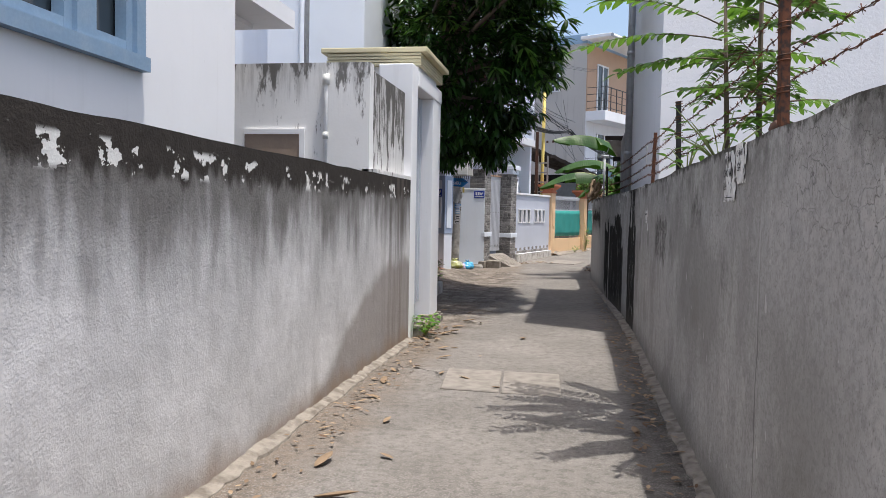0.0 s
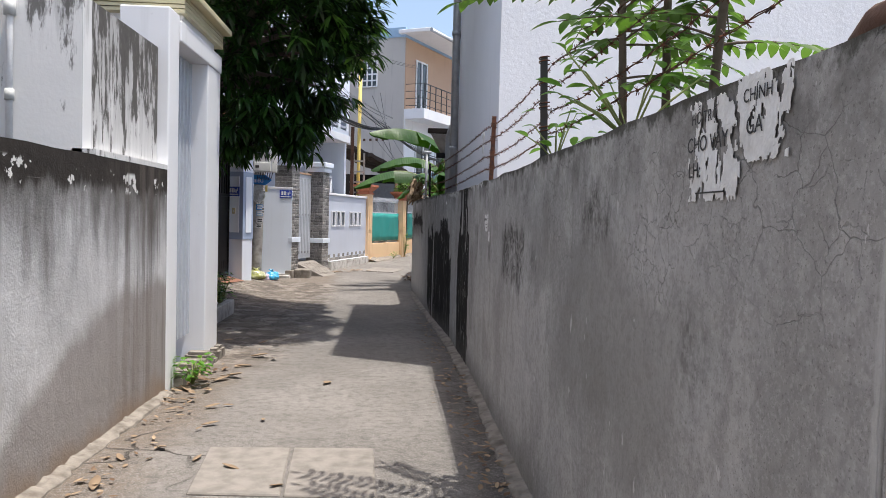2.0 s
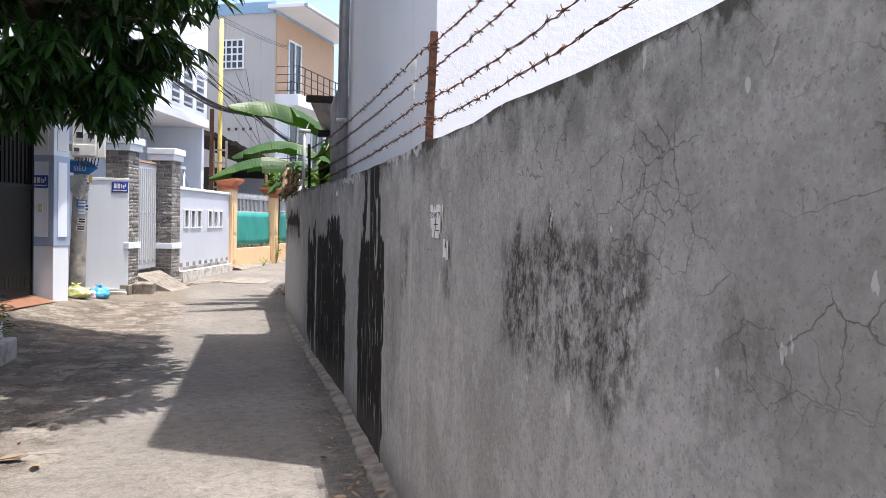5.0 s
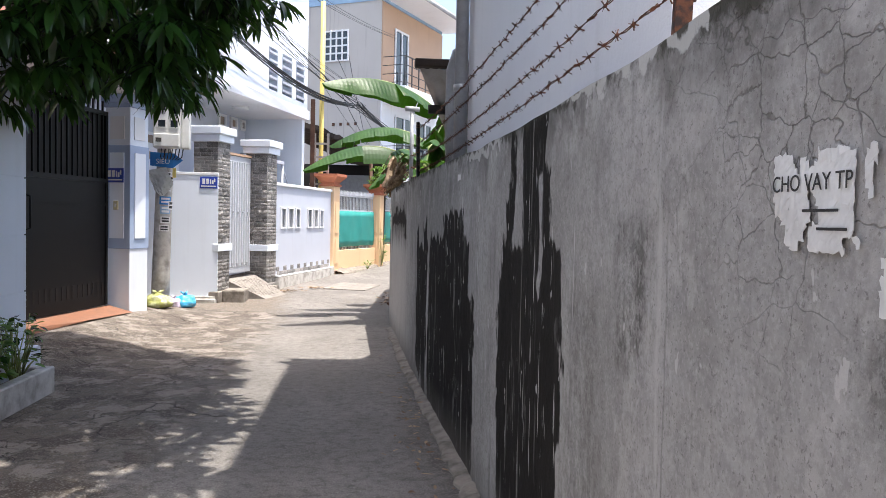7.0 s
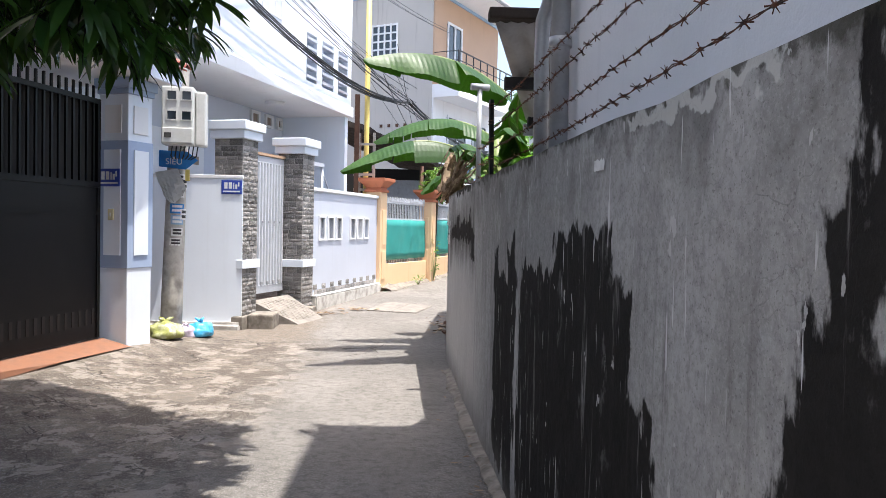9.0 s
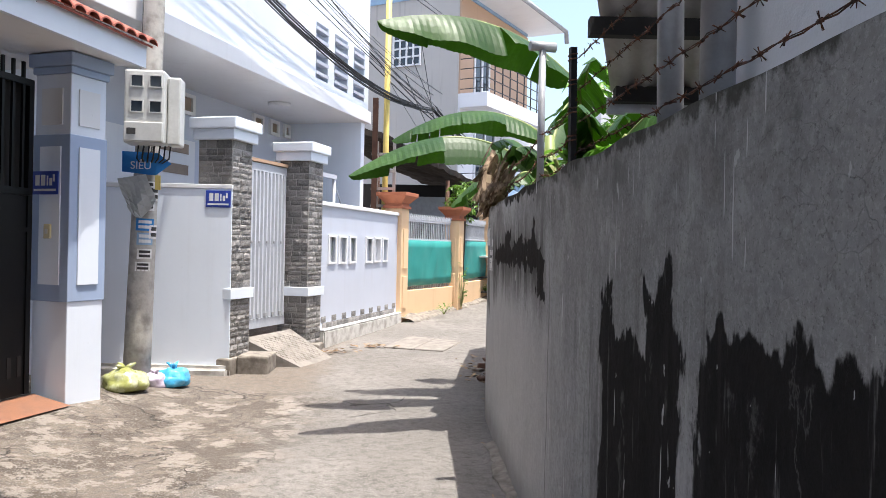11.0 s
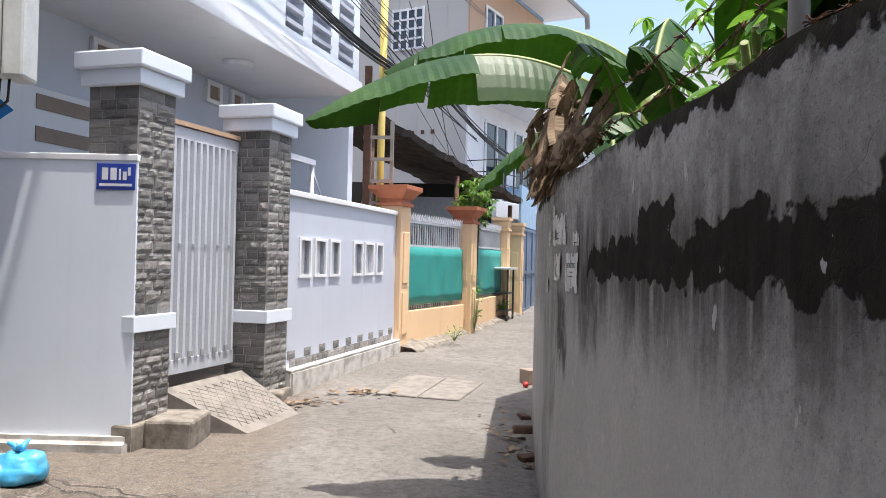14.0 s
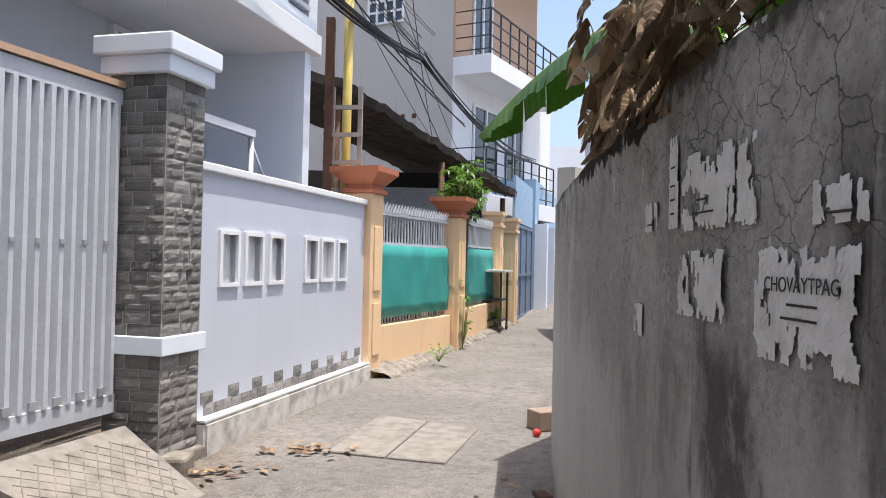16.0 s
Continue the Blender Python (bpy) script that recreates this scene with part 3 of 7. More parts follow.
def tube(bm, pts, r, sides=6):
    """A round tube through many points; r a number or a list."""
    pts = [Vector(p) for p in pts]
    last = None
    for k, p in enumerate(pts):
        d = (pts[min(k + 1, len(pts) - 1)] - pts[max(k - 1, 0)]).normalized()
        q = d.to_track_quat("Z", "Y")
        rr = r[k] if isinstance(r, (list, tuple)) else r
        ring = [bm.verts.new(p + q @ Vector((rr * math.cos(j * math.tau / sides), rr * math.sin(j * math.tau / sides), 0))) for j in range(sides)]
        if last:
            # keep the seam from twisting
            s = min(range(sides), key=lambda o: (ring[o].co - last[0].co).length)
            ring = ring[s:] + ring[:s]
            for j in range(sides):
                f = bm.faces.new((last[j], last[(j + 1) % sides], ring[(j + 1) % sides], ring[j]))
                f.smooth = True
        else:
            bm.faces.new(ring[::-1])
        last = ring
    bm.faces.new(last)


def mesh_of(name, bm, material):
    me = bpy.data.meshes.new(name)
    bmesh.ops.recalc_face_normals(bm, faces=bm.faces[:])
    bm.to_mesh(me)
    bm.free()
    me.materials.append(material)
    return me


def part(name, bm, material, parent, label=""):
    ob = new(name, mesh_of(name, bm, material))
    ob.parent = parent
    return tagged(ob, label)


def piece(name, me, parent, m):
    ob = new(name, me)
    ob.parent = parent
    ob.matrix_basis = m
    return ob


def thing(name, label, category, m=None, group="", kind=""):
    ob = new(name)
    ob.empty_display_size = 0.1
    ob.matrix_basis = m or Matrix()
    return tagged(ob, label, category, group, kind)


def solid(name, bm, material, label, category="", group="", kind=""):
    return tagged(new(name, mesh_of(name, bm, material)), label, category, group, kind)


def raw(name, verts, faces, material, parent=None, smooth=False):
    me = bpy.data.meshes.new(name)
    me.from_pydata([tuple(v) for v in verts], [], faces)
    me.materials.append(material)
    if smooth:
        me.polygons.foreach_set("use_smooth", [True] * len(me.polygons))
    ob = new(name, me)
    ob.parent = parent
    return ob


def rise(y):
    """Height of the alley's surface."""
    return 0.02 * max(0.0, y - 20.0)


def ribbon(bm, line, z0, z1, width, step=0.25, rough=0.0, lean=0.0):
    """A wall along a line of (x, y), its face on the line, its thickness to the right of the way."""
    pts = []
    for (xa, ya), (xb, yb) in zip(line, line[1:]):
        m = max(1, int(math.hypot(xb - xa, yb - ya) / step))
        pts += [(xa + (xb - xa) * k / m, ya + (yb - ya) * k / m) for k in range(m)]
    pts.append(line[-1])
    rows = []
    for k, (x, y) in enumerate(pts):
        a, b = pts[max(0, k - 1)], pts[min(len(pts) - 1, k + 1)]
        d = Vector((b[0] - a[0], b[1] - a[1])).normalized()
        n = Vector((d.y, -d.x))
        top = z1 + (noise.noise((x * 2.3, y * 2.3, 5.0)) * rough if rough else 0)
        g0 = z0 + (rise(y) if z0 < 0.5 else 0)
        rows.append([bm.verts.new(p) for p in ((x, y, g0), (x + lean * n.x, y + lean * n.y, top), (x + n.x * width, y + n.y * width, top + (noise.noise((x * 3, y * 3, 9.0)) * rough if rough else 0)), (x + n.x * width, y + n.y * width, g0))])
    for a, b in zip(rows, rows[1:]):
        for j in range(4):
            bm.faces.new((a[j], a[(j + 1) % 4], b[(j + 1) % 4], b[j]))
    bm.faces.new(rows[0])
    bm.faces.new(rows[-1][::-1])


# ---- ground ----
def ground_sheet():
    xs = [-200, -60, -20, -8, -5] + [-4.4 + 0.2 * k for k in range(48)] + [6, 9, 20, 60, 200]
    ys = [-200, -60, -20, -8, -4] + [-3 + 0.25 * k for k in range(190)] + [46, 50, 60, 100, 300]
    verts, faces = [], []
    for y in ys:
        for x in xs:
            z = rise(min(y, 46)) + noise.noise((x * 0.9, y * 0.9, 0)) * 0.012 + noise.noise((x * 3.1, y * 3.1, 4)) * 0.004
            # gutter at the foot of the east wall, raised forecourt by the black gate
            if 14.5 < y < 20.3 and x < -2.3:
                z += 0.15 * min(1, (-2.3 - x) / 0.9) * min(1, (y - 14.5) / 1.5) * min(1, (20.3 - y) / 1.2)
            verts.append((x, y, z))
    w = len(xs)
    for j in range(len(ys) - 1):
        for k in range(w - 1):
            faces.append((j * w + k, j * w + k + 1, (j + 1) * w + k + 1, (j + 1) * w + k))
    return tagged(raw("ground", verts, faces, M["road"], None, True), "worn grey concrete alley floor with silt and cracks", "ground", kind="structure")


ground_sheet()

# ---- walls of the alley ----
EAST = [(0.76, -4.0), (0.755, 4.0), (0.75, 9.0), (0.735, 10.8), (0.68, 12.0), (0.605, 13.1), (0.50, 14.9), (0.43, 16.5), (0.385, 17.7), (0.365, 18.6), (0.40, 19.4), (0.50, 20.6), (0.60, 21.6), (0.69, 22.4)]
bm = bmesh.new()
ribbon(bm, EAST, -0.25, 1.85, 0.13, 0.12, 0.02)
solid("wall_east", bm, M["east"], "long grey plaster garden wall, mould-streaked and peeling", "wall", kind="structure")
bm = bmesh.new()
ribbon(bm, [(0.70, 22.41), (2.3, 24.6), (5.2, 40.0)], -0.2, 2.1, 0.13)
solid("wall_east_far", bm, M["concrete"], "plain cement wall beyond the alley bend", "wall", kind="structure")
bm = bmesh.new()
ribbon(bm, [(-1.90, 8.72), (-1.905, 4.0), (-1.90, -4.0)], -0.25, 1.86, 0.14, 0.15, 0.012)
solid("wall_west", bm, M["west"], "white plaster garden wall black with mould along its top", "wall", kind="structure")
bm = bmesh.new()
ribbon(bm, [(-2.2, -4.0), (0.9, -4.0)], -0.2, 2.4, 0.2)
solid("wall_south", bm, M["concrete"], "plain cement wall closing the alley behind", "wall", kind="structure")

# raised white box wall behind the west wall
bm = bmesh.new()
box(bm, -5.2, 7.20, 1.5, -1.985, 7.34, 2.92)
solid("wall_box", bm, M["boxwall"], "raised white wall with black mould runs", "wall", kind="structure")

bm = bmesh.new()
box(bm, -2.10, 7.342, 1.5, -1.986, 8.72, 2.86)
solid("wall_box_side", bm, M["boxside"], "low white wall black with mould runs", "wall", kind="structure")
bm = bmesh.new()
box(bm, -2.05, 7.2, 1.861, -1.90, 8.72, 1.90)
solid("ledge", bm, M["boxside"], "mouldy ledge on the white wall", kind="structure")

# ---- large houses ----
def west_house():
    """White house behind the west wall, with the blue window."""
    h = thing("white_house", "white rendered house with a blue timber window", "house")
    bm = bmesh.new()
    y0, y1, z0, z1 = 2.2, 4.12, 2.27, 3.5
    for a in ((-6.5, -4, 0, -2.5, y0, 8), (-6.5, y1, 0, -2.5, 5.35, 8), (-6.5, y0, 0, -2.5, y1, z0), (-6.5, y0, z1, -2.5, y1, 8)):
        box(bm, *a)
    part("wall", bm, M["white"], h)
    w = part("window", one_box(-2.62, y0, z0, -2.585, y1, z1), M["glass"], h, "dark window glass")
    bm = bmesh.new()
    box(bm, -2.60, y0 + 0.001, z0 - 0.0, -2.44, y1, z0 + 0.08)
    for a, b in ((y0, y0 + 0.09), (2.78, 2.90), (3.50, 3.64), (y1 - 0.09, y1)):
        box(bm, -2.58, a, z0 + 0.081, -2.47, b, z1 - 0.08)
    box(bm, -2.58, y0, z1 - 0.079, -2.47, y1, z1)
    part("window_frame", bm, M["bluewin"], w, "weathered blue window frame")
    bm = bmesh.new()
    for a, b in ((2.29, 2.78), (2.90, 3.50), (3.64, 4.03)):
        for c, d in ((a, a + 0.06), (b - 0.06, b)):
            box(bm, -2.57, c, z0 + 0.09, -2.50, d, z1 - 0.09)
        box(bm, -2.568, a + 0.061, z0 + 0.09, -2.502, b - 0.061, z0 + 0.15)
    part("sash", bm, M["bluewin"], w, "blue casement sashes")
    bm = bmesh.new()
    box(bm, -4.4, 5.352, 3.2, -2.67, 7.0, 3.36)
    box(bm, -4.3, 5.6, 3.16, -3.0, 6.8, 3.199)
    part("canopy", bm, M["white"], h, "white concrete canopy slab")


west_house()


def back_house():
    """White house seen over the box wall."""
    h = thing("tall_white_house", "tall white house behind the gate canopy", "house")
    bm = bmesh.new()
    box(bm, -9, 11.6, 0, -3.3, 13.9, 9)
    box(bm, -4.75, 11.3, 2, -4.25, 11.59, 9)
    part("wall", bm, M["bluewhite"], h)
    bm = bmesh.new()
    rod(bm, (-4.1, 11.25, 2), (-4.1, 11.25, 8), 0.04)
    part("downpipe", bm, M["galv"], h)
    bm = bmesh.new()
    rod(bm, (-5.35, 11.25, 2), (-5.35, 11.25, 4.2), 0.05)
    part("downpipe", bm, M["galv"], h)


back_house()


def east_house():
    """Tall white building over the east wall."""
    h = thing("tall_building", "tall white textured building with grey downpipes", "building")
    bm = bmesh.new()
    box(bm, 0.97, 9.7, 0, 9, 14.6, 8.7)
    part("wall", bm, M["eastwhite"], h)
    for x, y, r in ((0.885, 14.42, 0.058), (0.93, 14.62, 0.04)):
        bm = bmesh.new()
        rod(bm, (x, y, 1.4), (x, y, 8.6), r, sides=14)
        for z in (2.6, 4.4, 6.2):
            rod(bm, (x, y, z), (x, y, z + 0.06), r + 0.012, sides=14)
        part("downpipe", bm, M["galv"], h, "grey plastic downpipe")
    bm = bmesh.new()
    tube(bm, [(0.84, 14.80, 1.9), (0.83, 14.80, 2.6), (0.83, 14.77, 2.85), (0.87, 14.70, 3.0), (0.96, 14.64, 3.04)], 0.05, 10)
    part("hose", bm, M["galv"], h, "bent grey hose")


east_house()
bm = bmesh.new()
box(bm, 2.6, 25.0, 0, 8, 31, 4.3)
solid("corner_building", bm, M["white"], "plain white building beyond the bend", "building")


def sheet_shed():
    """Awning of corrugated sheet beside the tall building, high towards the south, seen from below."""
    h = thing("metal_awning", "rusty grey corrugated metal awning above the garden wall", "awning")
    hi, lo = (0.54, 15.1, 2.93), (0.94, 16.38, 2.42)
    verts, faces = [], []
    n, rows = 108, 4
    for k in range(n + 1):
        dz = 0.016 * math.cos(k * math.pi / 3.0)
        for j in range(rows + 1):
            u = j / rows
            x0 = hi[0] + (lo[0] - hi[0]) * u
            verts.append((x0 + (3.4 - x0) * k / n, hi[1] + (lo[1] - hi[1]) * u, hi[2] + (lo[2] - hi[2]) * u + dz))
    for k in range(n):
        for j in range(rows):
            q = k * (rows + 1) + j
            faces.append((q, q + 1, q + rows + 2, q + rows + 1))
    o = raw("sheet", verts, faces, M["shedsheet"], h, True)
    o.modifiers.new("thick", "SOLIDIFY").thickness = 0.004
    part("ridge", one_box(0.50, 15.02, 2.93, 3.4, 15.16, 3.01, 0.015), M["thatch"], h, "mossy rusted ridge piece")
    part("beam", one_box(0.68, 15.66, 2.57, 3.4, 15.73, 2.66), M["dark"], h, "dark steel beam")
    part("beam", one_box(0.95, 16.28, 2.36, 3.4, 16.36, 2.45), M["dark"], h, "dark steel beam")
    bm = bmesh.new()
    for k in range(24):
        x = 0.92 + 0.104 * k
        box(bm, x, 16.37, 2.30 + 0.012 * (k % 2), x + 0.1035, 16.40, 2.40)
    part("fascia", bm, M["galv"], h, "pale scalloped metal fascia")
    for x, y, z in ((1.1, 16.32, 2.36), (3.3, 16.32, 2.36)):
        bm = bmesh.new()
        rod(bm, (x + 1.0 if x < 2 else x, y, 0), (x + 1.0 if x < 2 else x, y, z), 0.03)
        part("post", bm, M["darksteel"], h)


sheet_shed()


# ---- west side: steel gate with its canopy ----
def side_gate():
    g = thing("side_gate", "white ribbed steel gate in a white concrete frame", "gate")
    part("post", one_box(-2.3, 8.725, -0.05, -1.895, 9.02, 3.2, 0.012), M["white"], g)
    part("post", one_box(-2.2, 10.02, -0.05, -1.89, 10.55, 2.98, 0.012), M["white"], g)
    part("lintel", one_box(-2.28, 9.022, 2.98, -1.88, 10.56, 3.16, 0.012), M["white"], g)
    leaf = part("leaf", one_box(-2.11, 9.03, 0.3, -2.08, 10.01, 2.975), M["gatesteel"], g)
    for k in range(8):
        y = 9.05 + k * 0.122
        bm = bmesh.new()
        v = [(0, 0), (0.045, 0.014), (0.045, 0.066), (0, 0.08)]
        lo = [bm.verts.new((-2.08 + a, y + b, 0.31)) for a, b in v]
        hi = [bm.verts.new((-2.08 + a, y + b, 2.96)) for a, b in v]
        for j in range(4):
            bm.faces.new((lo[j], lo[(j + 1) % 4], hi[(j + 1) % 4], hi[j]))
        bm.faces.new(hi)
        bm.faces.new(lo[::-1])
        part("rib", bm, M["gatesteel"], leaf)
    bm = bmesh.new()
    box(bm, -2.034, 9.1, 1.62, -2.01, 9.32, 1.66)
    rod(bm, (-2.01, 9.16, 1.56), (-2.01, 9.16, 1.76), 0.012)
    box(bm, -2.02, 9.2, 1.5, -1.99, 9.27, 1.6)
    part("bolt", bm, M["galv"], leaf, "sliding bolt and padlock")
    c = thing("gate_canopy", "cream slatted canopy roof over the white gate", "canopy")
    part("slab", one_box(-3.15, 9.15, 3.42, -1.82, 10.75, 3.48, 0.01), M["cream"], c)
    for k in range(4):
        z = 3.27 + k * 0.037
        part("slat", one_box(-3.1 + k * 0.012, 9.2 - k * 0.01, z, -1.9, 10.7, z + 0.03), M["cream"], c)
    part("support", one_box(-3.0, 9.3, 3.16, -1.95, 10.5, 3.27), M["white"], c)


side_gate()
bm = bmesh.new()
for k in range(9):
    y = 8.95 + k * 0.18
    w = 0.12 + 0.05 * noise.noise((k * 1.3, 0, 0))
    box(bm, -2.05, y, -0.1, -1.84 + w * 0.4, y + 0.178, 0.10 + 0.09 * noise.noise((k * 0.9, 2, 0)))
bmesh.ops.bevel(bm, geom=bm.edges[:], offset=0.03, segments=2, affect="EDGES")
solid("threshold", bm, M["kerb"], "broken concrete threshold under the gate", kind="structure")


def box_window():
    w = thing("shutter_window", "brown roller shutter in a white frame", "window")
    part("shutter", one_box(-3.25, 7.185, 1.5, -2.68, 7.195, 2.23), M["brown"], w)
    bm = bmesh.new()
    box(bm, -2.68, 7.17, 1.5, -2.63, 7.199, 2.28)
    box(bm, -3.25, 7.17, 2.23, -2.681, 7.199, 2.28)
    part("frame", bm, M["white"], w)


box_window()


def wall_pipe():
    p = thing("drain_pipe", "white plastic drain pipe with an elbow on the wall", "pipe")
    bm = bmesh.new()
    tube(bm, [(-2.41, 7.16, 1.6), (-2.41, 7.16, 2.72), (-2.41, 7.17, 2.77), (-2.41, 7.21, 2.80)], 0.021, 12)
    part("pipe", bm, M["lettering"], p)
    bm = bmesh.new()
    rod(bm, (-2.41, 7.16, 2.70), (-2.41, 7.16, 2.80), 0.034, sides=14)
    part("socket", bm, M["meter"], p, "grey pipe socket")
    bm = bmesh.new()
    rod(bm, (-2.41, 7.16, 2.18), (-2.41, 7.16, 2.25), 0.028, sides=14)
    part("socket", bm, M["meter"], p, "grey pipe socket")


wall_pipe()

# grooved white wall beyond the gate, with planter
bm = bmesh.new()
for k in range(5):
    box(bm, -2.9, 10.6, 0.35 + 0.46 * k, -2.69, 14.1, 0.35 + 0.46 * k + 0.448)
    box(bm, -2.89, 10.6, 0.35 + 0.46 * k + 0.447, -2.70, 14.09, 0.35 + 0.46 * k + 0.461)
box(bm, -2.92, 10.6, -0.1, -2.60, 14.16, 0.35)
solid("wall_west_grooved", bm, M["bluewhite"], "pale grooved garden wall with a projecting foot", "wall", kind="structure")


# ---- black gate with blue pillar ----
def black_gate():
    g = thing("black_gate", "closed black steel double gate with barred top", "gate", pose(-3.36, 18.05, 0, 0, 0, -11.5))
    for y0, y1 in ((-1.86, -0.03), (-3.72, -1.89)):
        leaf = part("leaf", one_box(-0.03, y0, 0.25, 0.0, y1, 1.84), M["blacksteel"], g)
        bm = bmesh.new()
        box(bm, -0.035, y0, 1.841, 0.012, y1, 1.90)
        box(bm, -0.035, y0, 2.72, 0.012, y1, 2.77)
        box(bm, -0.035, y0, 1.90, 0.012, y0 + 0.05, 2.72)
        box(bm, -0.035, y1 - 0.05, 1.90, 0.012, y1, 2.72)
        box(bm, 0.001, y0, 0.25, 0.012, y0 + 0.05, 1.84)
        box(bm, 0.001, y1 - 0.05, 0.25, 0.012, y1, 1.84)
        box(bm, 0.001, y0 + 0.05, 1.55, 0.012, y1 - 0.05, 1.585)
        part("rail", bm, M["blacksteel"], leaf)
        n = 16
        for k in range(n):
            y = y0 + 0.1 + (y1 - y0 - 0.2) * k / (n - 1)
            bm = bmesh.new()
            box(bm, -0.02, y - 0.012, 1.87, 0.002, y + 0.012, 2.9)
            part("bar", bm, M["blacksteel"], leaf)
            bm = bmesh.new()
            box(bm, 0.0005, y - 0.022, 0.40, 0.004, y + 0.022, 0.56)
            part("slot", bm, M["dark"], leaf)
    for y in (-1.68, -2.05):
        bm = bmesh.new()
        tube(bm, [(0.005, y, 1.25), (0.06, y, 1.27), (0.06, y, 1.62), (0.005, y, 1.64)], 0.011, 8)
        part("handle", bm, M["blacksteel"], g)
    part("backing", one_box(-0.075, -3.72, 1.845, -0.06, -0.03, 2.75), M["dark"], g, "dark sheet behind the bars")
    lock = part("padlock", one_box(0.02, -1.91, 1.10, 0.05, -1.83, 1.22, 0.006), M["wood"], g, "old brass padlock")
    bm = bmesh.new()
    tube(bm, [(0.035, -1.90, 1.21), (0.035, -1.90, 1.27), (0.035, -1.87, 1.30), (0.035, -1.84, 1.27), (0.035, -1.84, 1.21)], 0.007, 6)
    part("shackle", bm, M["galv"], lock)


black_gate()


def blue_pillar():
    p = thing("gate_pillar", "white gate pillar with a blue framed panel belt", "pillar", pose(-3.22, 18.36, 0, 0, 0, -20))
    part("shaft", one_box(-0.19, -0.19, 0, 0.19, 0.19, 2.86, 0.008), M["bluewhite"], p)
    part("belt", one_box(-0.20, -0.20, 0.98, 0.20, 0.20, 2.36, 0.006), M["trimblue"], p, "soft blue belt")
    for z0, z1, m in ((1.12, 2.26, "bluewhite"), (2.44, 2.74, "white")):
        e = 0.201 if z1 < 2.4 else 0.191
        bm = bmesh.new()
        box(bm, -0.11, -e - 0.012, z0, 0.11, -e, z1)
        part("panel", bm, M[m], p)
        bm = bmesh.new()
        box(bm, e, -0.11, z0, e + 0.012, 0.11, z1)
        part("panel", bm, M[m], p)
    part("cap", one_box(-0.21, -0.21, 2.861, 0.21, 0.21, 2.92, 0.01), M["trimblue"], p)
    part("cap", one_box(-0.235, -0.235, 2.92, 0.235, 0.235, 3.03, 0.012), M["trimblue"], p, "blue moulded cap")
    bell = part("doorbell", one_box(-0.035, -0.235, 1.50, 0.035, -0.214, 1.62, 0.006), M["cream"], p, "cream doorbell button")
    part("button", one_box(-0.012, -0.242, 1.54, 0.012, -0.235, 1.58), M["meter"], bell)


blue_pillar()


def number_plate(name, m, w, h, label):
    """Blue enamel plate whose number stays plain bars."""
    s = thing(name, label, "sign", m)
    part("plate", one_box(-w / 2, -0.006, 0, w / 2, 0.0, h, 0.002), M["signblue"], s)
    part("rim", one_box(-w / 2 + 0.008, -0.0075, 0.008, w / 2 - 0.008, -0.0062, h - 0.008), M["signblue"], s)
    for k, (a, b, c, d) in enumerate(((-0.36, -0.20, 0.38, 0.84), (-0.14, 0.02, 0.38, 0.84), (0.08, 0.13, 0.38, 0.8), (0.18, 0.28, 0.38, 0.7), (0.31, 0.38, 0.55, 0.86), (-0.42, 0.42, 0.14, 0.24))):
        part("bar", one_box(a * w, -0.0095, c * h, b * w, -0.0078, d * h), M["lettering"], s)


number_plate("house_plate", pose(-3.28, 18.16, 1.86, 0, 0, -20) @ pose(0, -0.055, 0), 0.28, 0.19, "blue enamel house plate on the pillar")
number_plate("house_plate", pose(-2.575, 20.445, 1.89), 0.28, 0.19, "blue enamel house plate on the white wall")


def tiled_eave():
    r = thing("tiled_roof", "clay-tiled eave over the black gate", "roof", pose(-2.90, 18.68, -0.20, 0, 0, -11.5))
    part("soffit", one_box(-2.6, -4.6, 3.24, 0.18, -0.05, 3.36), M["white"], r)
    part("fascia", one_box(0.181, -4.6, 3.22, 0.22, -0.03, 3.42), M["bluewhite"], r)
    bm = bmesh.new()
    n = 9
    for k in range(n + 1):
        a = math.pi * k / n
        for z, s in ((0.0, 1), (0.46, 1)):
            bm.verts.new((-z, 0.075 * math.cos(a), 0.055 * math.sin(a) + z * 0.45))
            bm.verts.new((-z, 0.062 * math.cos(a), 0.042 * math.sin(a) + z * 0.45))
    bm.verts.ensure_lookup_table()
    v = bm.verts
    for k in range(n):
        a, b = 4 * k, 4 * k + 4
        for f in ((a, b, b + 2, a + 2), (a + 1, a + 3, b + 3, b + 1), (a, a + 1, b + 1, b), (a + 2, b + 2, b + 3, a + 3)):
            bm.faces.new([v[j] for j in f])
    tile = mesh_of("roof_tile", bm, M["tilered"])
    for j in range(4):
        for k in range(28):
            piece("roof_tile", tile, r, pose(0.30 - 0.38 * j, -0.05 - 0.16 * k, 3.42 + 0.171 * j, 0, random.uniform(-2, 2), random.uniform(-2, 2)))
    bm = bmesh.new()
    v = [bm.verts.new(p) for p in ((0.26, -4.6, 3.40), (0.26, 0.0, 3.40), (-1.5, 0.0, 4.19), (-1.5, -4.6, 4.19), (0.26, -4.6, 3.42), (0.26, 0.0, 3.42), (-1.5, 0.0, 4.21), (-1.5, -4.6, 4.21))]
    for f in ((3, 2, 1, 0), (4, 5, 6, 7), (0, 1, 5, 4), (2, 3, 7, 6), (1, 2, 6, 5), (0, 4, 7, 3)):
        bm.faces.new([v[k] for k in f])
    part("deck", bm, M["tilered"], r)


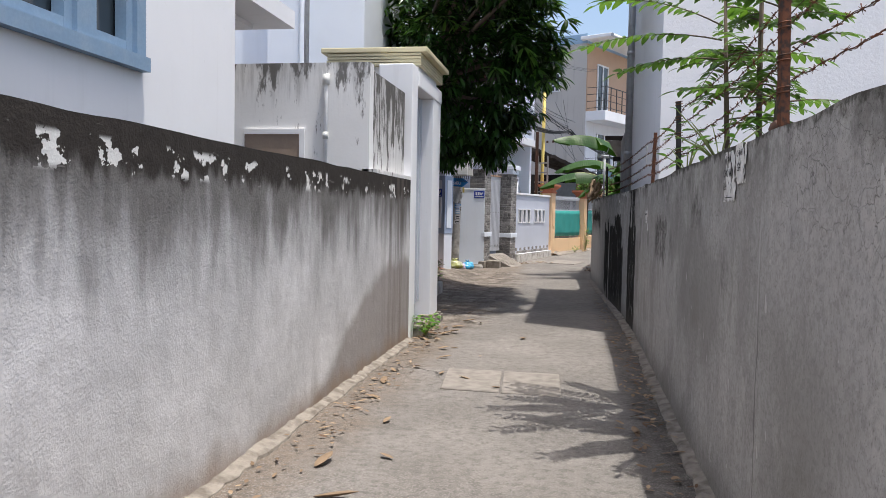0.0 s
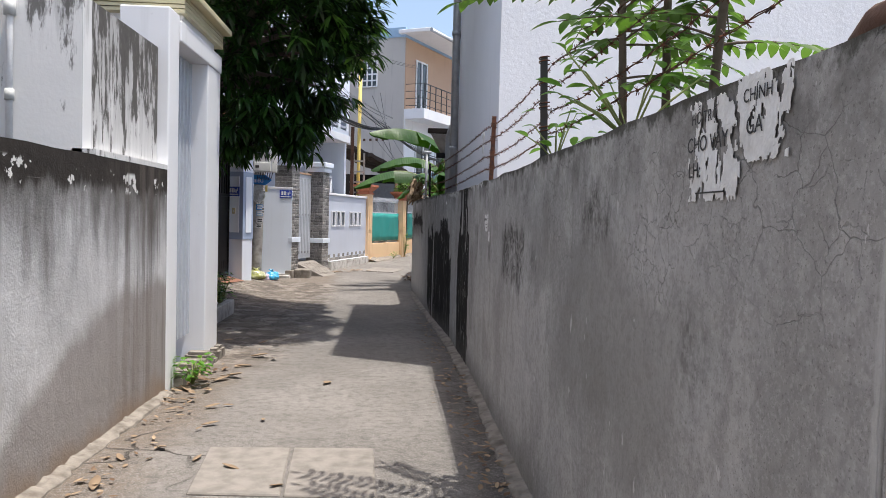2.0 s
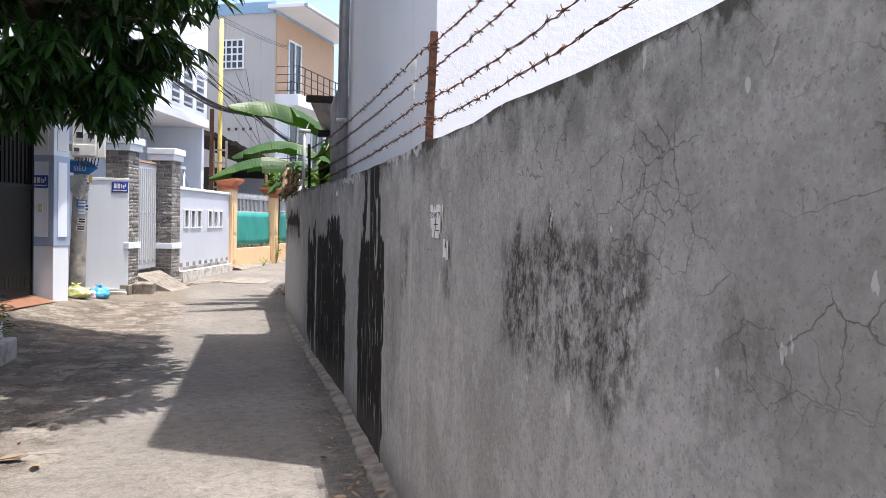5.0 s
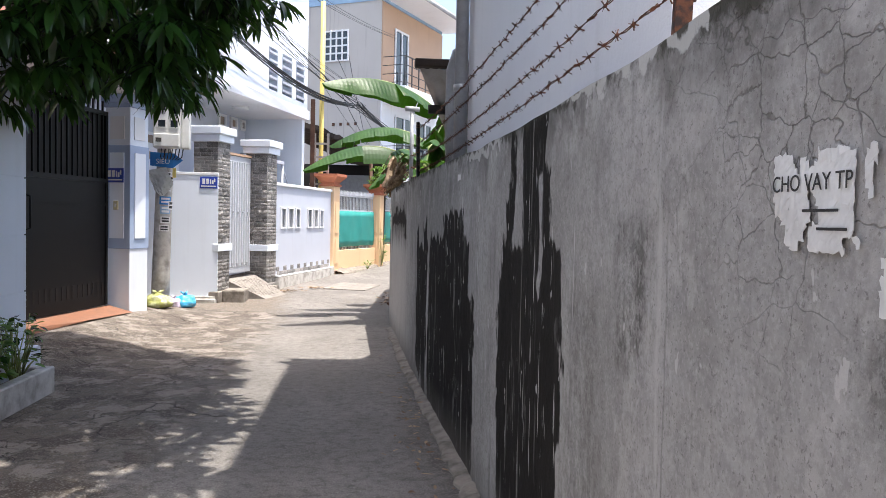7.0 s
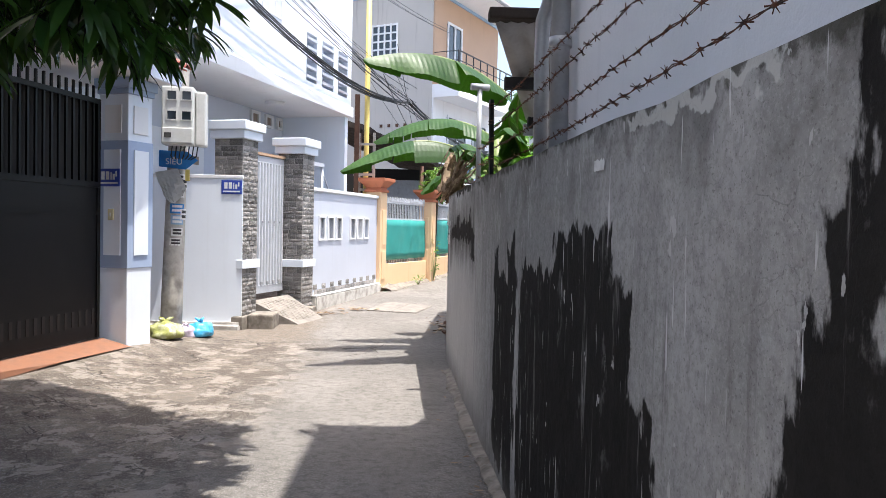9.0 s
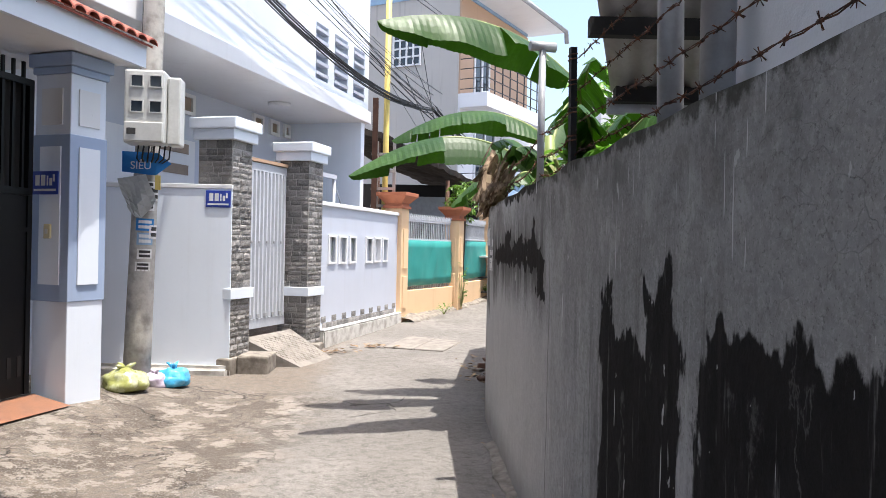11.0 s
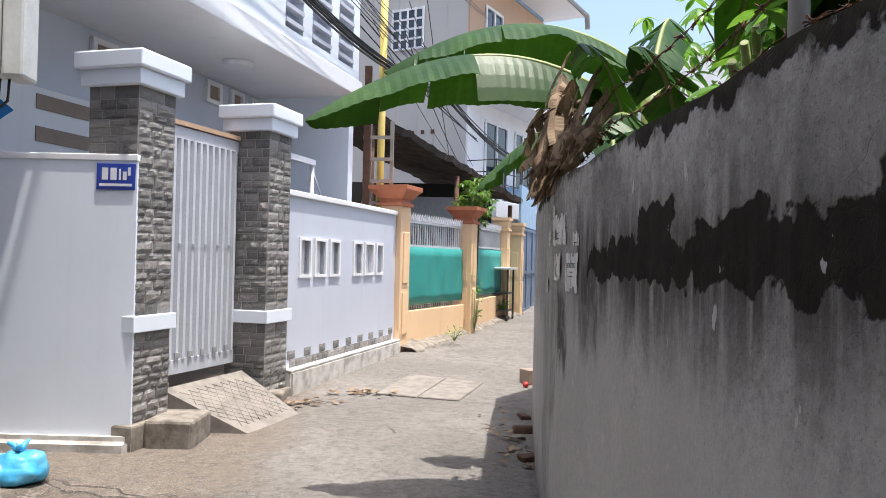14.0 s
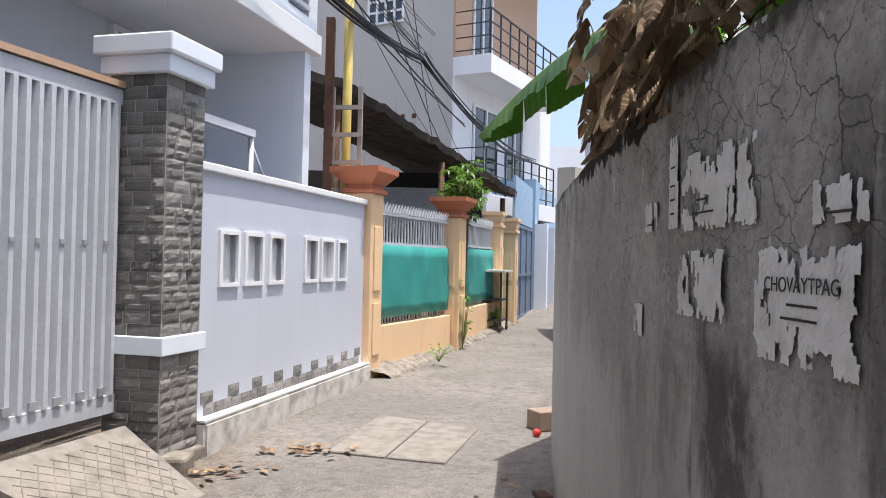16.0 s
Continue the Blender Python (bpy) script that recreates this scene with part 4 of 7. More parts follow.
tiled_eave()
bm = bmesh.new()
box(bm, -9, 17.0, 0, -5.2, 20.0, 7)
solid("gate_house", bm, M["bluewhite"], "pale house behind the black gate", "house")
bm = bmesh.new()
v = [bm.verts.new(p) for p in ((-4.25, 14.4, 0.2), (-3.75, 14.4, 0.1), (-3.25, 17.0, 0.14), (-3.05, 18.1, 0.14), (-3.36, 18.1, 0.2), (-4.15, 14.4, 0.22))]
bm.faces.new([v[0], v[1], v[2], v[3], v[4], v[5]])
bmesh.ops.solidify(bm, geom=bm.faces[:], thickness=0.02)
for w in bm.verts:
    w.co.z = max(w.co.z, 0.0) + (0.03 if w.co.x < -3.2 else 0.0)
solid("forecourt", bm, M["orange"], "orange tiled forecourt before the black gate", kind="structure")

# ---- house with stone pillars ----
ROW = pose(-1.75, 22.68, 0, 0, 0, -15.5)
bm = bmesh.new()
box(bm, -4.4, 20.45, 0.12, -2.425, 20.60, 2.10)
w = solid("wall_corner", bm, M["bluewhite"], "pale blue-white garden wall with dirty foot", "wall", kind="structure")
part("coping", one_box(-4.4, 20.44, 2.101, -2.42, 20.62, 2.15, 0.006), M["white"], w, "white coping")
bm = bmesh.new()
box(bm, -4.4, 20.36, -0.2, -2.40, 20.66, 0.12)
bmesh.ops.bevel(bm, geom=bm.edges[:], offset=0.05, segments=3, affect="EDGES")
part("foot", bm, M["whitewash"], w, "crumbling whitewashed foot")


def stone_meshes(count=6):
    """Split-faced stones, 1 m wide and high, face towards -y."""
    made = []
    for s in range(count):
        rng = random.Random(40 + s)
        bm = bmesh.new()
        nx, nz = 4, 3
        grid = []
        for j in range(nz + 1):
            for i in range(nx + 1):
                edge = i in (0, nx) or j in (0, nz)
                d = -0.25 if edge else -0.7 - rng.random() * 0.9
                grid.append(bm.verts.new((-0.48 + 0.96 * i / nx + (0 if edge else rng.uniform(-0.06, 0.06)), d, -0.47 + 0.94 * j / nz + (0 if edge else rng.uniform(-0.06, 0.06)))))
        for j in range(nz):
            for i in range(nx):
                a = j * (nx + 1) + i
                bm.faces.new((grid[a], grid[a + 1], grid[a + nx + 2], grid[a + nx + 1]))
        rim = [grid[i] for i in range(nx + 1)] + [grid[j * (nx + 1) + nx] for j in range(1, nz + 1)] + [grid[nz * (nx + 1) + i] for i in range(nx - 1, -1, -1)] + [grid[j * (nx + 1)] for j in range(nz - 1, 0, -1)]
        back = [bm.verts.new((w.co.x, 0.3, w.co.z)) for w in rim]
        for k in range(len(rim)):
            bm.faces.new((rim[k], back[k], back[(k + 1) % len(rim)], rim[(k + 1) % len(rim)]))
        made.append(mesh_of("stone", bm, M["stone"]))
    return made


STONES = stone_meshes()


def stone_pillar(m, z0, z1, belt, half, seed):
    rng = random.Random(seed)
    p = thing("stone_pillar", "gate pillar clad in dark split stone with a white cap", "pillar", m, "stone gate pillars")
    part("core", one_box(-half, -half, z0, half, half, z1), M["concrete"], p)
    part("plinth", one_box(-half - 0.05, -half - 0.05, -0.15, half + 0.05, half + 0.05, z0, 0.02), M["kerb"], p)
    part("belt", one_box(-half - 0.035, -half - 0.035, belt, half + 0.035, half + 0.035, belt + 0.12, 0.006), M["bluewhite"], p, "pale painted belt")
    part("cap", one_box(-half - 0.05, -half - 0.05, z1, half + 0.05, half + 0.05, z1 + 0.12, 0.01), M["bluewhite"], p, "pale stepped cap")
    part("cap", one_box(-half - 0.085, -half - 0.085, z1 + 0.121, half + 0.085, half + 0.085, z1 + 0.25, 0.014), M["bluewhite"], p, "pale stepped cap")
    for a, b in ((z0, belt), (belt + 0.12, z1)):
        z = a
        while z < b - 0.03:
            h = min(rng.uniform(0.05, 0.095), b - z)
            if b - z - h < 0.05:
                h = b - z
            for rz in (0, 90):
                x = -half
                while x < half - 0.02:
                    w = rng.uniform(0.08, 0.21)
                    if half - x - w < 0.07:
                        w = half - x
                    q = pose(0, 0, 0, 0, 0, rz) @ pose(x + w / 2, -half, z + h / 2) @ Matrix.Diagonal((w, rng.uniform(0.007, 0.015), h, 1))
                    piece("stone", rng.choice(STONES), p, q)
                    x += w
            z += h


stone_pillar(pose(-2.58, 20.73, 0, 0, 0, -16), 0.20, 2.66, 0.86, 0.215, 3)
stone_pillar(pose(-2.015, 22.42, 0, 0, 0, -16), 0.14, 2.62, 0.80, 0.215, 4)


def slat_gate():
    g = thing("steel_gate", "white steel gate of upright ribbed slats", "gate", pose(-2.63, 20.93, 0, 0, 0, -18))
    y0, y1 = 0.03, 1.38
    part("frame", one_box(-0.03, y0, 2.42, 0.02, y1, 2.52), M["whitesteel"], g)
    part("frame", one_box(-0.03, y0, 0.42, 0.02, y1, 0.54), M["whitesteel"], g)
    part("head", one_box(-0.05, y0, 2.53, 0.04, y1, 2.57), M["oldtile"], g, "rusty head rail")
    # darker backing added to stand for shade in the grooves between slats
    part("sheet", one_box(-0.035, y0, 0.54, -0.025, y1, 2.42), M["galv"], g)
    n = 15
    for k in range(n):
        y = y0 + (y1 - y0) * (k + 0.5) / n
        bm = bmesh.new()
        v = [(-0.02, -0.033), (0.0, -0.026), (0.03, -0.016), (0.03, 0.016), (0.0, 0.026), (-0.02, 0.033)]
        lo = [bm.verts.new((a, y + b, 0.54)) for a, b in v]
        hi = [bm.verts.new((a, y + b, 2.42)) for a, b in v]
        for j in range(6):
            bm.faces.new((lo[j], lo[(j + 1) % 6], hi[(j + 1) % 6], hi[j]))
        bm.faces.new(hi)
        bm.faces.new(lo[::-1])
        part("slat", bm, M["whitesteel"], g)
        if k % 2:
            bm = bmesh.new()
            box(bm, 0.03, y - 0.02, 1.5, 0.04, y + 0.02, 1.53)
            part("clip", bm, M["galv"], g)
            part("foot_clip", one_box(0.02, y - 0.03, 0.55, 0.036, y + 0.03, 0.60), M["galv"], g)


slat_gate()
bm = bmesh.new()
v = [bm.verts.new(p) for p in ((-2.42, 21.02, 0.36), (-2.07, 22.12, 0.36), (-1.45, 21.78, 0.03), (-1.72, 21.0, 0.03), (-2.42, 21.02, -0.1), (-2.07, 22.12, -0.1), (-1.45, 21.78, -0.1), (-1.72, 21.0, -0.1))]
for f in ((0, 3, 2, 1), (4, 5, 6, 7), (0, 1, 5, 4), (1, 2, 6, 5), (2, 3, 7, 6), (3, 0, 4, 7)):
    bm.faces.new([v[k] for k in f])
ramp = solid("entrance_ramp", bm, M["slab"], "scored concrete ramp up to the white gate", kind="structure")
bm = bmesh.new()
for k in range(-7, 14):
    for s in (1, -1):
        pts = []
        for q in range(9):
            u, t = q / 8, k * 0.1 + (q / 8 if s > 0 else 1 - q / 8) * 0.7
            if 0.02 < t < 0.98 and 0.02 < u < 0.98:
                a = Vector((-2.42, 21.02, 0.362)).lerp(Vector((-2.07, 22.12, 0.362)), t)
                b = Vector((-1.72, 21.0, 0.032)).lerp(Vector((-1.45, 21.78, 0.032)), t)
                pts.append(a.lerp(b, u))
        if len(pts) > 2:
            tube(bm, pts, 0.004, 4)
part("groove", bm, M["kerb"], ramp, "diamond scoring")
for a, h in (((-2.36, 20.52, -2.0, 20.98), 0.22), ((-2.1, 22.1, -1.68, 22.34), 0.16)):
    part("step", one_box(a[0], a[1], -0.1, a[2], a[3], h, 0.025), M["kerb"], ramp)
part("sill", one_box(-2.55, 21.0, -0.1, -2.42, 21.2, 0.38), M["kerb"], ramp)


def niche_wall():
    w = thing("wall_niches", "pale blue-grey garden wall with six white-framed slots", "wall", ROW, kind="structure")
    holes = [(0.17, 0.45), (0.54, 0.84), (0.94, 1.22), (1.63, 1.93), (2.0, 2.32), (2.41, 2.67)]
    holes = [(a + 0.03, b - 0.03) for a, b in holes]
    part("wall", one_box(-0.14, -0.1, 0.30, 0.0, 3.2, 1.25), M["lavender"], w)
    part("wall", one_box(-0.14, -0.1, 1.61, 0.0, 3.2, 2.05), M["lavender"], w)
    y = -0.1
    for a, b in holes + [(3.2, 0)]:
        part("pier", one_box(-0.14, y, 1.25, 0.0, a, 1.61), M["lavender"], w)
        y = b
    part("backing", one_box(-0.10, -0.05, 1.2, -0.05, 3.1, 1.65), M["white"], w)
    for a, b in holes:
        bm = bmesh.new()
        for y0, y1, z0, z1 in ((a - 0.035, a, 1.22, 1.64), (b, b + 0.035, 1.22, 1.64), (a, b, 1.61, 1.64), (a, b, 1.22, 1.25)):
            box(bm, -0.045, y0, z0, 0.022, y1, z1)
        part("slot_frame", bm, M["white"], w, "white slot frame")
    part("coping", one_box(-0.17, -0.12, 2.051, 0.035, 3.2, 2.11, 0.008), M["white"], w, "white coping")
    bm = bmesh.new()
    box(bm, -0.12, -0.1, -0.2, 0.10, 3.25, 0.29)
    bmesh.ops.bevel(bm, geom=bm.edges[:], offset=0.02, segments=2, affect="EDGES")
    part("plinth", bm, M["whitewash"], w, "flaking whitewashed plinth")
    part("plinth_edge", one_box(0.0, -0.1, 0.291, 0.09, 3.24, 0.305), M["white"], w)
    rng = random.Random(8)
    y = 0.02
    while y < 3.1:
        d = rng.uniform(0.12, 0.2)
        piece("stone", rng.choice(STONES), w, pose(0.0, y + d / 2, 0.345, 0, 0, 90) @ Matrix.Diagonal((d, 0.012, 0.085, 1)))
        y += d
    for k in range(9):
        piece("stone", rng.choice(STONES), w, pose(0.0, 0.06 + k * 0.375, 0.435, 0, 0, 90) @ Matrix.Diagonal((0.17, 0.012, 0.09, 1)))


niche_wall()


def stone_pillar_house():
    h = thing("two_storey_house", "pale two-storey house with overhanging upper floor", "house", ROW)
    bm = bmesh.new()
    box(bm, -6, -6.5, 0, -2.0, 3.0, 3.70)
    part("wall", bm, M["lavender"], h)
    part("wing", one_box(-2.0, 2.84, 0, -0.60, 3.0, 3.70), M["bluewhite"], h)
    part("slab", one_box(-6, -6.5, 3.701, -0.50, 3.06, 3.92, 0.01), M["white"], h)
    zs = (4.06, 4.92)
    ys = [(0.8, 1.25), (1.5, 2.05), (2.3, 2.8)]
    up = part("upper_wall", one_box(-6, -6.5, zs[1], -0.545, 3.02, 7.6), M["bluewhite"], h)
    part("spandrel", one_box(-6, -6.5, 3.921, -0.545, 3.02, zs[0]), M["bluewhite"], up)
    y = -6.5
    for a, b in ys + [(3.019, 0)]:
        part("pier", one_box(-6, y, zs[0], -0.546, a, zs[1]), M["bluewhite"], up)
        y = b
    for a, b in ys:
        part("recess", one_box(-0.85, a, zs[0], -0.75, b, zs[1]), M["lavender"], up)
        for k in range(5):
            z = zs[0] + 0.06 + k * 0.17
            part("slat", one_box(-0.64, a, z, -0.53, b, z + 0.05), M["lavender"], up)
    for y0 in (-2.6, -0.9):
        bm = bmesh.new()
        box(bm, -0.56, y0, 4.85, -0.53, y0 + 0.7, 4.9)
        for k in range(4):
            box(bm, -0.56, y0 + k * 0.22, 4.9, -0.525, y0 + k * 0.22 + 0.04, 5.7)
        part("upper_window", bm, M["white"], up, "white window grille")
    for a, b, z0, z1 in ((-0.59, -0.22, 3.32, 3.62), (1.45, 1.80, 3.38, 3.66), (2.03, 2.36, 3.40, 3.66), (2.55, 2.78, 3.42, 3.66)):
        w = part("vent_window", one_box(-1.999, a + 0.06, z0 + 0.05, -1.985, b - 0.06, z1 - 0.05), M["brown"], h, "small square vent window")
        bm = bmesh.new()
        for y0, y1, c, d in ((a, a + 0.06, z0, z1), (b - 0.06, b, z0, z1), (a + 0.06, b - 0.06, z0, z0 + 0.05), (a + 0.06, b - 0.06, z1 - 0.05, z1)):
            box(bm, -1.999, y0, c, -1.95, y1, d)
        part("frame", bm, M["white"], w)
    door = part("door", one_box(-1.999, -2.3, 0.3, -1.96, -0.2, 2.95), M["white"], h, "white panelled door")
    for z in (2.45, 2.75):
        part("pane", one_box(-1.96, -1.3, z, -1.95, -0.37, z + 0.14), M["brown"], door)
    bm = bmesh.new()
    rod(bm, (-1.2, 0.9, 3.64), (-1.2, 0.9, 3.70), 0.16, 0.18, 20)
    part("ceiling_lamp", bm, M["white"], h)
    # guard rail of the yard
    bm = bmesh.new()
    box(bm, -0.64, -0.3, 2.58, -0.57, 1.74, 2.65)
    rod(bm, (-0.605, 1.71, 0.3), (-0.605, 1.71, 2.6), 0.028)
    rod(bm, (-0.605, 1.74, 2.5), (-0.61, 2.15, 2.05), 0.012)
    part("yard_rail", bm, M["whitesteel"], h, "white steel rail")


stone_pillar_house()


# ---- ochre fence beyond ----
def ochre_pillar(x, y, rz, top, broad, pots):
    p = thing("ochre_pillar", "ochre gate pillar with a flared terracotta cap" if pots else "ochre gate pillar with a stepped ochre cap", "pillar", pose(x, y, rise(y), 0, 0, rz), "ochre fence pillars")
    h = broad / 2
    part("shaft", one_box(-h, -h, -0.2, h, h, top - 0.25, 0.01), M["yellow"], p)
    for z0, z1 in ((0.25, top * 0.36), (top * 0.42, top - 0.62)):
        for s in (0, 90):
            bm = one_box(-h * 0.55, -h - 0.02, z0, h * 0.55, -h - 0.001, z1, 0.006)
            o = part("panel", bm, M["yellow"], p)
            o.matrix_basis = pose(0, 0, 0, 0, 0, s)
    m = M["terra"] if pots else M["yellow"]
    z = top - 0.25
    for e, d in ((0.03, 0.05), (0.0, 0.05)):
        part("neck", one_box(-h - e, -h - e, z, h + e, h + e, z + d, 0.006), m, p)
        z += d
    bm = bmesh.new()
    lo = [bm.verts.new((a * h * 1.05, b * h * 1.05, z)) for a, b in ((-1, -1), (1, -1), (1, 1), (-1, 1))]
    e = 1.75 if pots else 1.3
    mid = [bm.verts.new((a * h * e * 0.86, b * h * e * 0.86, z + 0.09)) for a, b in ((-1, -1), (1, -1), (1, 1), (-1, 1))]
    hi = [bm.verts.new((a * h * e, b * h * e, z + 0.13)) for a, b in ((-1, -1), (1, -1), (1, 1), (-1, 1))]
    tp = [bm.verts.new((a * h * e, b * h * e, z + 0.19)) for a, b in ((-1, -1), (1, -1), (1, 1), (-1, 1))]
    for r, s in ((lo, mid), (mid, hi), (hi, tp)):
        for j in range(4):
            bm.faces.new((r[j], r[(j + 1) % 4], s[(j + 1) % 4], s[j]))
    bm.faces.new(tp)
    bm.faces.new(lo[::-1])
    part("cap", bm, m, p)


ochre_pillar(-0.92, 25.97, -20, 2.32, 0.34, True)
ochre_pillar(0.17, 28.45, -20, 2.16, 0.32, True)
ochre_pillar(1.02, 31.4, -16, 2.10, 0.30, False)
ochre_pillar(1.40, 32.3, -16, 2.02, 0.30, False)


def ochre_fence(a, b, z_cloth, spikes):
    d = math.hypot(b[0] - a[0], b[1] - a[1])
    rz = -math.degrees(math.atan2(b[0] - a[0], b[1] - a[1]))
    f = thing("iron_fence", "iron fence on an ochre wall hung with teal tarpaulin", "fence", pose(a[0], a[1], rise(a[1]), 0, 0, rz), "ochre fence panels")
    part("base_wall", one_box(-0.09, 0, -0.2, 0.07, d, 0.55, 0.008), M["yellow"], f)
    bm = bmesh.new()
    for z in (0.62, 1.5, 1.86):
        box(bm, -0.03, 0, z, 0.0, d, z + 0.035)
    part("rail", bm, M["whitesteel"], f)
    n = int(d / 0.085)
    for k in range(n):
        y = (k + 0.5) * d / n
        bm = bmesh.new()
        box(bm, -0.025, y - 0.008, 0.551, -0.007, y + 0.008, 1.9)
        bm2 = bmesh.new()
        v = [bm2.verts.new(p) for p in ((-0.012, y - 0.022, 1.9), (0.012, y - 0.022, 1.9), (0.012, y + 0.022, 1.9), (-0.012, y + 0.022, 1.9), (0.03, y, 2.02), (-0.01, y, 1.97))]
        for q in ((0, 1, 4), (1, 2, 4), (2, 3, 5), (3, 0, 5), (0, 4, 5), (2, 5, 4)):
            bm2.faces.new([v[j] for j in q])
        bar = part("bar", bm, M["whitesteel"], f)
        part("spike", bm2, M["whitesteel"], bar)
    verts, faces = [], []
    cols = 28
    for i in range(cols + 1):
        u = i / cols
        for j in range(7):
            w = j / 6
            z = z_cloth[0] + (z_cloth[1] - z_cloth[0]) * w + 0.03 * noise.noise((u * 5, j, 1)) * (1 - w)
            x = 0.035 + 0.03 * noise.noise((u * 7, w * 2, 3)) + 0.014 * noise.noise((u * 22 + w * 5, w * 4, 8))
            verts.append((x, 0.03 + u * (d - 0.06), z))
    for i in range(cols):
        for j in range(6):
            q = i * 7 + j
            faces.append((q, q + 7, q + 8, q + 1))
    o = raw("tarpaulin", verts, faces, M["teal"], f, True)
    tagged(o, "teal tarpaulin tied to the bars")
    s = o.modifiers.new("thick", "SOLIDIFY")
    s.thickness = 0.004
    # near-black sheet added as the shade behind the bars
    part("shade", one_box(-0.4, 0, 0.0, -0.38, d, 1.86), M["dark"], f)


ochre_fence((-0.82, 26.15), (0.09, 28.28), (0.63, 1.50), True)
ochre_fence((0.22, 28.62), (0.97, 31.22), (0.62, 1.48), True)
part("strip", one_box(1.14, 31.5, rise(31) + 0.3, 1.18, 32.2, 1.9), M["teal"], None)
bpy.data.objects["strip"].name = "narrow_gate"
tagged(bpy.data.objects["narrow_gate"], "narrow teal sheet gate between ochre pillars", "gate")

def lean_to():
    """Dark lean-to roof of the ochre yard."""
    s = thing("lean_to_shed", "dark lean-to with ragged old roofing over the yard", "shed")
    verts, faces = [], []
    nx, ny = 10, 40
    a, b = Vector((-1.35, 26.9, 3.62)), Vector((1.55, 32.6, 2.75))
    for j in range(ny + 1):
        p = a.lerp(b, j / ny)
        for i in range(nx + 1):
            u = i / nx
            z = p.z + 0.5 * u + 0.05 * noise.noise((j * 0.5, i * 0.8, 2)) + (0.06 * noise.noise((j * 1.4, 0, 7)) if i == 0 else 0)
            verts.append((p.x - 2.2 * u + 0.06 * noise.noise((j * 1.1, i, 3)), p.y + 0.6 * u, z))
    for j in range(ny):
        for i in range(nx):
            q = j * (nx + 1) + i
            faces.append((q, q + 1, q + nx + 2, q + nx + 1))
    o = raw("roof", verts, faces, M["thatch"], s)
    o.modifiers.new("thick", "SOLIDIFY").thickness = 0.12
    for x, y, z in ((-1.3, 27.1, 3.55), (0.1, 29.7, 3.05), (1.35, 32.3, 2.7)):
        bm = bmesh.new()
        rod(bm, (x - 0.1, y, 0), (x - 0.1, y, z), 0.05)
        part("post", bm, M["oldwood"], s)
    # dark sheet added at the back to give the shaded inside of the lean-to
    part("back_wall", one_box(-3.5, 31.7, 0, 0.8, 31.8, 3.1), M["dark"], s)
    part("inner_wall", one_box(-1.3, 31.0, 0, 0.1, 31.1, 2.75), M["galv"], s, "grey-blue sheet wall")


lean_to()


def scaffold_ladder():
    l = thing("wooden_ladder", "old grey wooden ladder against the shed", "ladder", pose(-1.03, 26.1, 0, 0, 0, -8))
    for x in (-0.33, 0.0):
        part("stile", one_box(x, 0, 1.4, x + 0.05, 0.05, 3.45), M["greywood"], l)
    for k in range(5):
        part("rung", one_box(-0.4, -0.03, 1.9 + k * 0.32, 0.06, -0.001, 1.95 + k * 0.32), M["greywood"], l)
    bm = bmesh.new()
    box(bm, -1.42, 26.1, 0, -1.32, 26.2, 4.25)
    solid("timber_post", bm, M["oldwood"], "tall dark brown timber post beside the house", "post")
    bm = bmesh.new()
    tube(bm, [(-1.2, 26.3, 0.2), (-1.18, 26.3, 3), (-1.17, 26.3, 6.6)], 0.055, 12)
    solid("yellow_pipe", bm, M["yellowpipe"], "tall yellow-painted pipe beside the house", "pipe")


scaffold_ladder()


# ---- grey three-storey house ----
def railing(parent, x, y0, y1, z, h, returns):
    bm = bmesh.new()
    for k in range(4):
        zz = z + 0.12 + k * (h - 0.12) / 3
        box(bm, x - 0.015, y0, zz, x + 0.015, y1, zz + (0.035 if k == 3 else 0.02))
        box(bm, x - returns, y0 - 0.015, zz, x - 0.015, y0 + 0.015, zz + 0.02)
    r = part("railing", bm, M["darksteel"], parent, "dark iron railing")
    n = 9
    for k in range(n):
        y = y0 + (y1 - y0) * k / (n - 1)
        b2 = bmesh.new()
        box(b2, x - 0.016, y - 0.016, z, x + 0.016, y + 0.016, z + h)
        part("baluster", b2, M["darksteel"], r)


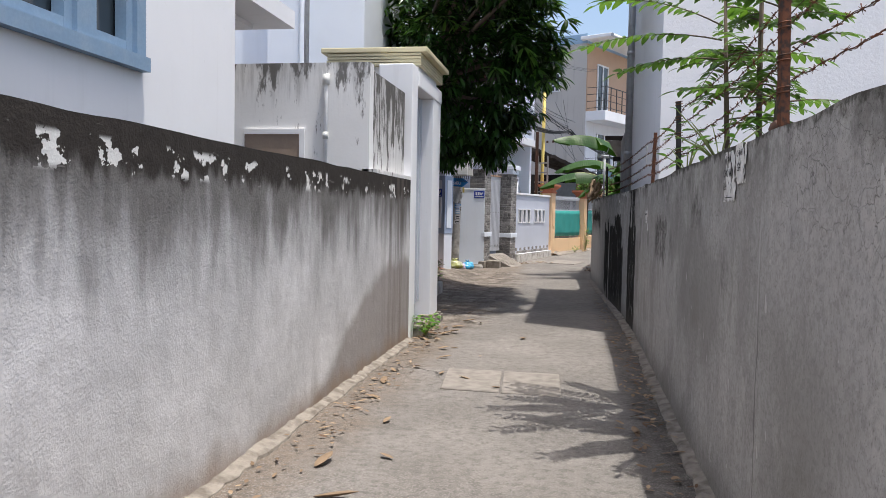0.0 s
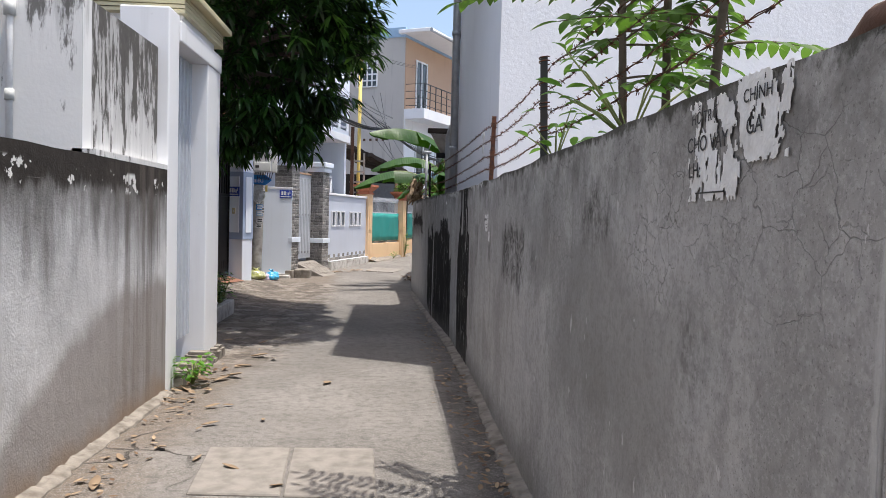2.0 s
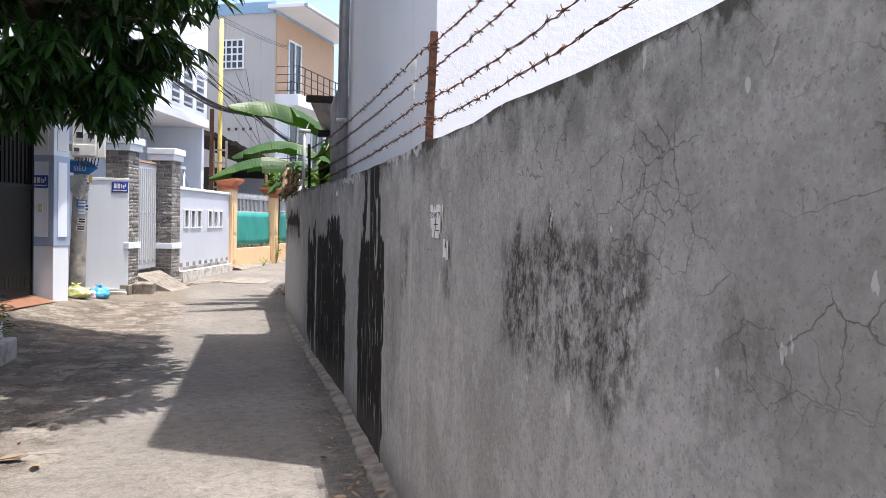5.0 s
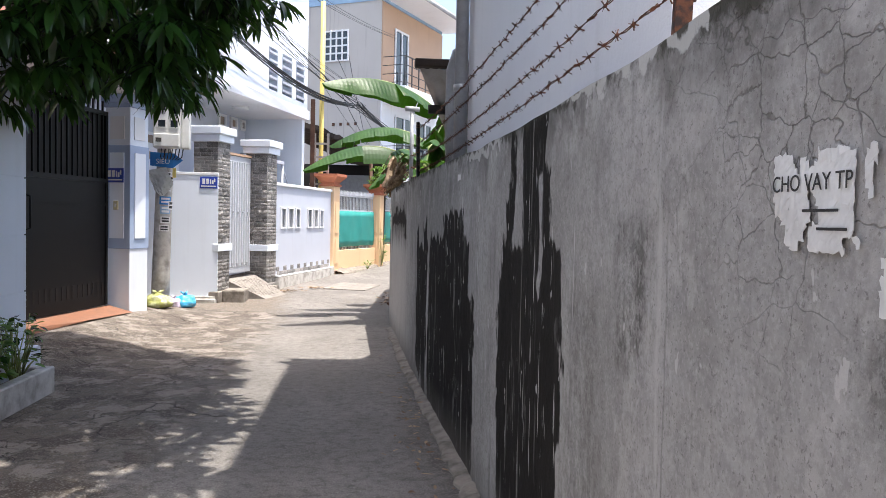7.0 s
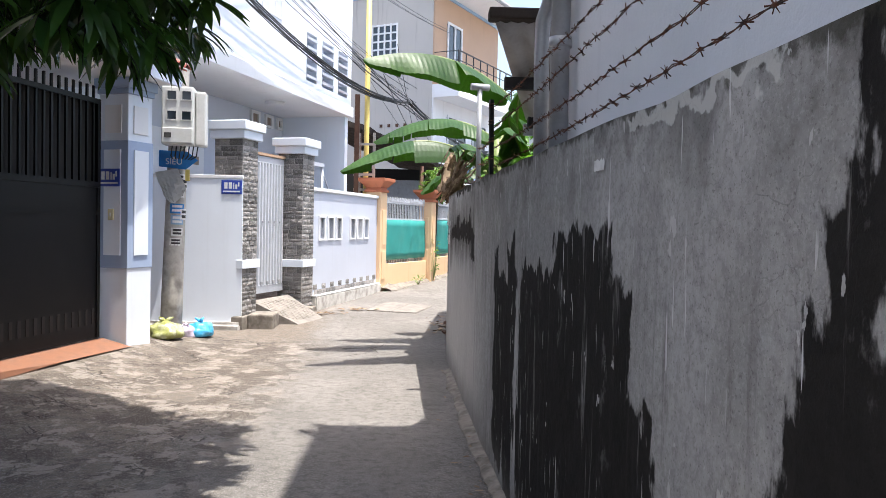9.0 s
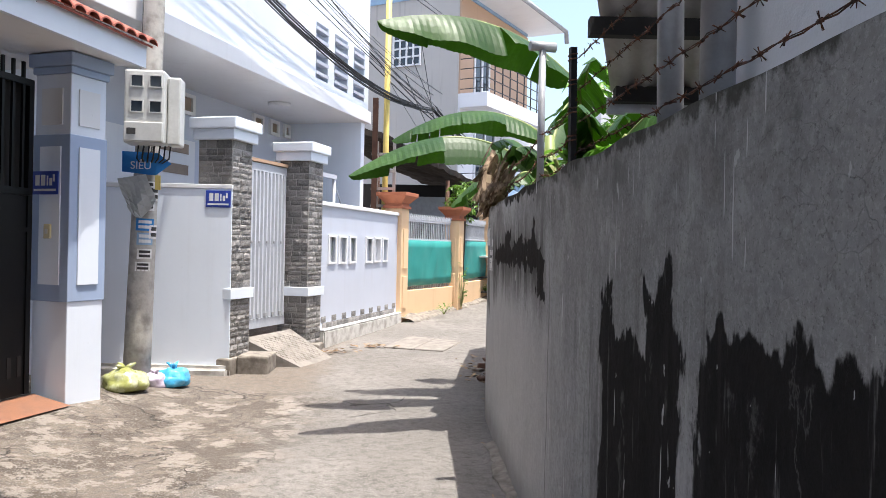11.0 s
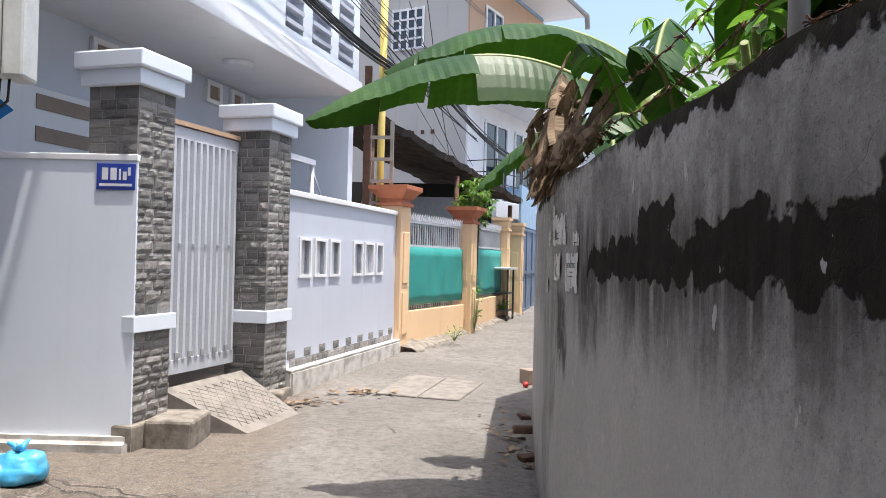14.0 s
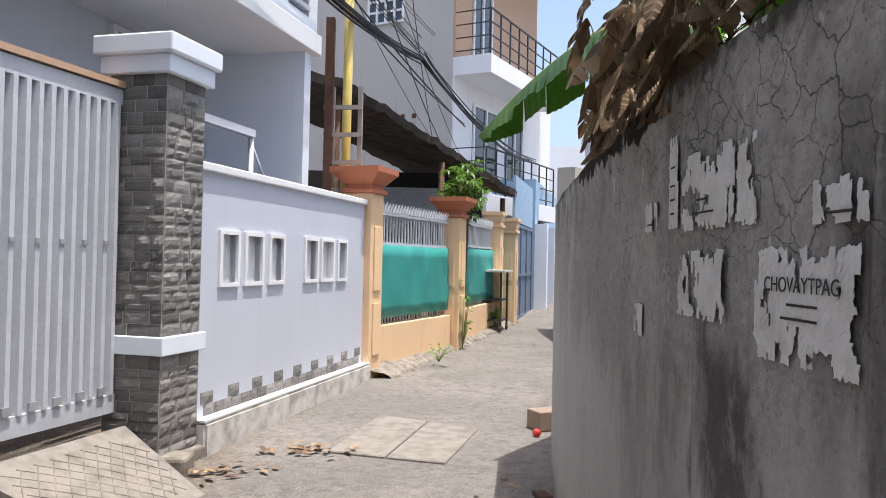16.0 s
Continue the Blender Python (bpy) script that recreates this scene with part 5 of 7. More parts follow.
def grey_house():
    h = thing("three_storey_house", "bare grey cement house with railed balconies", "house", pose(0.25, 34.3, 0, 0, 0, -28))
    part("wall", one_box(-6.5, 0, 0, 0, 6.5, 6.0), M["concrete"], h)
    part("upper_wall", one_box(-6.5, 0, 6.0, 0, 5.2, 8.95), M["concrete"], h)
    part("front_wall", one_box(0.001, 0.02, 0.0, 0.05, 6.5, 6.0), M["white"], h, "white front wall")
    part("front_wall", one_box(0.001, 0.02, 6.001, 0.05, 5.2, 8.9), M["oldtile"], h, "faded peach tiled upper front")
    part("band", one_box(-6.5, -0.03, 8.951, 0.03, 5.2, 9.35), M["skyblue"], h, "teal parapet band")
    part("roof", one_box(-0.2, -0.25, 9.05, 1.25, 5.6, 9.2, 0.02), M["white"], h, "white roof overhang")
    bm = bmesh.new()
    tube(bm, [(1.3, -0.25, 9.1), (1.3, 5.6, 9.1), (1.3, 5.7, 8.7)], 0.08, 8)
    part("gutter", bm, M["galv"], h)
    for z, d in ((6.0, 0.95), (2.95, 0.9)):
        part("balcony", one_box(0.051, 0.0, z - 0.42, d, 4.6, z, 0.01), M["white"], h, "white balcony slab")
        railing(h, d - 0.05, 0.05, 4.55, z, 1.0, d - 0.1)
    for y, z, w, t in ((0.9, 6.02, 1.1, 2.1), (1.0, 3.2, 1.5, 1.9), (3.0, 3.2, 1.2, 1.9)):
        q = part("window", one_box(0.05, y, z, 0.06, y + w, z + t), M["glass"], h)
        bm = bmesh.new()
        for a, b in ((y, y + 0.07), (y + w / 2 - 0.04, y + w / 2 + 0.04), (y + w - 0.07, y + w)):
            box(bm, 0.061, a, z, 0.10, b, z + t)
        box(bm, 0.061, y, z + t, 0.10, y + w, z + t + 0.07)
        part("frame", bm, M["white"], q)
    q = part("window", one_box(-2.2, -0.02, 7.0, -1.3, -0.001, 8.0), M["glass"], h)
    bm = bmesh.new()
    for k in range(5):
        box(bm, -2.25 + k * 0.235, -0.06, 6.95, -2.20 + k * 0.235, -0.021, 8.05)
        box(bm, -2.2, -0.05, 6.95 + k * 0.26, -1.3, -0.022, 7.0 + k * 0.26)
    part("grille", bm, M["white"], q, "white window grille")
    for k in range(4):
        part("vent", one_box(-1.9 + k * 0.3, -0.02, 4.7, -1.80 + k * 0.3, -0.001, 4.80), M["oldwood"], h)


grey_house()


def far_row():
    g = thing("blue_gate", "grey-blue sheet gate below a light blue panel", "gate", pose(1.5, 32.5, 0.25, 0, 0, -14))
    part("leaf", one_box(-0.04, 0.05, 0, 0.0, 3.1, 2.0), M["bluegate"], g)
    for k in range(4):
        part("stile", one_box(0.001, 0.05 + k, 0, 0.03, 0.13 + k, 2.0), M["bluegate"], g)
    for z in (0.0, 0.9, 1.92):
        part("rail", one_box(0.002, 0.13, z, 0.026, 3.05, z + 0.07), M["bluegate"], g)
    part("panel", one_box(-0.04, 0.05, 2.02, 0.02, 3.1, 2.95), M["skyblue"], g, "light blue sheet panel")
    h = thing("far_house", "pale blue far house along the alley", "house", pose(2.4, 36.0, 0.3, 0, 0, -14))
    part("wall", one_box(-5, 0, -0.3, 0, 9, 3.2), M["skyblue"], h)
    part("post", one_box(0.001, 0.0, -0.3, 0.3, 0.35, 2.1), M["bluewhite"], h)
    part("post", one_box(0.001, 2.2, -0.3, 0.3, 2.55, 2.1), M["bluewhite"], h)
    part("door", one_box(0.001, 0.6, 0, 0.05, 2.0, 2.2), M["dark"], h)
    bm = bmesh.new()
    box(bm, -3, 47, 0, 12, 48, 6)
    solid("end_building", bm, M["white"], "plain white building at the far end", "building")


far_row()


# ---- utility pole and cables ----
def utility_pole():
    p = thing("utility_pole", "weathered round concrete pole with paper stickers", "pole", pose(-3.09, 19.52, 0, 0, 1.6, 0))
    bm = bmesh.new()
    tube(bm, [(0, 0, -0.3), (0, 0, 0.6), (0.0, 0, 2), (0, 0, 4), (0, 0, 7.2)], [0.135, 0.13, 0.118, 0.10, 0.085], 20)
    part("shaft", bm, M["polegrey"], p)
    for k, (z, a, w, h, m) in enumerate(((1.98, -60, 0.16, 0.11, "paper"), (1.80, -55, 0.15, 0.13, "paper"), (1.60, -62, 0.18, 0.12, "shopblue"), (1.46, -60, 0.16, 0.12, "skyblue"), (1.32, -58, 0.15, 0.1, "paper"), (1.2, -64, 0.15, 0.09, "paper"), (1.9, -20, 0.13, 0.14, "paper"), (1.52, -15, 0.12, 0.14, "paper"))):
        verts, faces = [], []
        r = 0.1245
        for j in range(7):
            t = math.radians(a) + (j / 6 - 0.5) * w / r
            verts += [(r * math.cos(t), r * math.sin(t), z), (r * math.cos(t), r * math.sin(t), z + h)]
        for j in range(6):
            faces.append((2 * j, 2 * j + 2, 2 * j + 3, 2 * j + 1))
        s = raw("sticker", verts, faces, M[m], p)
        for q in range(2):
            verts, faces = [], []
            r2 = 0.1262
            for j in range(5):
                t = math.radians(a) + (j / 4 - 0.5) * w * 0.72 / r2
                verts += [(r2 * math.cos(t), r2 * math.sin(t), z + h * (0.18 + 0.42 * q)), (r2 * math.cos(t), r2 * math.sin(t), z + h * (0.44 + 0.42 * q))]
            for j in range(4):
                faces.append((2 * j, 2 * j + 2, 2 * j + 3, 2 * j + 1))
            raw("print_bar", verts, faces, M["ink"] if m == "paper" else M["lettering"], s)
    b = thing("meter_box", "pale plastic electricity meter box on the pole", "meter box", pose(-2.90, 19.22, 2.42, 0, 0, 8))
    part("body", one_box(-0.2, -0.12, 0, 0.17, 0.12, 0.70, 0.02), M["meter"], b)
    part("side_box", one_box(0.175, -0.02, 0.0, 0.30, 0.2, 0.66, 0.02), M["meter"], b)
    part("cover", one_box(-0.19, -0.15, 0.02, 0.16, -0.121, 0.2, 0.008), M["meter"], b)
    for x in (-0.13, 0.04):
        for z in (0.30, 0.54):
            w = part("window", one_box(x, -0.127, z, x + 0.1, -0.1205, z + 0.1), M["glass"], b)
            bm = bmesh.new()
            for a, c, d, e in ((x - 0.01, x, z - 0.01, z + 0.11), (x + 0.1, x + 0.11, z - 0.01, z + 0.11), (x, x + 0.1, z + 0.1, z + 0.11), (x, x + 0.1, z - 0.01, z)):
                box(bm, a, -0.135, d, c, -0.1201, e)
            part("frame", bm, M["meter"], w)
    part("fuse", one_box(-0.16, -0.156, 0.08, -0.08, -0.1505, 0.14), M["ink"], b)
    bm = bmesh.new()
    for k in range(7):
        x = -0.1 + k * 0.05
        tube(bm, [(x, 0.05, 0.0), (x - 0.02, 0.08, -0.12), (x * 0.4 - 0.05, 0.2, -0.2), (x * 0.3 - 0.1, 0.26, 0.3), (x * 0.3 - 0.1, 0.26, 2.2)], 0.009, 5)
    part("lead", bm, M["cable"], b, "bundle of black leads")
    # blue banner tied below
    s = thing("blue_banner", "torn blue arrow banner with a grey sheet tied to the pole", "banner", pose(-2.99, 19.34, 0, 0, 0, 6))
    bm = bmesh.new()
    v = [bm.verts.new(q) for q in ((-0.2, 0, 2.17), (0.12, 0.0, 2.14), (0.26, 0.03, 2.26), (0.14, 0, 2.36), (-0.2, 0, 2.37))]
    bm.faces.new(v)
    bmesh.ops.solidify(bm, geom=bm.faces[:], thickness=0.004)
    part("sheet", bm, M["shopblue"], s)
    f = bpy.data.curves.new("word", "FONT")
    f.body, f.size, f.extrude, f.align_x = "SI\u00caU", 0.105, 0.0015, "CENTER"
    f.materials.append(M["lettering"])
    o = new("word", f)
    o.parent = s
    o.matrix_basis = pose(-0.02, -0.006, 2.2, 90, 0, 0)
    bm = bmesh.new()
    n = 6
    pts = [[bm.verts.new((-0.24 + 0.27 * i / n + 0.10 * j / n, -0.01 - 0.05 * math.sin(i * 1.1 + j) * (j / n), 2.1 - (0.42 - 0.3 * abs(i / n - 0.45)) * j / n + 0.05 * i / n)) for j in range(n + 1)] for i in range(n + 1)]
    for i in range(n):
        for j in range(n):
            bm.faces.new((pts[i][j], pts[i + 1][j], pts[i + 1][j + 1], pts[i][j + 1]))
    bmesh.ops.solidify(bm, geom=bm.faces[:], thickness=0.003)
    part("rag", bm, M["meter"], s, "torn grey sheet")
    part("tag", one_box(0.12, -0.02, 2.0, 0.17, 0.0, 2.14), M["yellowpipe"], s)


utility_pole()


def cable_run(name, a, b, sag, r, count, spread, seed, label):
    rng = random.Random(seed)
    c = thing(name, label, "cable")
    for k in range(count):
        d = Vector((rng.uniform(-1, 1), rng.uniform(-1, 1), rng.uniform(-1, 1))) * spread
        e = Vector((rng.uniform(-1, 1), rng.uniform(-1, 1), rng.uniform(-1, 1))) * spread
        pa, pb = Vector(a) + d, Vector(b) + e * 0.7
        s = sag * rng.uniform(0.75, 1.3)
        bm = bmesh.new()
        tube(bm, [pa.lerp(pb, t / 18) - Vector((0, 0, s * 4 * (t / 18) * (1 - t / 18))) for t in range(19)], r * rng.uniform(0.7, 1.2), 5)
        part("strand", bm, M["cable"], c)


cable_run("power_cable", (-2.85, 19.5, 5.05), (-0.35, 29.0, 4.55), 0.45, 0.012, 9, 0.10, 1, "thick bundle of sagging black power cables")
cable_run("power_cable", (-0.35, 29.0, 4.55), (2.6, 38.0, 4.2), 0.3, 0.013, 9, 0.10, 2, "thick bundle of sagging black power cables")
cable_run("service_wire", (-2.85, 19.5, 5.6), (-0.35, 29.0, 4.75), 0.25, 0.006, 9, 0.3, 3, "thin loose service wires")
cable_run("service_wire", (-3.2, 24.0, 6.6), (0.6, 34.2, 4.5), 0.25, 0.012, 2, 0.15, 4, "dark wires down to the grey house")
cable_run("service_wire", (-0.9, 26.0, 5.0), (0.2, 34.2, 3.6), 0.2, 0.007, 4, 0.4, 5, "thin loose service wires")
cable_run("service_wire", (-2.85, 19.5, 6.2), (1.3, 37.5, 8.3), 0.3, 0.006, 3, 0.2, 6, "thin black overhead wires from the pole")


# ---- plants ----
def leaf_shape(length, width, droop, cup=0.25):
    """A lance leaf along +x: points and faces."""
    n = 4
    pts, faces = [], []
    for i in range(n + 1):
        u = i / n
        w = width * math.sin(math.pi * min(1, u * 0.92 + 0.06)) ** 0.8 / 2
        if i == n:
            w = 0.002
        z = -droop * u * u
        pts += [(u * length, -w, z + w * cup), (u * length, 0, z), (u * length, w, z + w * cup)]
    for i in range(n):
        a = 3 * i
        faces += [(a, a + 3, a + 4, a + 1), (a + 1, a + 4, a + 5, a + 2)]
    return np.array(pts), faces


def scatter(leaves, name, material, parent):
    """leaves: list of (4x4 matrix, points, faces) joined into one mesh."""
    verts, faces, base = [], [], 0
    for m, pts, fc in leaves:
        a = np.array(m)
        verts.append(pts @ a[:3, :3].T + a[:3, 3])
        faces += [tuple(base + k for k in f) for f in fc]
        base += len(pts)
    return raw(name, np.concatenate(verts), faces, material, parent, True)


def aim(p, d, spin):
    """Pose at p with +x along d."""
    d = Vector(d).normalized()
    q = d.to_track_quat("X", "Z")
    return Matrix.Translation(p) @ q.to_matrix().to_4x4() @ Matrix.Rotation(spin, 4, "X")


def mango_tree():
    rng = random.Random(11)
    t = thing("mango_tree", "dense dark-green mango tree overhanging the alley", "tree")
    bm = bmesh.new()
    base = Vector((-3.5, 13.2, 0))
    tube(bm, [base, base + Vector((0.05, 0.05, 1.2)), base + Vector((0.25, 0.1, 2.3)), base + Vector((0.5, 0.3, 3.2))], [0.2, 0.16, 0.14, 0.12], 12)
    top = base + Vector((0.5, 0.3, 3.2))
    core = Vector((-2.05, 13.9, 4.35))
    rad = Vector((1.6, 1.6, 2.0))
    tips = []
    for k in range(560):
        while True:
            v = Vector((rng.gauss(0, 1), rng.gauss(0, 1), rng.gauss(0, 1))).normalized()
            break
        s = rng.uniform(0.78, 1.04) if k < 460 else rng.uniform(0.35, 0.8)
        lump = 1 + 0.20 * noise.noise(v * 2.2)
        p = core + Vector((v.x * rad.x, v.y * rad.y, v.z * rad.z)) * s * lump
        # the lower left of the crown is tucked in behind the gate
        if p.z < 2.35 or (p.x > -0.9 and p.z < 3.8):
            continue
        tips.append((p, v))
    # boughs that reach high over the alley
    high, reach = Vector((-1.15, 12.1, 5.65)), Vector((1.3, 1.75, 0.7))
    for k in range(170):
        v = Vector((rng.gauss(0, 1), rng.gauss(0, 1), rng.gauss(0, 1))).normalized()
        s = rng.uniform(0.55, 1.08) * (1 + 0.28 * noise.noise(v * 2.6 + Vector((4, 0, 0))))
        tips.append((high + Vector((v.x * reach.x, v.y * reach.y, v.z * reach.z)) * s, v))
    for k in range(34):
        p, v = tips[k * 23 % len(tips)]
        mid = top.lerp(p, 0.5) + Vector((0, 0, 0.25))
        tube(bm, [top, top.lerp(mid, 0.6), mid, mid.lerp(p, 0.6), p], [0.06, 0.05, 0.035, 0.022, 0.01], 6)
    part("trunk", bm, M["bark"], t)
    leaves, young = [], []
    forms = [leaf_shape(rng.uniform(0.19, 0.27), rng.uniform(0.045, 0.06), rng.uniform(0.03, 0.1)) for _ in range(10)]
    for p, v in tips:
        fresh = rng.random() < 0.3 and v.z > -0.3 and v.y < 0.5
        for c in range(3):
            q = p + Vector((rng.uniform(-0.17, 0.17), rng.uniform(-0.17, 0.17), rng.uniform(-0.15, 0.12)))
            for k in range(9):
                a = k * 2.4 + rng.random()
                d = Vector((math.cos(a), math.sin(a), rng.uniform(-0.95, 0.25))) + v * 0.45
                pts, fc = rng.choice(forms)
                (young if fresh and c == 0 else leaves).append((aim(q + d.normalized() * 0.03, d, rng.uniform(-0.5, 0.5)), pts, fc))
    scatter(leaves, "crown", M["mango"], t)
    tagged(scatter(young, "young_foliage", M["youngleaf"], t), "bright young leaf shoots")


mango_tree()


def compound_leaf(base, direction, length, pairs, size, rng, out, stems):
    """A feathered leaf that arches down."""
    d = Vector(direction).normalized()
    side = d.cross(Vector((0, 0, 1))).normalized()
    pts = []
    for k in range(9):
        u = k / 8
        pts.append(base + d * (length * u) - Vector((0, 0, length * 0.28 * u * u)))
    keep = [p for p in pts if p.x > 1.0 or p.z > 1.98]
    if len(keep) < 9:
        return
    tube(stems, pts, [0.006 - 0.004 * k / 8 for k in range(9)], 4)
    for k in range(pairs):
        u = 0.22 + 0.78 * k / pairs
        p = base + d * (length * u) - Vector((0, 0, length * 0.28 * u * u))
        for s in (1, -1):
            f = leaf_shape(size * rng.uniform(0.8, 1.15), size * 0.42, size * 0.25, 0.2)
            if p.x < 1.0 and p.z < 2.02:
                continue
            out.append((aim(p, d * 0.55 + side * s + Vector((0, 0, rng.uniform(-0.5, 0.05))), rng.uniform(-0.4, 0.4)), *f))
    f = leaf_shape(size, size * 0.34, size * 0.2)
    if pts[-1].x > 1.0 or pts[-1].z > 2.05:
        out.append((aim(pts[-1], d - Vector((0, 0, 0.5)), 0), *f))


def wall_shrub():
    """Feather-leaved young tree behind the east wall, hanging over the alley."""
    rng = random.Random(5)
    t = thing("feathery_tree", "young tree with bright compound leaves over the wall", "tree")
    st = bmesh.new()
    leaves = []
    stems = [((1.30, 5.9, 0), (1.25, 5.85, 3.6)), ((1.18, 6.05, 0), (0.98, 5.7, 3.1)), ((1.2, 5.6, 0), (1.25, 5.0, 3.2))]
    for a, b in stems:
        a, b = Vector(a), Vector(b)
        tube(st, [a, a.lerp(b, 0.35) + Vector((0.02, 0.02, 0)), a.lerp(b, 0.7), b], [0.032, 0.026, 0.02, 0.01], 8)
        for k in range(15):
            u = rng.uniform(0.66, 1.0)
            ang = rng.uniform(0, math.tau)
            compound_leaf(a.lerp(b, u), (math.cos(ang), math.sin(ang), rng.uniform(0.05, 0.55)), rng.uniform(0.4, 0.75), 10, rng.uniform(0.085, 0.12), rng, leaves, st)
    for b, d, L in (((0.98, 5.75, 2.75), (-1, 0.16, 0.28), 1.05), ((0.98, 5.75, 2.85), (-1, -0.2, 0.5), 0.95), ((1.0, 5.7, 2.6), (-1, 0.35, 0.25), 0.8), ((1.0, 5.7, 3.0), (-0.8, -0.6, 0.5), 0.9), ((1.25, 5.0, 2.8), (-0.5, -0.9, 0.25), 0.9), ((1.25, 5.0, 3.0), (0.3, -1, 0.4), 0.9), ((1.25, 4.9, 2.9), (-0.9, -0.5, 0.6), 0.8), ((1.0, 5.7, 3.1), (-1, 0.5, 0.35), 1.05), ((1.0, 5.6, 3.2), (-1, -0.1, 0.4), 1.1), ((1.05, 5.4, 3.2), (-1, -0.5, 0.35), 1.1), ((1.2, 5.1, 3.2), (-1, 0.2, 0.4), 1.15), ((1.2, 5.9, 3.4), (-1, 0.4, 0.3), 1.2), ((1.2, 5.9, 3.4), (-0.8, 0.9, 0.3), 0.9), ((1.2, 5.0, 3.1), (-0.9, -0.7, 0.35), 1.0)):
        compound_leaf(Vector(b), d, L, 14, 0.115, rng, leaves, st)
    part("stem", st, M["bark"], t)
    scatter(leaves, "foliage", M["frond"], t)


wall_shrub()


def sprig(name, at, count, size, label, seed, material="youngleaf", spread=0.16, tall=0.25):
    """A low weed of broad leaves."""
    rng = random.Random(seed)
    t = thing(name, label, "plant", pose(*at))
    leaves = []
    for k in range(count):
        a = rng.uniform(0, math.tau)
        tip = Vector((math.cos(a) * rng.uniform(0.2, 1) * spread, math.sin(a) * rng.uniform(0.2, 1) * spread, rng.uniform(0.25, 1) * tall))
        if k % 3 == 0:
            st = bmesh.new()
            tube(st, [(0, 0, 0), tip * 0.5 + Vector((0, 0, 0.02)), tip], [0.006, 0.005, 0.003], 4)
            part("stem", st, M["stem"], t)
        f = leaf_shape(size * rng.uniform(0.7, 1.2), size * 0.55, size * 0.2)
        leaves.append((aim(tip, (math.cos(a + rng.uniform(-1, 1)), math.sin(a + rng.uniform(-1, 1)), rng.uniform(-0.3, 0.5)), rng.uniform(-0.4, 0.4)), *f))
    scatter(leaves, "foliage", M[material], t)


sprig("weed", (-1.74, 8.98, 0.02), 60, 0.075, "small bright weed at the gate post", 21)
sprig("weed", (0.86, 6.42, 1.84), 20, 0.09, "leafy sprout on top of the grey wall", 22, spread=0.25, tall=0.3)
sprig("weed", (0.9, 5.2, 1.84), 34, 0.09, "leafy sprout behind the grey wall", 23, spread=0.35, tall=0.35)
sprig("weed", (-0.02, 26.7, 0.2), 26, 0.06, "thin weed at the foot of the fence", 25)
sprig("weed", (0.34, 28.35, 0.2), 30, 0.09, "thin weed by the ochre pillar", 26, spread=0.12, tall=1.0)


def planter():
    p = thing("planter", "low weathered concrete planter beside the wall", "planter")
    bm = bmesh.new()
    for a in ((-2.60, 11.9, 0, -2.42, 12.02, 0.2), (-2.50, 12.0, 0, -2.40, 13.95, 0.22), (-2.6, 13.85, 0.0, -2.501, 13.95, 0.22)):
        box(bm, *a)
    bmesh.ops.bevel(bm, geom=bm.edges[:], offset=0.012, segments=1, affect="EDGES")
    part("rim", bm, M["whitewash"], p)
    part("soil", one_box(-2.62, 12.0, 0, -2.5, 13.86, 0.17), M["soil"], p)
    for k in range(7):
        sprig("bedding_plant", (-2.55 + 0.05 * (k % 2), 12.2 + k * 0.25, 0.17), 70, 0.075, "leafy dark-green bedding plant in the planter", 50 + k, "frond" if k % 3 else "mango", 0.17, 0.5)


planter()


def blade(base, tip, arch, width, tears, rng, droop_edge=1.0):
    """Banana leaf from its base to its tip, arched, with a midrib and torn margins."""
    a, b = Vector(base), Vector(tip)
    n = 60
    line = []
    for i in range(n + 1):
        u = i / n
        line.append(a.lerp(b, u) + Vector((0, 0, arch * 4 * u * (1 - u) * (1 - 0.25 * u))))
    pts, faces = [], []
    side = (b - a).cross(Vector((0, 0, 1))).normalized()
    for s in (1, -1):
        cuts = set(rng.sample(range(6, n - 3), tears))
        lean, prev = rng.uniform(-0.1, 0.1), None
        for i in range(n + 1):
            u = i / n
            w = width * (math.sin(math.pi * min(1, 0.04 + u ** 0.85 * 0.96)) ** 0.55) / 2
            if i >= n:
                w = 0.004
            bend = math.atan(droop_edge) + lean + 0.12 * noise.noise((i * 0.12, s * 3.0, a.x * 5))
            pleat = 0.0022 * (1 if i % 2 else -1)
            row = []
            for j in range(5):
                c = j / 4
                q = bend * (0.88 + 0.18 * c)
                p = line[i] + side * (s * w * c * math.cos(q)) + Vector((0, 0, 0.03 * w - w * c * math.sin(q) + pleat * min(1, 2 * c)))
                row.append(len(pts))
                pts.append(tuple(p))
            if prev:
                for j in range(4):
                    f = (prev[j], row[j], row[j + 1], prev[j + 1])
                    faces.append(f if s > 0 else f[::-1])
            prev = row
            if i in cuts:
                # a tear: the next strip hangs at an angle of its own
                lean = rng.uniform(-0.3, 0.3)
                row2 = []
                for j in range(5):
                    c = j / 4
                    q = (math.atan(droop_edge) + lean) * (0.88 + 0.18 * c)
                    p = line[i] + side * (s * w * c * math.cos(q)) + (line[min(n, i + 1)] - line[i]) * (0.5 * c) + Vector((0, 0, 0.03 * w - w * c * math.sin(q)))
                    row2.append(len(pts))
                    pts.append(tuple(p))
                prev = row2
    return pts, faces, line


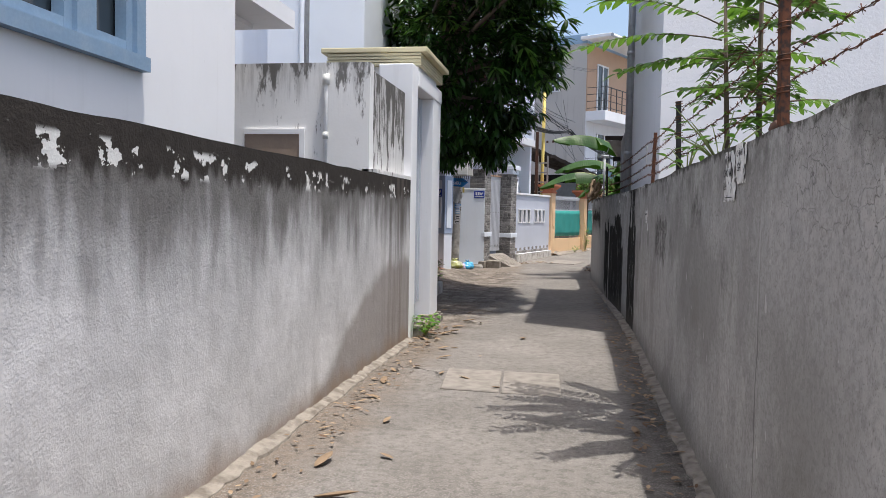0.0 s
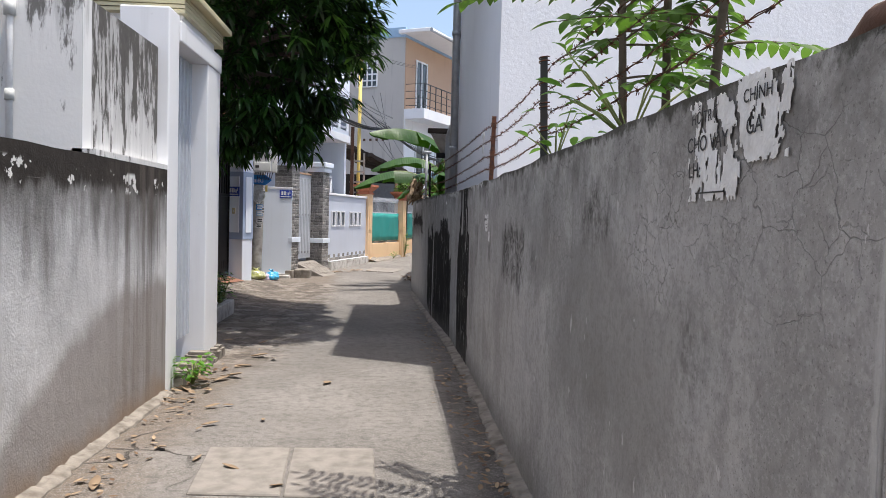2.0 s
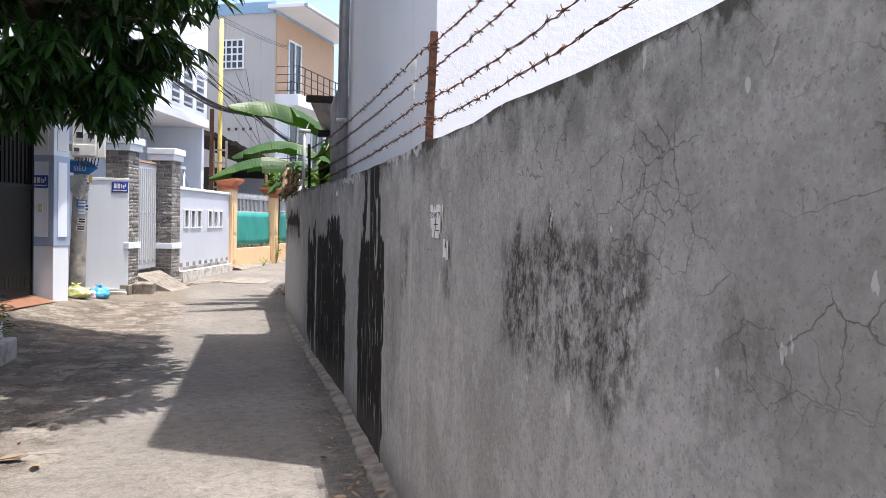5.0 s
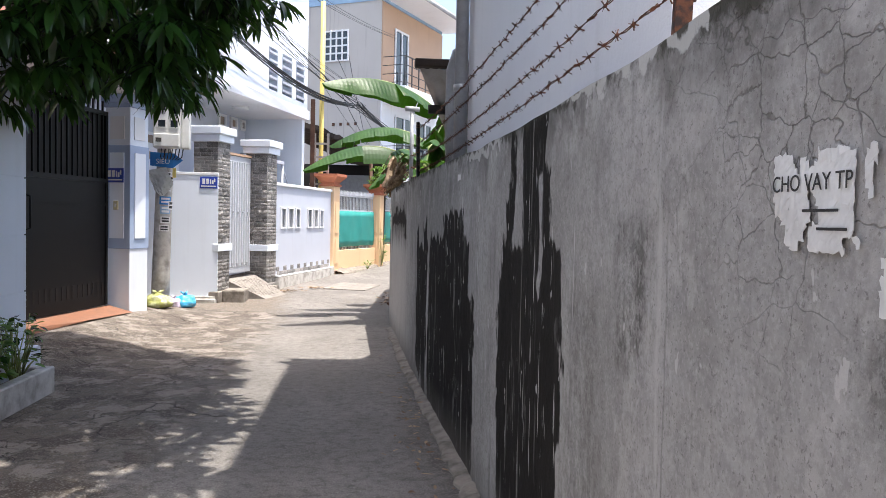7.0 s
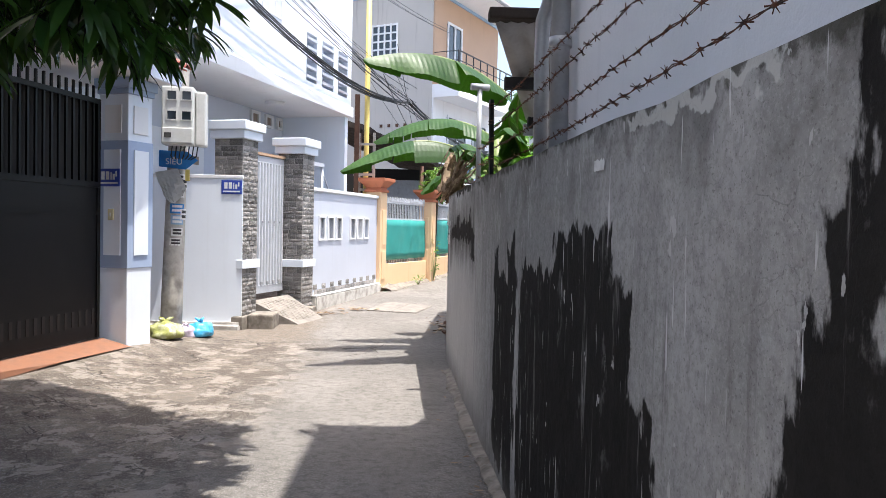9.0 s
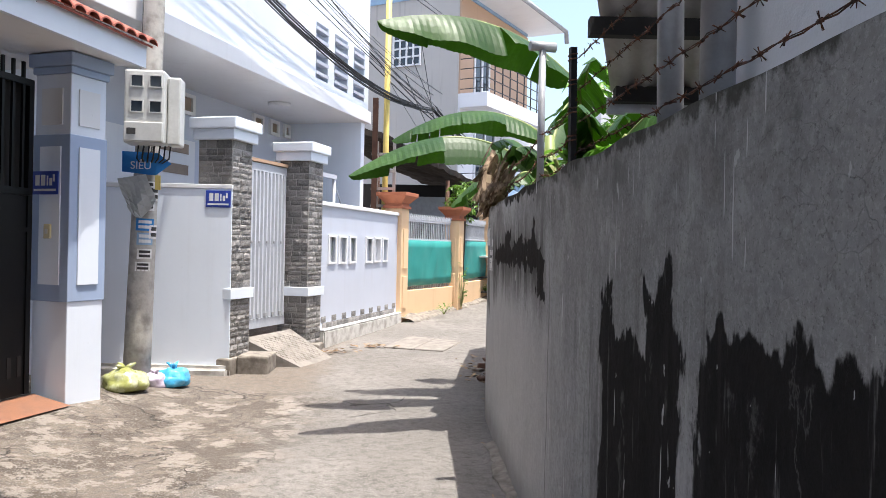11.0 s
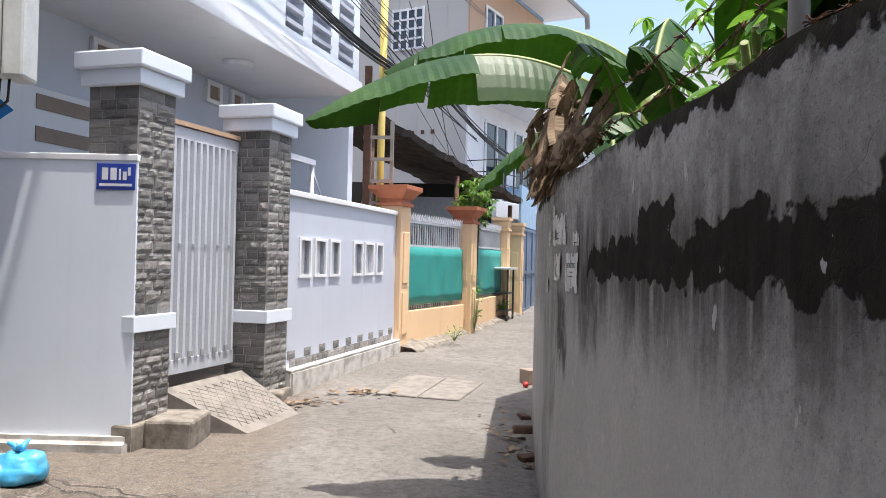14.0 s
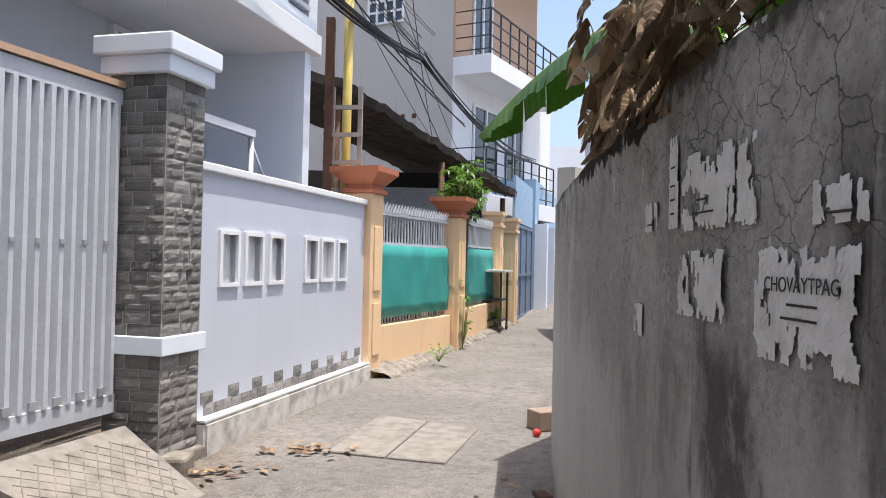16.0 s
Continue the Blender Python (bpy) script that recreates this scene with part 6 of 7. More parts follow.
def banana_plant():
    rng = random.Random(9)
    t = thing("banana_plant", "banana plant with long arching torn leaves over the wall", "banana plant")
    bm = bmesh.new()
    for x, y, z, r in ((1.02, 19.3, 2.6, 0.10), (1.25, 18.4, 2.3, 0.09), (0.95, 20.1, 2.1, 0.10), (1.5, 19.2, 2.5, 0.09), (1.1, 17.6, 2.0, 0.08)):
        tube(bm, [(x, y, 0), (x, y, 1.0), (x - 0.03, y, z * 0.75), (x - 0.05, y, z)], [r * 1.2, r, r * 0.8, r * 0.45], 12)
    part("stem", bm, M["stem"], t)
    spec = [((0.62, 19.0, 2.36), (-0.9, 18.74, 2.12), 0.28, 0.62, 2), ((0.95, 19.5, 2.62), (-0.57, 19.44, 2.54), 0.30, 0.60, 3), ((1.0, 18.3, 2.95), (-0.56, 17.56, 3.17), 0.26, 0.66, 2),
            ((1.1, 18.4, 2.4), (0.95, 16.9, 2.75), 0.3, 0.45, 5), ((1.2, 18.4, 2.3), (2.0, 17.0, 2.5), 0.35, 0.5, 6),
            ((1.0, 19.4, 2.5), (1.6, 20.9, 3.2), 0.3, 0.5, 7),
            ((0.75, 20.1, 2.42), (0.03, 20.25, 1.95), 0.12, 0.46, 9), ((0.95, 20.1, 2.1), (1.1, 21.4, 2.5), 0.3, 0.45, 5), ((1.5, 19.2, 2.5), (2.6, 18.7, 2.9), 0.3, 0.5, 6),
            ((0.9, 19.6, 2.25), (0.35, 18.1, 2.35), 0.18, 0.36, 6), ((1.1, 17.6, 2.0), (0.75, 16.4, 2.35), 0.22, 0.40, 5), ((1.1, 17.6, 2.0), (1.7, 16.3, 2.5), 0.25, 0.42, 6),
            ((0.98, 17.55, 1.95), (0.82, 16.75, 2.55), 0.14, 0.44, 4), ((1.0, 17.5, 1.95), (1.25, 16.75, 2.12), 0.16, 0.46, 4), ((1.1, 17.2, 1.8), (1.5, 16.6, 2.05), 0.18, 0.42, 3),
            ((0.9, 18.5, 2.05), (0.52, 17.9, 2.28), 0.16, 0.34, 8), ((0.85, 19.0, 2.1), (0.5, 18.45, 2.02), 0.14, 0.34, 9)]
    for k in range(9):
        rib = bmesh.new()
        a = Vector((0.98 + 0.05 * (k % 3), 17.75 + 0.1 * (k % 4), 1.5))
        b = Vector((0.66 + 0.09 * k, 17.2 + 0.14 * (k % 5), 2.05 + 0.10 * (k % 4)))
        tube(rib, [a, a.lerp(b, 0.4) + Vector((0, 0, 0.12)), b], [0.035, 0.026, 0.014], 8)
        part("leaf_stalk", rib, M["stem"], t)
    for k, (a, b, arch, w, tears) in enumerate(spec):
        pts, faces, line = blade(a, b, arch, w, tears, rng)
        lf = raw("leaf", pts, faces, M["banana"], t, False)
        lf.modifiers.new("thick", "SOLIDIFY").thickness = 0.003
        rib = bmesh.new()
        tube(rib, line[::3], [0.018 - 0.014 * i / 20 for i in range(21)], 6)
        part("midrib", rib, M["stem"], lf)
    # withered leaves flopped over the wall's top
    for k in range(85):
        u = rng.random()
        y = 18.3 + 1.55 * u
        a = Vector((rng.uniform(0.36, 0.62), y, rng.uniform(2.0, 2.42)))
        b = a + Vector((rng.uniform(-0.20, -0.02), rng.uniform(-0.26, 0.16), -rng.uniform(0.14, 0.55)))
        low = 1.9 if u < 0.35 else 1.8
        b.x, b.z = min(b.x, 0.36), max(b.z, low)
        pts, faces, line = blade(a, b, rng.uniform(-0.02, 0.10), rng.uniform(0.03, 0.15), 7, rng, rng.uniform(0.4, 2.4))
        pts = [(p[0] + 0.03 * noise.noise((p[0] * 9, p[1] * 9, k)), p[1] + 0.03 * noise.noise((p[1] * 8, p[2] * 11, k + 5)), p[2] + 0.025 * noise.noise((p[0] * 10, p[1] * 10, k + 9))) for p in pts]
        lf = raw("dead_leaf", pts, faces, M["deadleaf"], t, False)


banana_plant()


def yard_bush(name, core, rad, count, size, material, seed, label):
    rng = random.Random(seed)
    t = thing(name, label, "bush")
    bm, leaves = bmesh.new(), []
    core, rad = Vector(core), Vector(rad)
    for k in range(count):
        v = Vector((rng.gauss(0, 1), rng.gauss(0, 1), rng.gauss(0, 1))).normalized() * rng.uniform(0.35, 1.05)
        v *= 1 + 0.4 * noise.noise(v * 2 + core)
        p = core + Vector((v.x * rad.x, v.y * rad.y, v.z * rad.z))
        if k % 8 == 0:
            tube(bm, [(core.x, core.y, 0), core.lerp(p, 0.3) - Vector((0, 0, rad.z * 0.4)), p], [0.03, 0.018, 0.005], 5)
        for j in range(7):
            a = j * 0.9 + rng.random()
            f = leaf_shape(size * rng.uniform(0.7, 1.2), size * 0.3, size * 0.3)
            leaves.append((aim(p, (math.cos(a), math.sin(a), rng.uniform(-0.7, 0.3)), rng.uniform(-0.4, 0.4)), *f))
    part("branch", bm, M["bark"], t)
    scatter(leaves, "foliage", M[material], t)


yard_bush("garden_bush", (2.2, 18.6, 2.2), (0.9, 1.5, 0.7), 170, 0.15, "youngleaf", 31, "bright leafy bush in the walled garden")
yard_bush("garden_bush", (2.6, 21.5, 3.1), (1.2, 1.3, 1.1), 170, 0.2, "youngleaf", 32, "tall yellow-green bush in the walled garden")
yard_bush("garden_bush", (1.45, 16.9, 1.9), (0.6, 0.7, 0.32), 120, 0.12, "youngleaf", 33, "bright leafy bush in the walled garden")
yard_bush("garden_bush", (1.05, 17.3, 2.05), (0.35, 0.7, 0.3), 80, 0.15, "youngleaf", 36, "low bright bush behind the grey wall")
yard_bush("garden_bush", (1.75, 18.9, 3.0), (0.5, 0.6, 0.5), 60, 0.16, "youngleaf", 37, "upper yellow-green boughs in the garden")
yard_bush("potted_shrub", (0.35, 29.0, 2.55), (0.4, 0.7, 0.5), 110, 0.13, "frond", 34, "green shrub hanging over the ochre fence")


# ---- barbed wire on the east wall ----
def wire_posts():
    spots = [(0.88, 3.40, 1.83, 2.75, 0.018, "rust"), (0.85, 6.42, 1.80, 2.42, 0.020, "darksteel"), (0.83, 9.42, 1.83, 2.48, 0.020, "rust"), (0.61, 15.55, 1.83, 2.45, 0.015, "blacksteel")]
    for x, y, z0, z1, r, m in spots:
        p = thing("fence_post", {"rust": "rusty angle-iron fence post on the wall", "darksteel": "dark iron fence post on the wall", "blacksteel": "black painted fence post on the wall"}[m], "post", pose(x, y, 0, random.uniform(-2, 2), random.uniform(-2, 2), random.uniform(-20, 20)), "wall fence posts")
        bm = bmesh.new()
        box(bm, -r, -r, z0 - 0.1, r, -r * 0.6, z1)
        box(bm, -r, -r * 0.6, z0 - 0.1, -r * 0.6, r, z1)
        part("angle", bm, M[m], p)
        for z in (2.0, 2.13, 2.26, 2.38):
            bm = bmesh.new()
            pts = [(1.5 * r * math.cos(a * 0.9), 1.5 * r * math.sin(a * 0.9), z + 0.003 * a) for a in range(15)]
            tube(bm, pts, 0.0035, 4)
            part("tie", bm, M["rust"], p)
    g = thing("vent_pipe", "galvanised pipe with a T-piece on the wall", "pipe")
    bm = bmesh.new()
    rod(bm, (0.55, 16.52, 1.75), (0.55, 16.52, 2.72), 0.022, sides=14)
    part("riser", bm, M["galv"], g)
    bm = bmesh.new()
    rod(bm, (0.47, 16.50, 2.73), (0.63, 16.54, 2.73), 0.03, sides=14)
    part("tee", bm, M["galv"], g)


wire_posts()


def tied_rag():
    """Strip of white cloth caught on the wire by the rusty post."""
    verts, faces = [], []
    for i in range(5):
        for j in range(9):
            u, v = i / 4 - 0.5, j / 8
            w = 0.075 * (1 - 0.5 * v)
            verts.append((0.80 + 0.018 * noise.noise((i * 0.9, j * 0.7, 2)), 9.45 + w * u + 0.03 * v, 2.34 - 0.20 * v + 0.015 * noise.noise((i, j, 5))))
    for i in range(4):
        for j in range(8):
            q = i * 9 + j
            faces.append((q, q + 9, q + 10, q + 1))
    o = raw("rag", verts, faces, M["paper"], None, True)
    o.modifiers.new("thick", "SOLIDIFY").thickness = 0.004
    tagged(o, "torn white cloth tied to the rusty fence post", "rag")


tied_rag()


def barbed_strand(points, sag, seed):
    rng = random.Random(seed)
    w = thing("barbed_wire", "rusty twisted barbed wire strand along the wall", "wire", group="barbed wire strands")
    line = []
    for (a, b) in zip(points, points[1:]):
        a, b = Vector(a), Vector(b)
        n = max(6, int((b - a).length / 0.06))
        for k in range(n):
            u = k / n
            line.append(a.lerp(b, u) - Vector((0, 0, sag * 4 * u * (1 - u))) + Vector((rng.uniform(-1, 1), rng.uniform(-1, 1), rng.uniform(-1, 1))) * 0.004)
    line.append(Vector(points[-1]))
    bm = bmesh.new()
    for s in (0, math.pi):
        tube(bm, [p + Vector((math.cos(k * 1.3 + s), 0, math.sin(k * 1.3 + s))) * 0.0026 for k, p in enumerate(line)], 0.0021, 4)
    strand = part("strand", bm, M["rust"], w)
    bm = bmesh.new()
    for k in range(1, len(line) - 1, 2):
        p = line[k]
        for s in range(3):
            v = Vector((rng.uniform(-1, 1), rng.uniform(-0.5, 0.5), rng.uniform(-1, 1))).normalized() * 0.019
            rod(bm, p - v, p + v, 0.0021, 0.0009, 4)
        rod(bm, p - Vector((0, 0.008, 0)), p + Vector((0, 0.008, 0)), 0.0055, sides=5)
    tagged(part("barb_rest", bm, M["rust"], strand), kind="stuff")


for k, z in enumerate((1.98, 2.10, 2.23, 2.36)):
    barbed_strand([(0.93, -1.0, z + 0.12), (0.87, 3.40, z + 0.10), (0.83, 6.42, z + 0.02), (0.81, 9.42, z), (0.585, 15.42, z - 0.03 + 0.02 * k)], 0.035 + 0.02 * (k % 2), 60 + k)
for k, z in enumerate((1.95, 2.06, 2.2)):
    barbed_strand([(0.585, 15.42, z), (0.55, 16.52, z), (0.52, 18.2, z - 0.02), (0.55, 19.6, z - 0.04)], 0.04, 70 + k)

# rotten wood stump on the wall
bm = bmesh.new()
tube(bm, [(0.84, 3.42, 1.87), (0.84, 3.47, 1.885), (0.845, 3.56, 1.89), (0.86, 3.66, 1.87)], [0.02, 0.036, 0.034, 0.015], 9)
for v in bm.verts:
    v.co += Vector((noise.noise(v.co * 23), noise.noise(v.co * 23 + Vector((5, 0, 0))), noise.noise(v.co * 23 + Vector((0, 5, 0))))) * 0.014
solid("driftwood", bm, M["oldwood"], "dark rotten wood lump on top of the wall", "wood")


# ---- alley floor pieces ----
def slab_pair(corners, label):
    a, b, c, d = [Vector((*p, 0)) for p in corners]
    s = thing("drain_cover", label, "drain cover")
    for u0, u1 in ((0.0, 0.492), (0.508, 1.0)):
        bm = bmesh.new()
        q = [a.lerp(b, u0), a.lerp(b, u1), d.lerp(c, u1), d.lerp(c, u0)]
        lo = [bm.verts.new((p.x, p.y, rise(p.y) - 0.05)) for p in q]
        hi = [bm.verts.new((p.x, p.y, rise(p.y) + 0.014)) for p in q]
        for j in range(4):
            bm.faces.new((lo[j], lo[(j + 1) % 4], hi[(j + 1) % 4], hi[j]))
        bm.faces.new(hi)
        bmesh.ops.bevel(bm, geom=[e for e in bm.edges], offset=0.008, segments=1, affect="EDGES")
        part("slab", bm, M["slab"], s)


slab_pair(((-1.10, 6.36), (-0.08, 6.30), (-0.12, 7.18), (-1.17, 7.19)), "pair of pale concrete drain slabs in the alley floor")
slab_pair(((-0.86, 22.75), (-0.02, 22.5), (0.27, 23.5), (-0.56, 23.95)), "pair of pale concrete drain slabs near the ramp")


def kerb_strip(name, line, width, height, label, seed, east):
    """A continuous crumbling strip at the foot of a wall."""
    bm = bmesh.new()
    rows, s = [], (-1 if east else 1)
    y = line[0][1]
    while y < line[-1][1]:
        for (xa, ya), (xb, yb) in zip(line, line[1:]):
            if ya <= y < yb:
                x = xa + (xb - xa) * (y - ya) / (yb - ya)
        e = width * (1 + 0.5 * noise.noise((y * 2.1, seed, 0)) + 0.35 * noise.noise((y * 9, seed, 2)))
        h = height * (1 + 0.5 * noise.noise((y * 1.7, seed, 4)) + 0.5 * noise.noise((y * 11, seed, 7)))
        rows.append([bm.verts.new((x + s * (q * e + 0.006 * noise.noise((y * 20, q, 3))), y, z)) for q, z in ((-0.1, h * 1.4), (0.3, h * 1.1), (0.62, h * (0.9 + 0.4 * noise.noise((y * 13, 1, seed)))), (0.9, h * 0.45), (1.05, -0.03))])
        for v in rows[-1]:
            v.co.z += rise(y)
        y += 0.045
    for r, t in zip(rows, rows[1:]):
        for j in range(4):
            bm.faces.new((r[j], t[j], t[j + 1], r[j + 1]))
    solid(name, bm, M["kerb"], label, "kerb", kind="structure")


kerb_strip("kerb_west", [(-1.90, -3.0), (-1.90, 8.7)], 0.085, 0.03, "crumbling concrete kerb along the white wall", 3, False)
kerb_strip("kerb_east", [(0.76, -3.0), (0.75, 9.0), (0.68, 12.0), (0.5, 14.9), (0.385, 17.7)], 0.085, 0.03, "crumbling concrete kerb along the grey wall", 4, True)


kerb_strip("kerb_far", [(-0.80, 25.8), (1.40, 32.5)], 0.26, 0.07, "broken weedy kerb along the ochre fence", 9, False)


def curled_leaf(x, y, size, spin, seed):
    rng = random.Random(seed)
    pts, faces = leaf_shape(size, size * 0.4, -0.15 * size, 0.35)
    o = raw("fallen_leaf", pts, faces, M["deadleaf"], None, True)
    o.matrix_basis = pose(x, y, rise(y) + 0.014, rng.uniform(-12, 12), rng.uniform(-4, 4), spin)
    o.modifiers.new("thick", "SOLIDIFY").thickness = 0.002
    tagged(o, "curled dry brown leaf on the alley floor", "leaf", "fallen leaves")


for k, (x, y, s) in enumerate(((-1.30, 3.75, 0.24), (-1.45, 4.2, 0.2), (-1.05, 4.45, 0.1), (0.5, 3.75, 0.2), (-1.5, 7.2, 0.12), (-1.35, 7.7, 0.13), (-1.6, 6.4, 0.16), (-1.5, 5.9, 0.14), (-0.57, 9.2, 0.16), (-1.55, 9.4, 0.2), (-1.6, 9.15, 0.18), (-1.7, 8.75, 0.16), (-1.4, 9.9, 0.15), (-1.25, 10.3, 0.14), (-1.5, 10.4, 0.18), (-1.2, 6.9, 0.1), (-0.9, 6.75, 0.12), (-0.6, 6.5, 0.1), (-1.65, 8.5, 0.14), (-1.45, 8.2, 0.12), (0.45, 5.3, 0.14), (0.55, 5.9, 0.12), (0.5, 6.2, 0.1), (0.52, 7.1, 0.1), (-1.55, 11.2, 0.14), (-1.62, 6.9, 0.1), (-1.25, 8.3, 0.08), (-0.95, 7.9, 0.08), (-2.0, 11.4, 0.12), (-1.3, 5.2, 0.1))):
    curled_leaf(x, y, s, (k * 77) % 360, 200 + k)


def litter_heap(at, count, spread, seed, label, size=0.14):
    rng = random.Random(seed)
    t = tagged(new("leaf_litter"), label, "litter", kind="stuff")
    leaves = []
    for k in range(count):
        f = leaf_shape(size * rng.uniform(0.5, 1.2), size * rng.uniform(0.25, 0.5), -0.12 * size, 0.3)
        a = rng.uniform(0, math.tau)
        p = Vector((at[0] + rng.gauss(0, spread[0]), at[1] + rng.gauss(0, spread[1]), 0))
        p.z = rise(p.y) + 0.01 + rng.random() * 0.018
        leaves.append((aim(p, (math.cos(a), math.sin(a), rng.uniform(-0.05, 0.07)), rng.uniform(-0.3, 0.3)), *f))
    scatter(leaves, "dry_leaves", M["deadleaf"], t)


litter_heap((-1.0, 22.75), 34, (0.17, 0.08), 1, "heap of dry brown leaves on the road", 0.1)
litter_heap((-1.5, 22.2), 22, (0.13, 0.10), 2, "heap of dry brown leaves by the plinth", 0.1)
litter_heap((-1.72, 9.2), 50, (0.1, 0.5), 3, "dry leaves blown against the gate", 0.1)
litter_heap((0.56, 6.0), 230, (0.09, 2.8), 4, "dry leaves and twigs along the grey wall", 0.07)
litter_heap((-1.66, 5.8), 130, (0.11, 2.0), 5, "dry leaves and twigs along the white wall", 0.06)
litter_heap((0.38, 21.0), 40, (0.1, 0.5), 6, "rubbish and dry leaves in the wall's shade", 0.1)
litter_heap((0.42, 12.0), 140, (0.08, 2.2), 7, "dry leaves and twigs along the grey wall", 0.05)


def bag(name, at, r, squash, material, label, seed):
    b = thing(name, label, "bag", pose(*at, 0, 0, seed * 40))
    bm = bmesh.new()
    bmesh.ops.create_icosphere(bm, subdivisions=4, radius=r)
    for v in bm.verts:
        q = v.co.copy()
        k = 0.24 * noise.noise(q * (4 / r * 0.35) + Vector((seed, 0, 0))) + 0.16 * abs(noise.noise(q * (11 / r * 0.35)))
        v.co = q * (1 + k)
        v.co.z *= squash
        if v.co.z < -r * squash * 0.55:
            v.co.z = -r * squash * 0.55
    for f in bm.faces:
        f.smooth = True
    part("body", bm, material, b)
    bm = bmesh.new()
    for s in (0, 1.9, 3.6):
        tube(bm, [(0, 0, r * squash * 0.85), (0.25 * r * math.cos(s), 0.25 * r * math.sin(s), r * squash * 1.2), (0.5 * r * math.cos(s), 0.5 * r * math.sin(s), r * squash * 1.35)], [r * 0.16, r * 0.12, r * 0.05], 6)
    part("knot", bm, material, b)


def film(name, a, b):
    return grainy(name, a, b, 0.25, 9, 30, 0.5, amount=0.8)


bag("rubbish_bag", (-2.98, 18.98, 0.18), 0.20, 0.62, film("yellow_film", (0.28, 0.29, 0.09), (0.56, 0.56, 0.42)), "yellow-green plastic rubbish bag by the pole", 1)
bag("rubbish_bag", (-2.72, 19.55, 0.12), 0.15, 0.8, film("blue_film", (0.06, 0.36, 0.62), (0.2, 0.55, 0.75)), "blue plastic rubbish bag by the pole", 2)
bag("rubbish_bag", (-2.86, 19.42, 0.10), 0.11, 0.9, film("pink_film", (0.5, 0.42, 0.52), (0.62, 0.6, 0.68)), "pale pink plastic rubbish bag by the pole", 3)


def trolley():
    t = thing("food_trolley", "small black wheeled trolley with a pale top", "trolley", pose(0.98, 30.9, rise(30.9) + 0.03, 0, 0, -16))
    part("top", one_box(-0.28, -0.4, 1.02, 0.28, 0.4, 1.06, 0.006), M["meter"], t)
    for x in (-0.2, 0.2):
        for y in (-0.3, 0.3):
            bm = bmesh.new()
            box(bm, x - 0.018, y - 0.018, 0.06, x + 0.018, y + 0.018, 1.02)
            part("leg", bm, M["darksteel"], t)
            bm = bmesh.new()
            rod(bm, (x - 0.015, y, 0.03), (x + 0.015, y, 0.03), 0.05, sides=12)
            part("wheel", bm, M["cable"], t)
    for z in (0.16, 0.52):
        part("shelf", one_box(-0.2, -0.32, z, 0.2, 0.32, z + 0.03), M["darksteel"], t)
    sprig("potted_herb", (0.98, 30.85, rise(30.9) + 0.22), 50, 0.1, "green herb on the trolley shelf", 88, spread=0.15, tall=0.22)


trolley()

for k, (x, y, s) in enumerate(((0.50, 21.3, 0.09), (0.42, 21.05, 0.06), (0.55, 21.8, 0.07), (0.36, 20.7, 0.05), (0.46, 20.45, 0.08))):
    bm = one_box(-s, -s * 0.6, 0, s, s * 0.6, s * 0.5, s * 0.12)
    for v in bm.verts:
        v.co += Vector((noise.noise(v.co * 30 + Vector((k, 0, 0))), noise.noise(v.co * 30 + Vector((0, k, 0))), noise.noise(v.co * 30))) * s * 0.25
    o = solid("rubble", bm, M["kerb"] if k % 2 else M["oldwood"], "broken lump of rubble in the wall's shade", "rubble", "rubble lumps")
    o.matrix_basis = pose(x, y, rise(y), 0, 0, k * 50)

# carton and scraps in the wall's shade
c = thing("carton", "crushed brown carton by the wall corner", "carton", pose(0.85, 23.6, rise(23.6), 0, 0, 25))
part("body", one_box(-0.14, -0.1, 0, 0.14, 0.1, 0.16, 0.01), M["brown"], c)
part("flap", one_box(0.141, -0.1, 0.1, 0.26, 0.1, 0.11), M["brown"], c)
bm = bmesh.new()
bmesh.ops.create_icosphere(bm, subdivisions=2, radius=0.035)
o = solid("red_fruit", bm, grainy("red_skin", (0.55, 0.04, 0.03), (0.4, 0.03, 0.02), 0.4, 9, 40, 0.0), "small red fruit on the ground", "fruit")
o.location = (0.72, 23.3, rise(23.3) + 0.035)


# ---- torn bills on the east wall ----
def east_x(y):
    for (xa, ya), (xb, yb) in zip(EAST, EAST[1:]):
        if ya <= y <= yb:
            return xa + (xb - xa) * (y - ya) / (yb - ya), math.degrees(math.atan2(xb - xa, yb - ya))
    return EAST[-1][0], 0.0


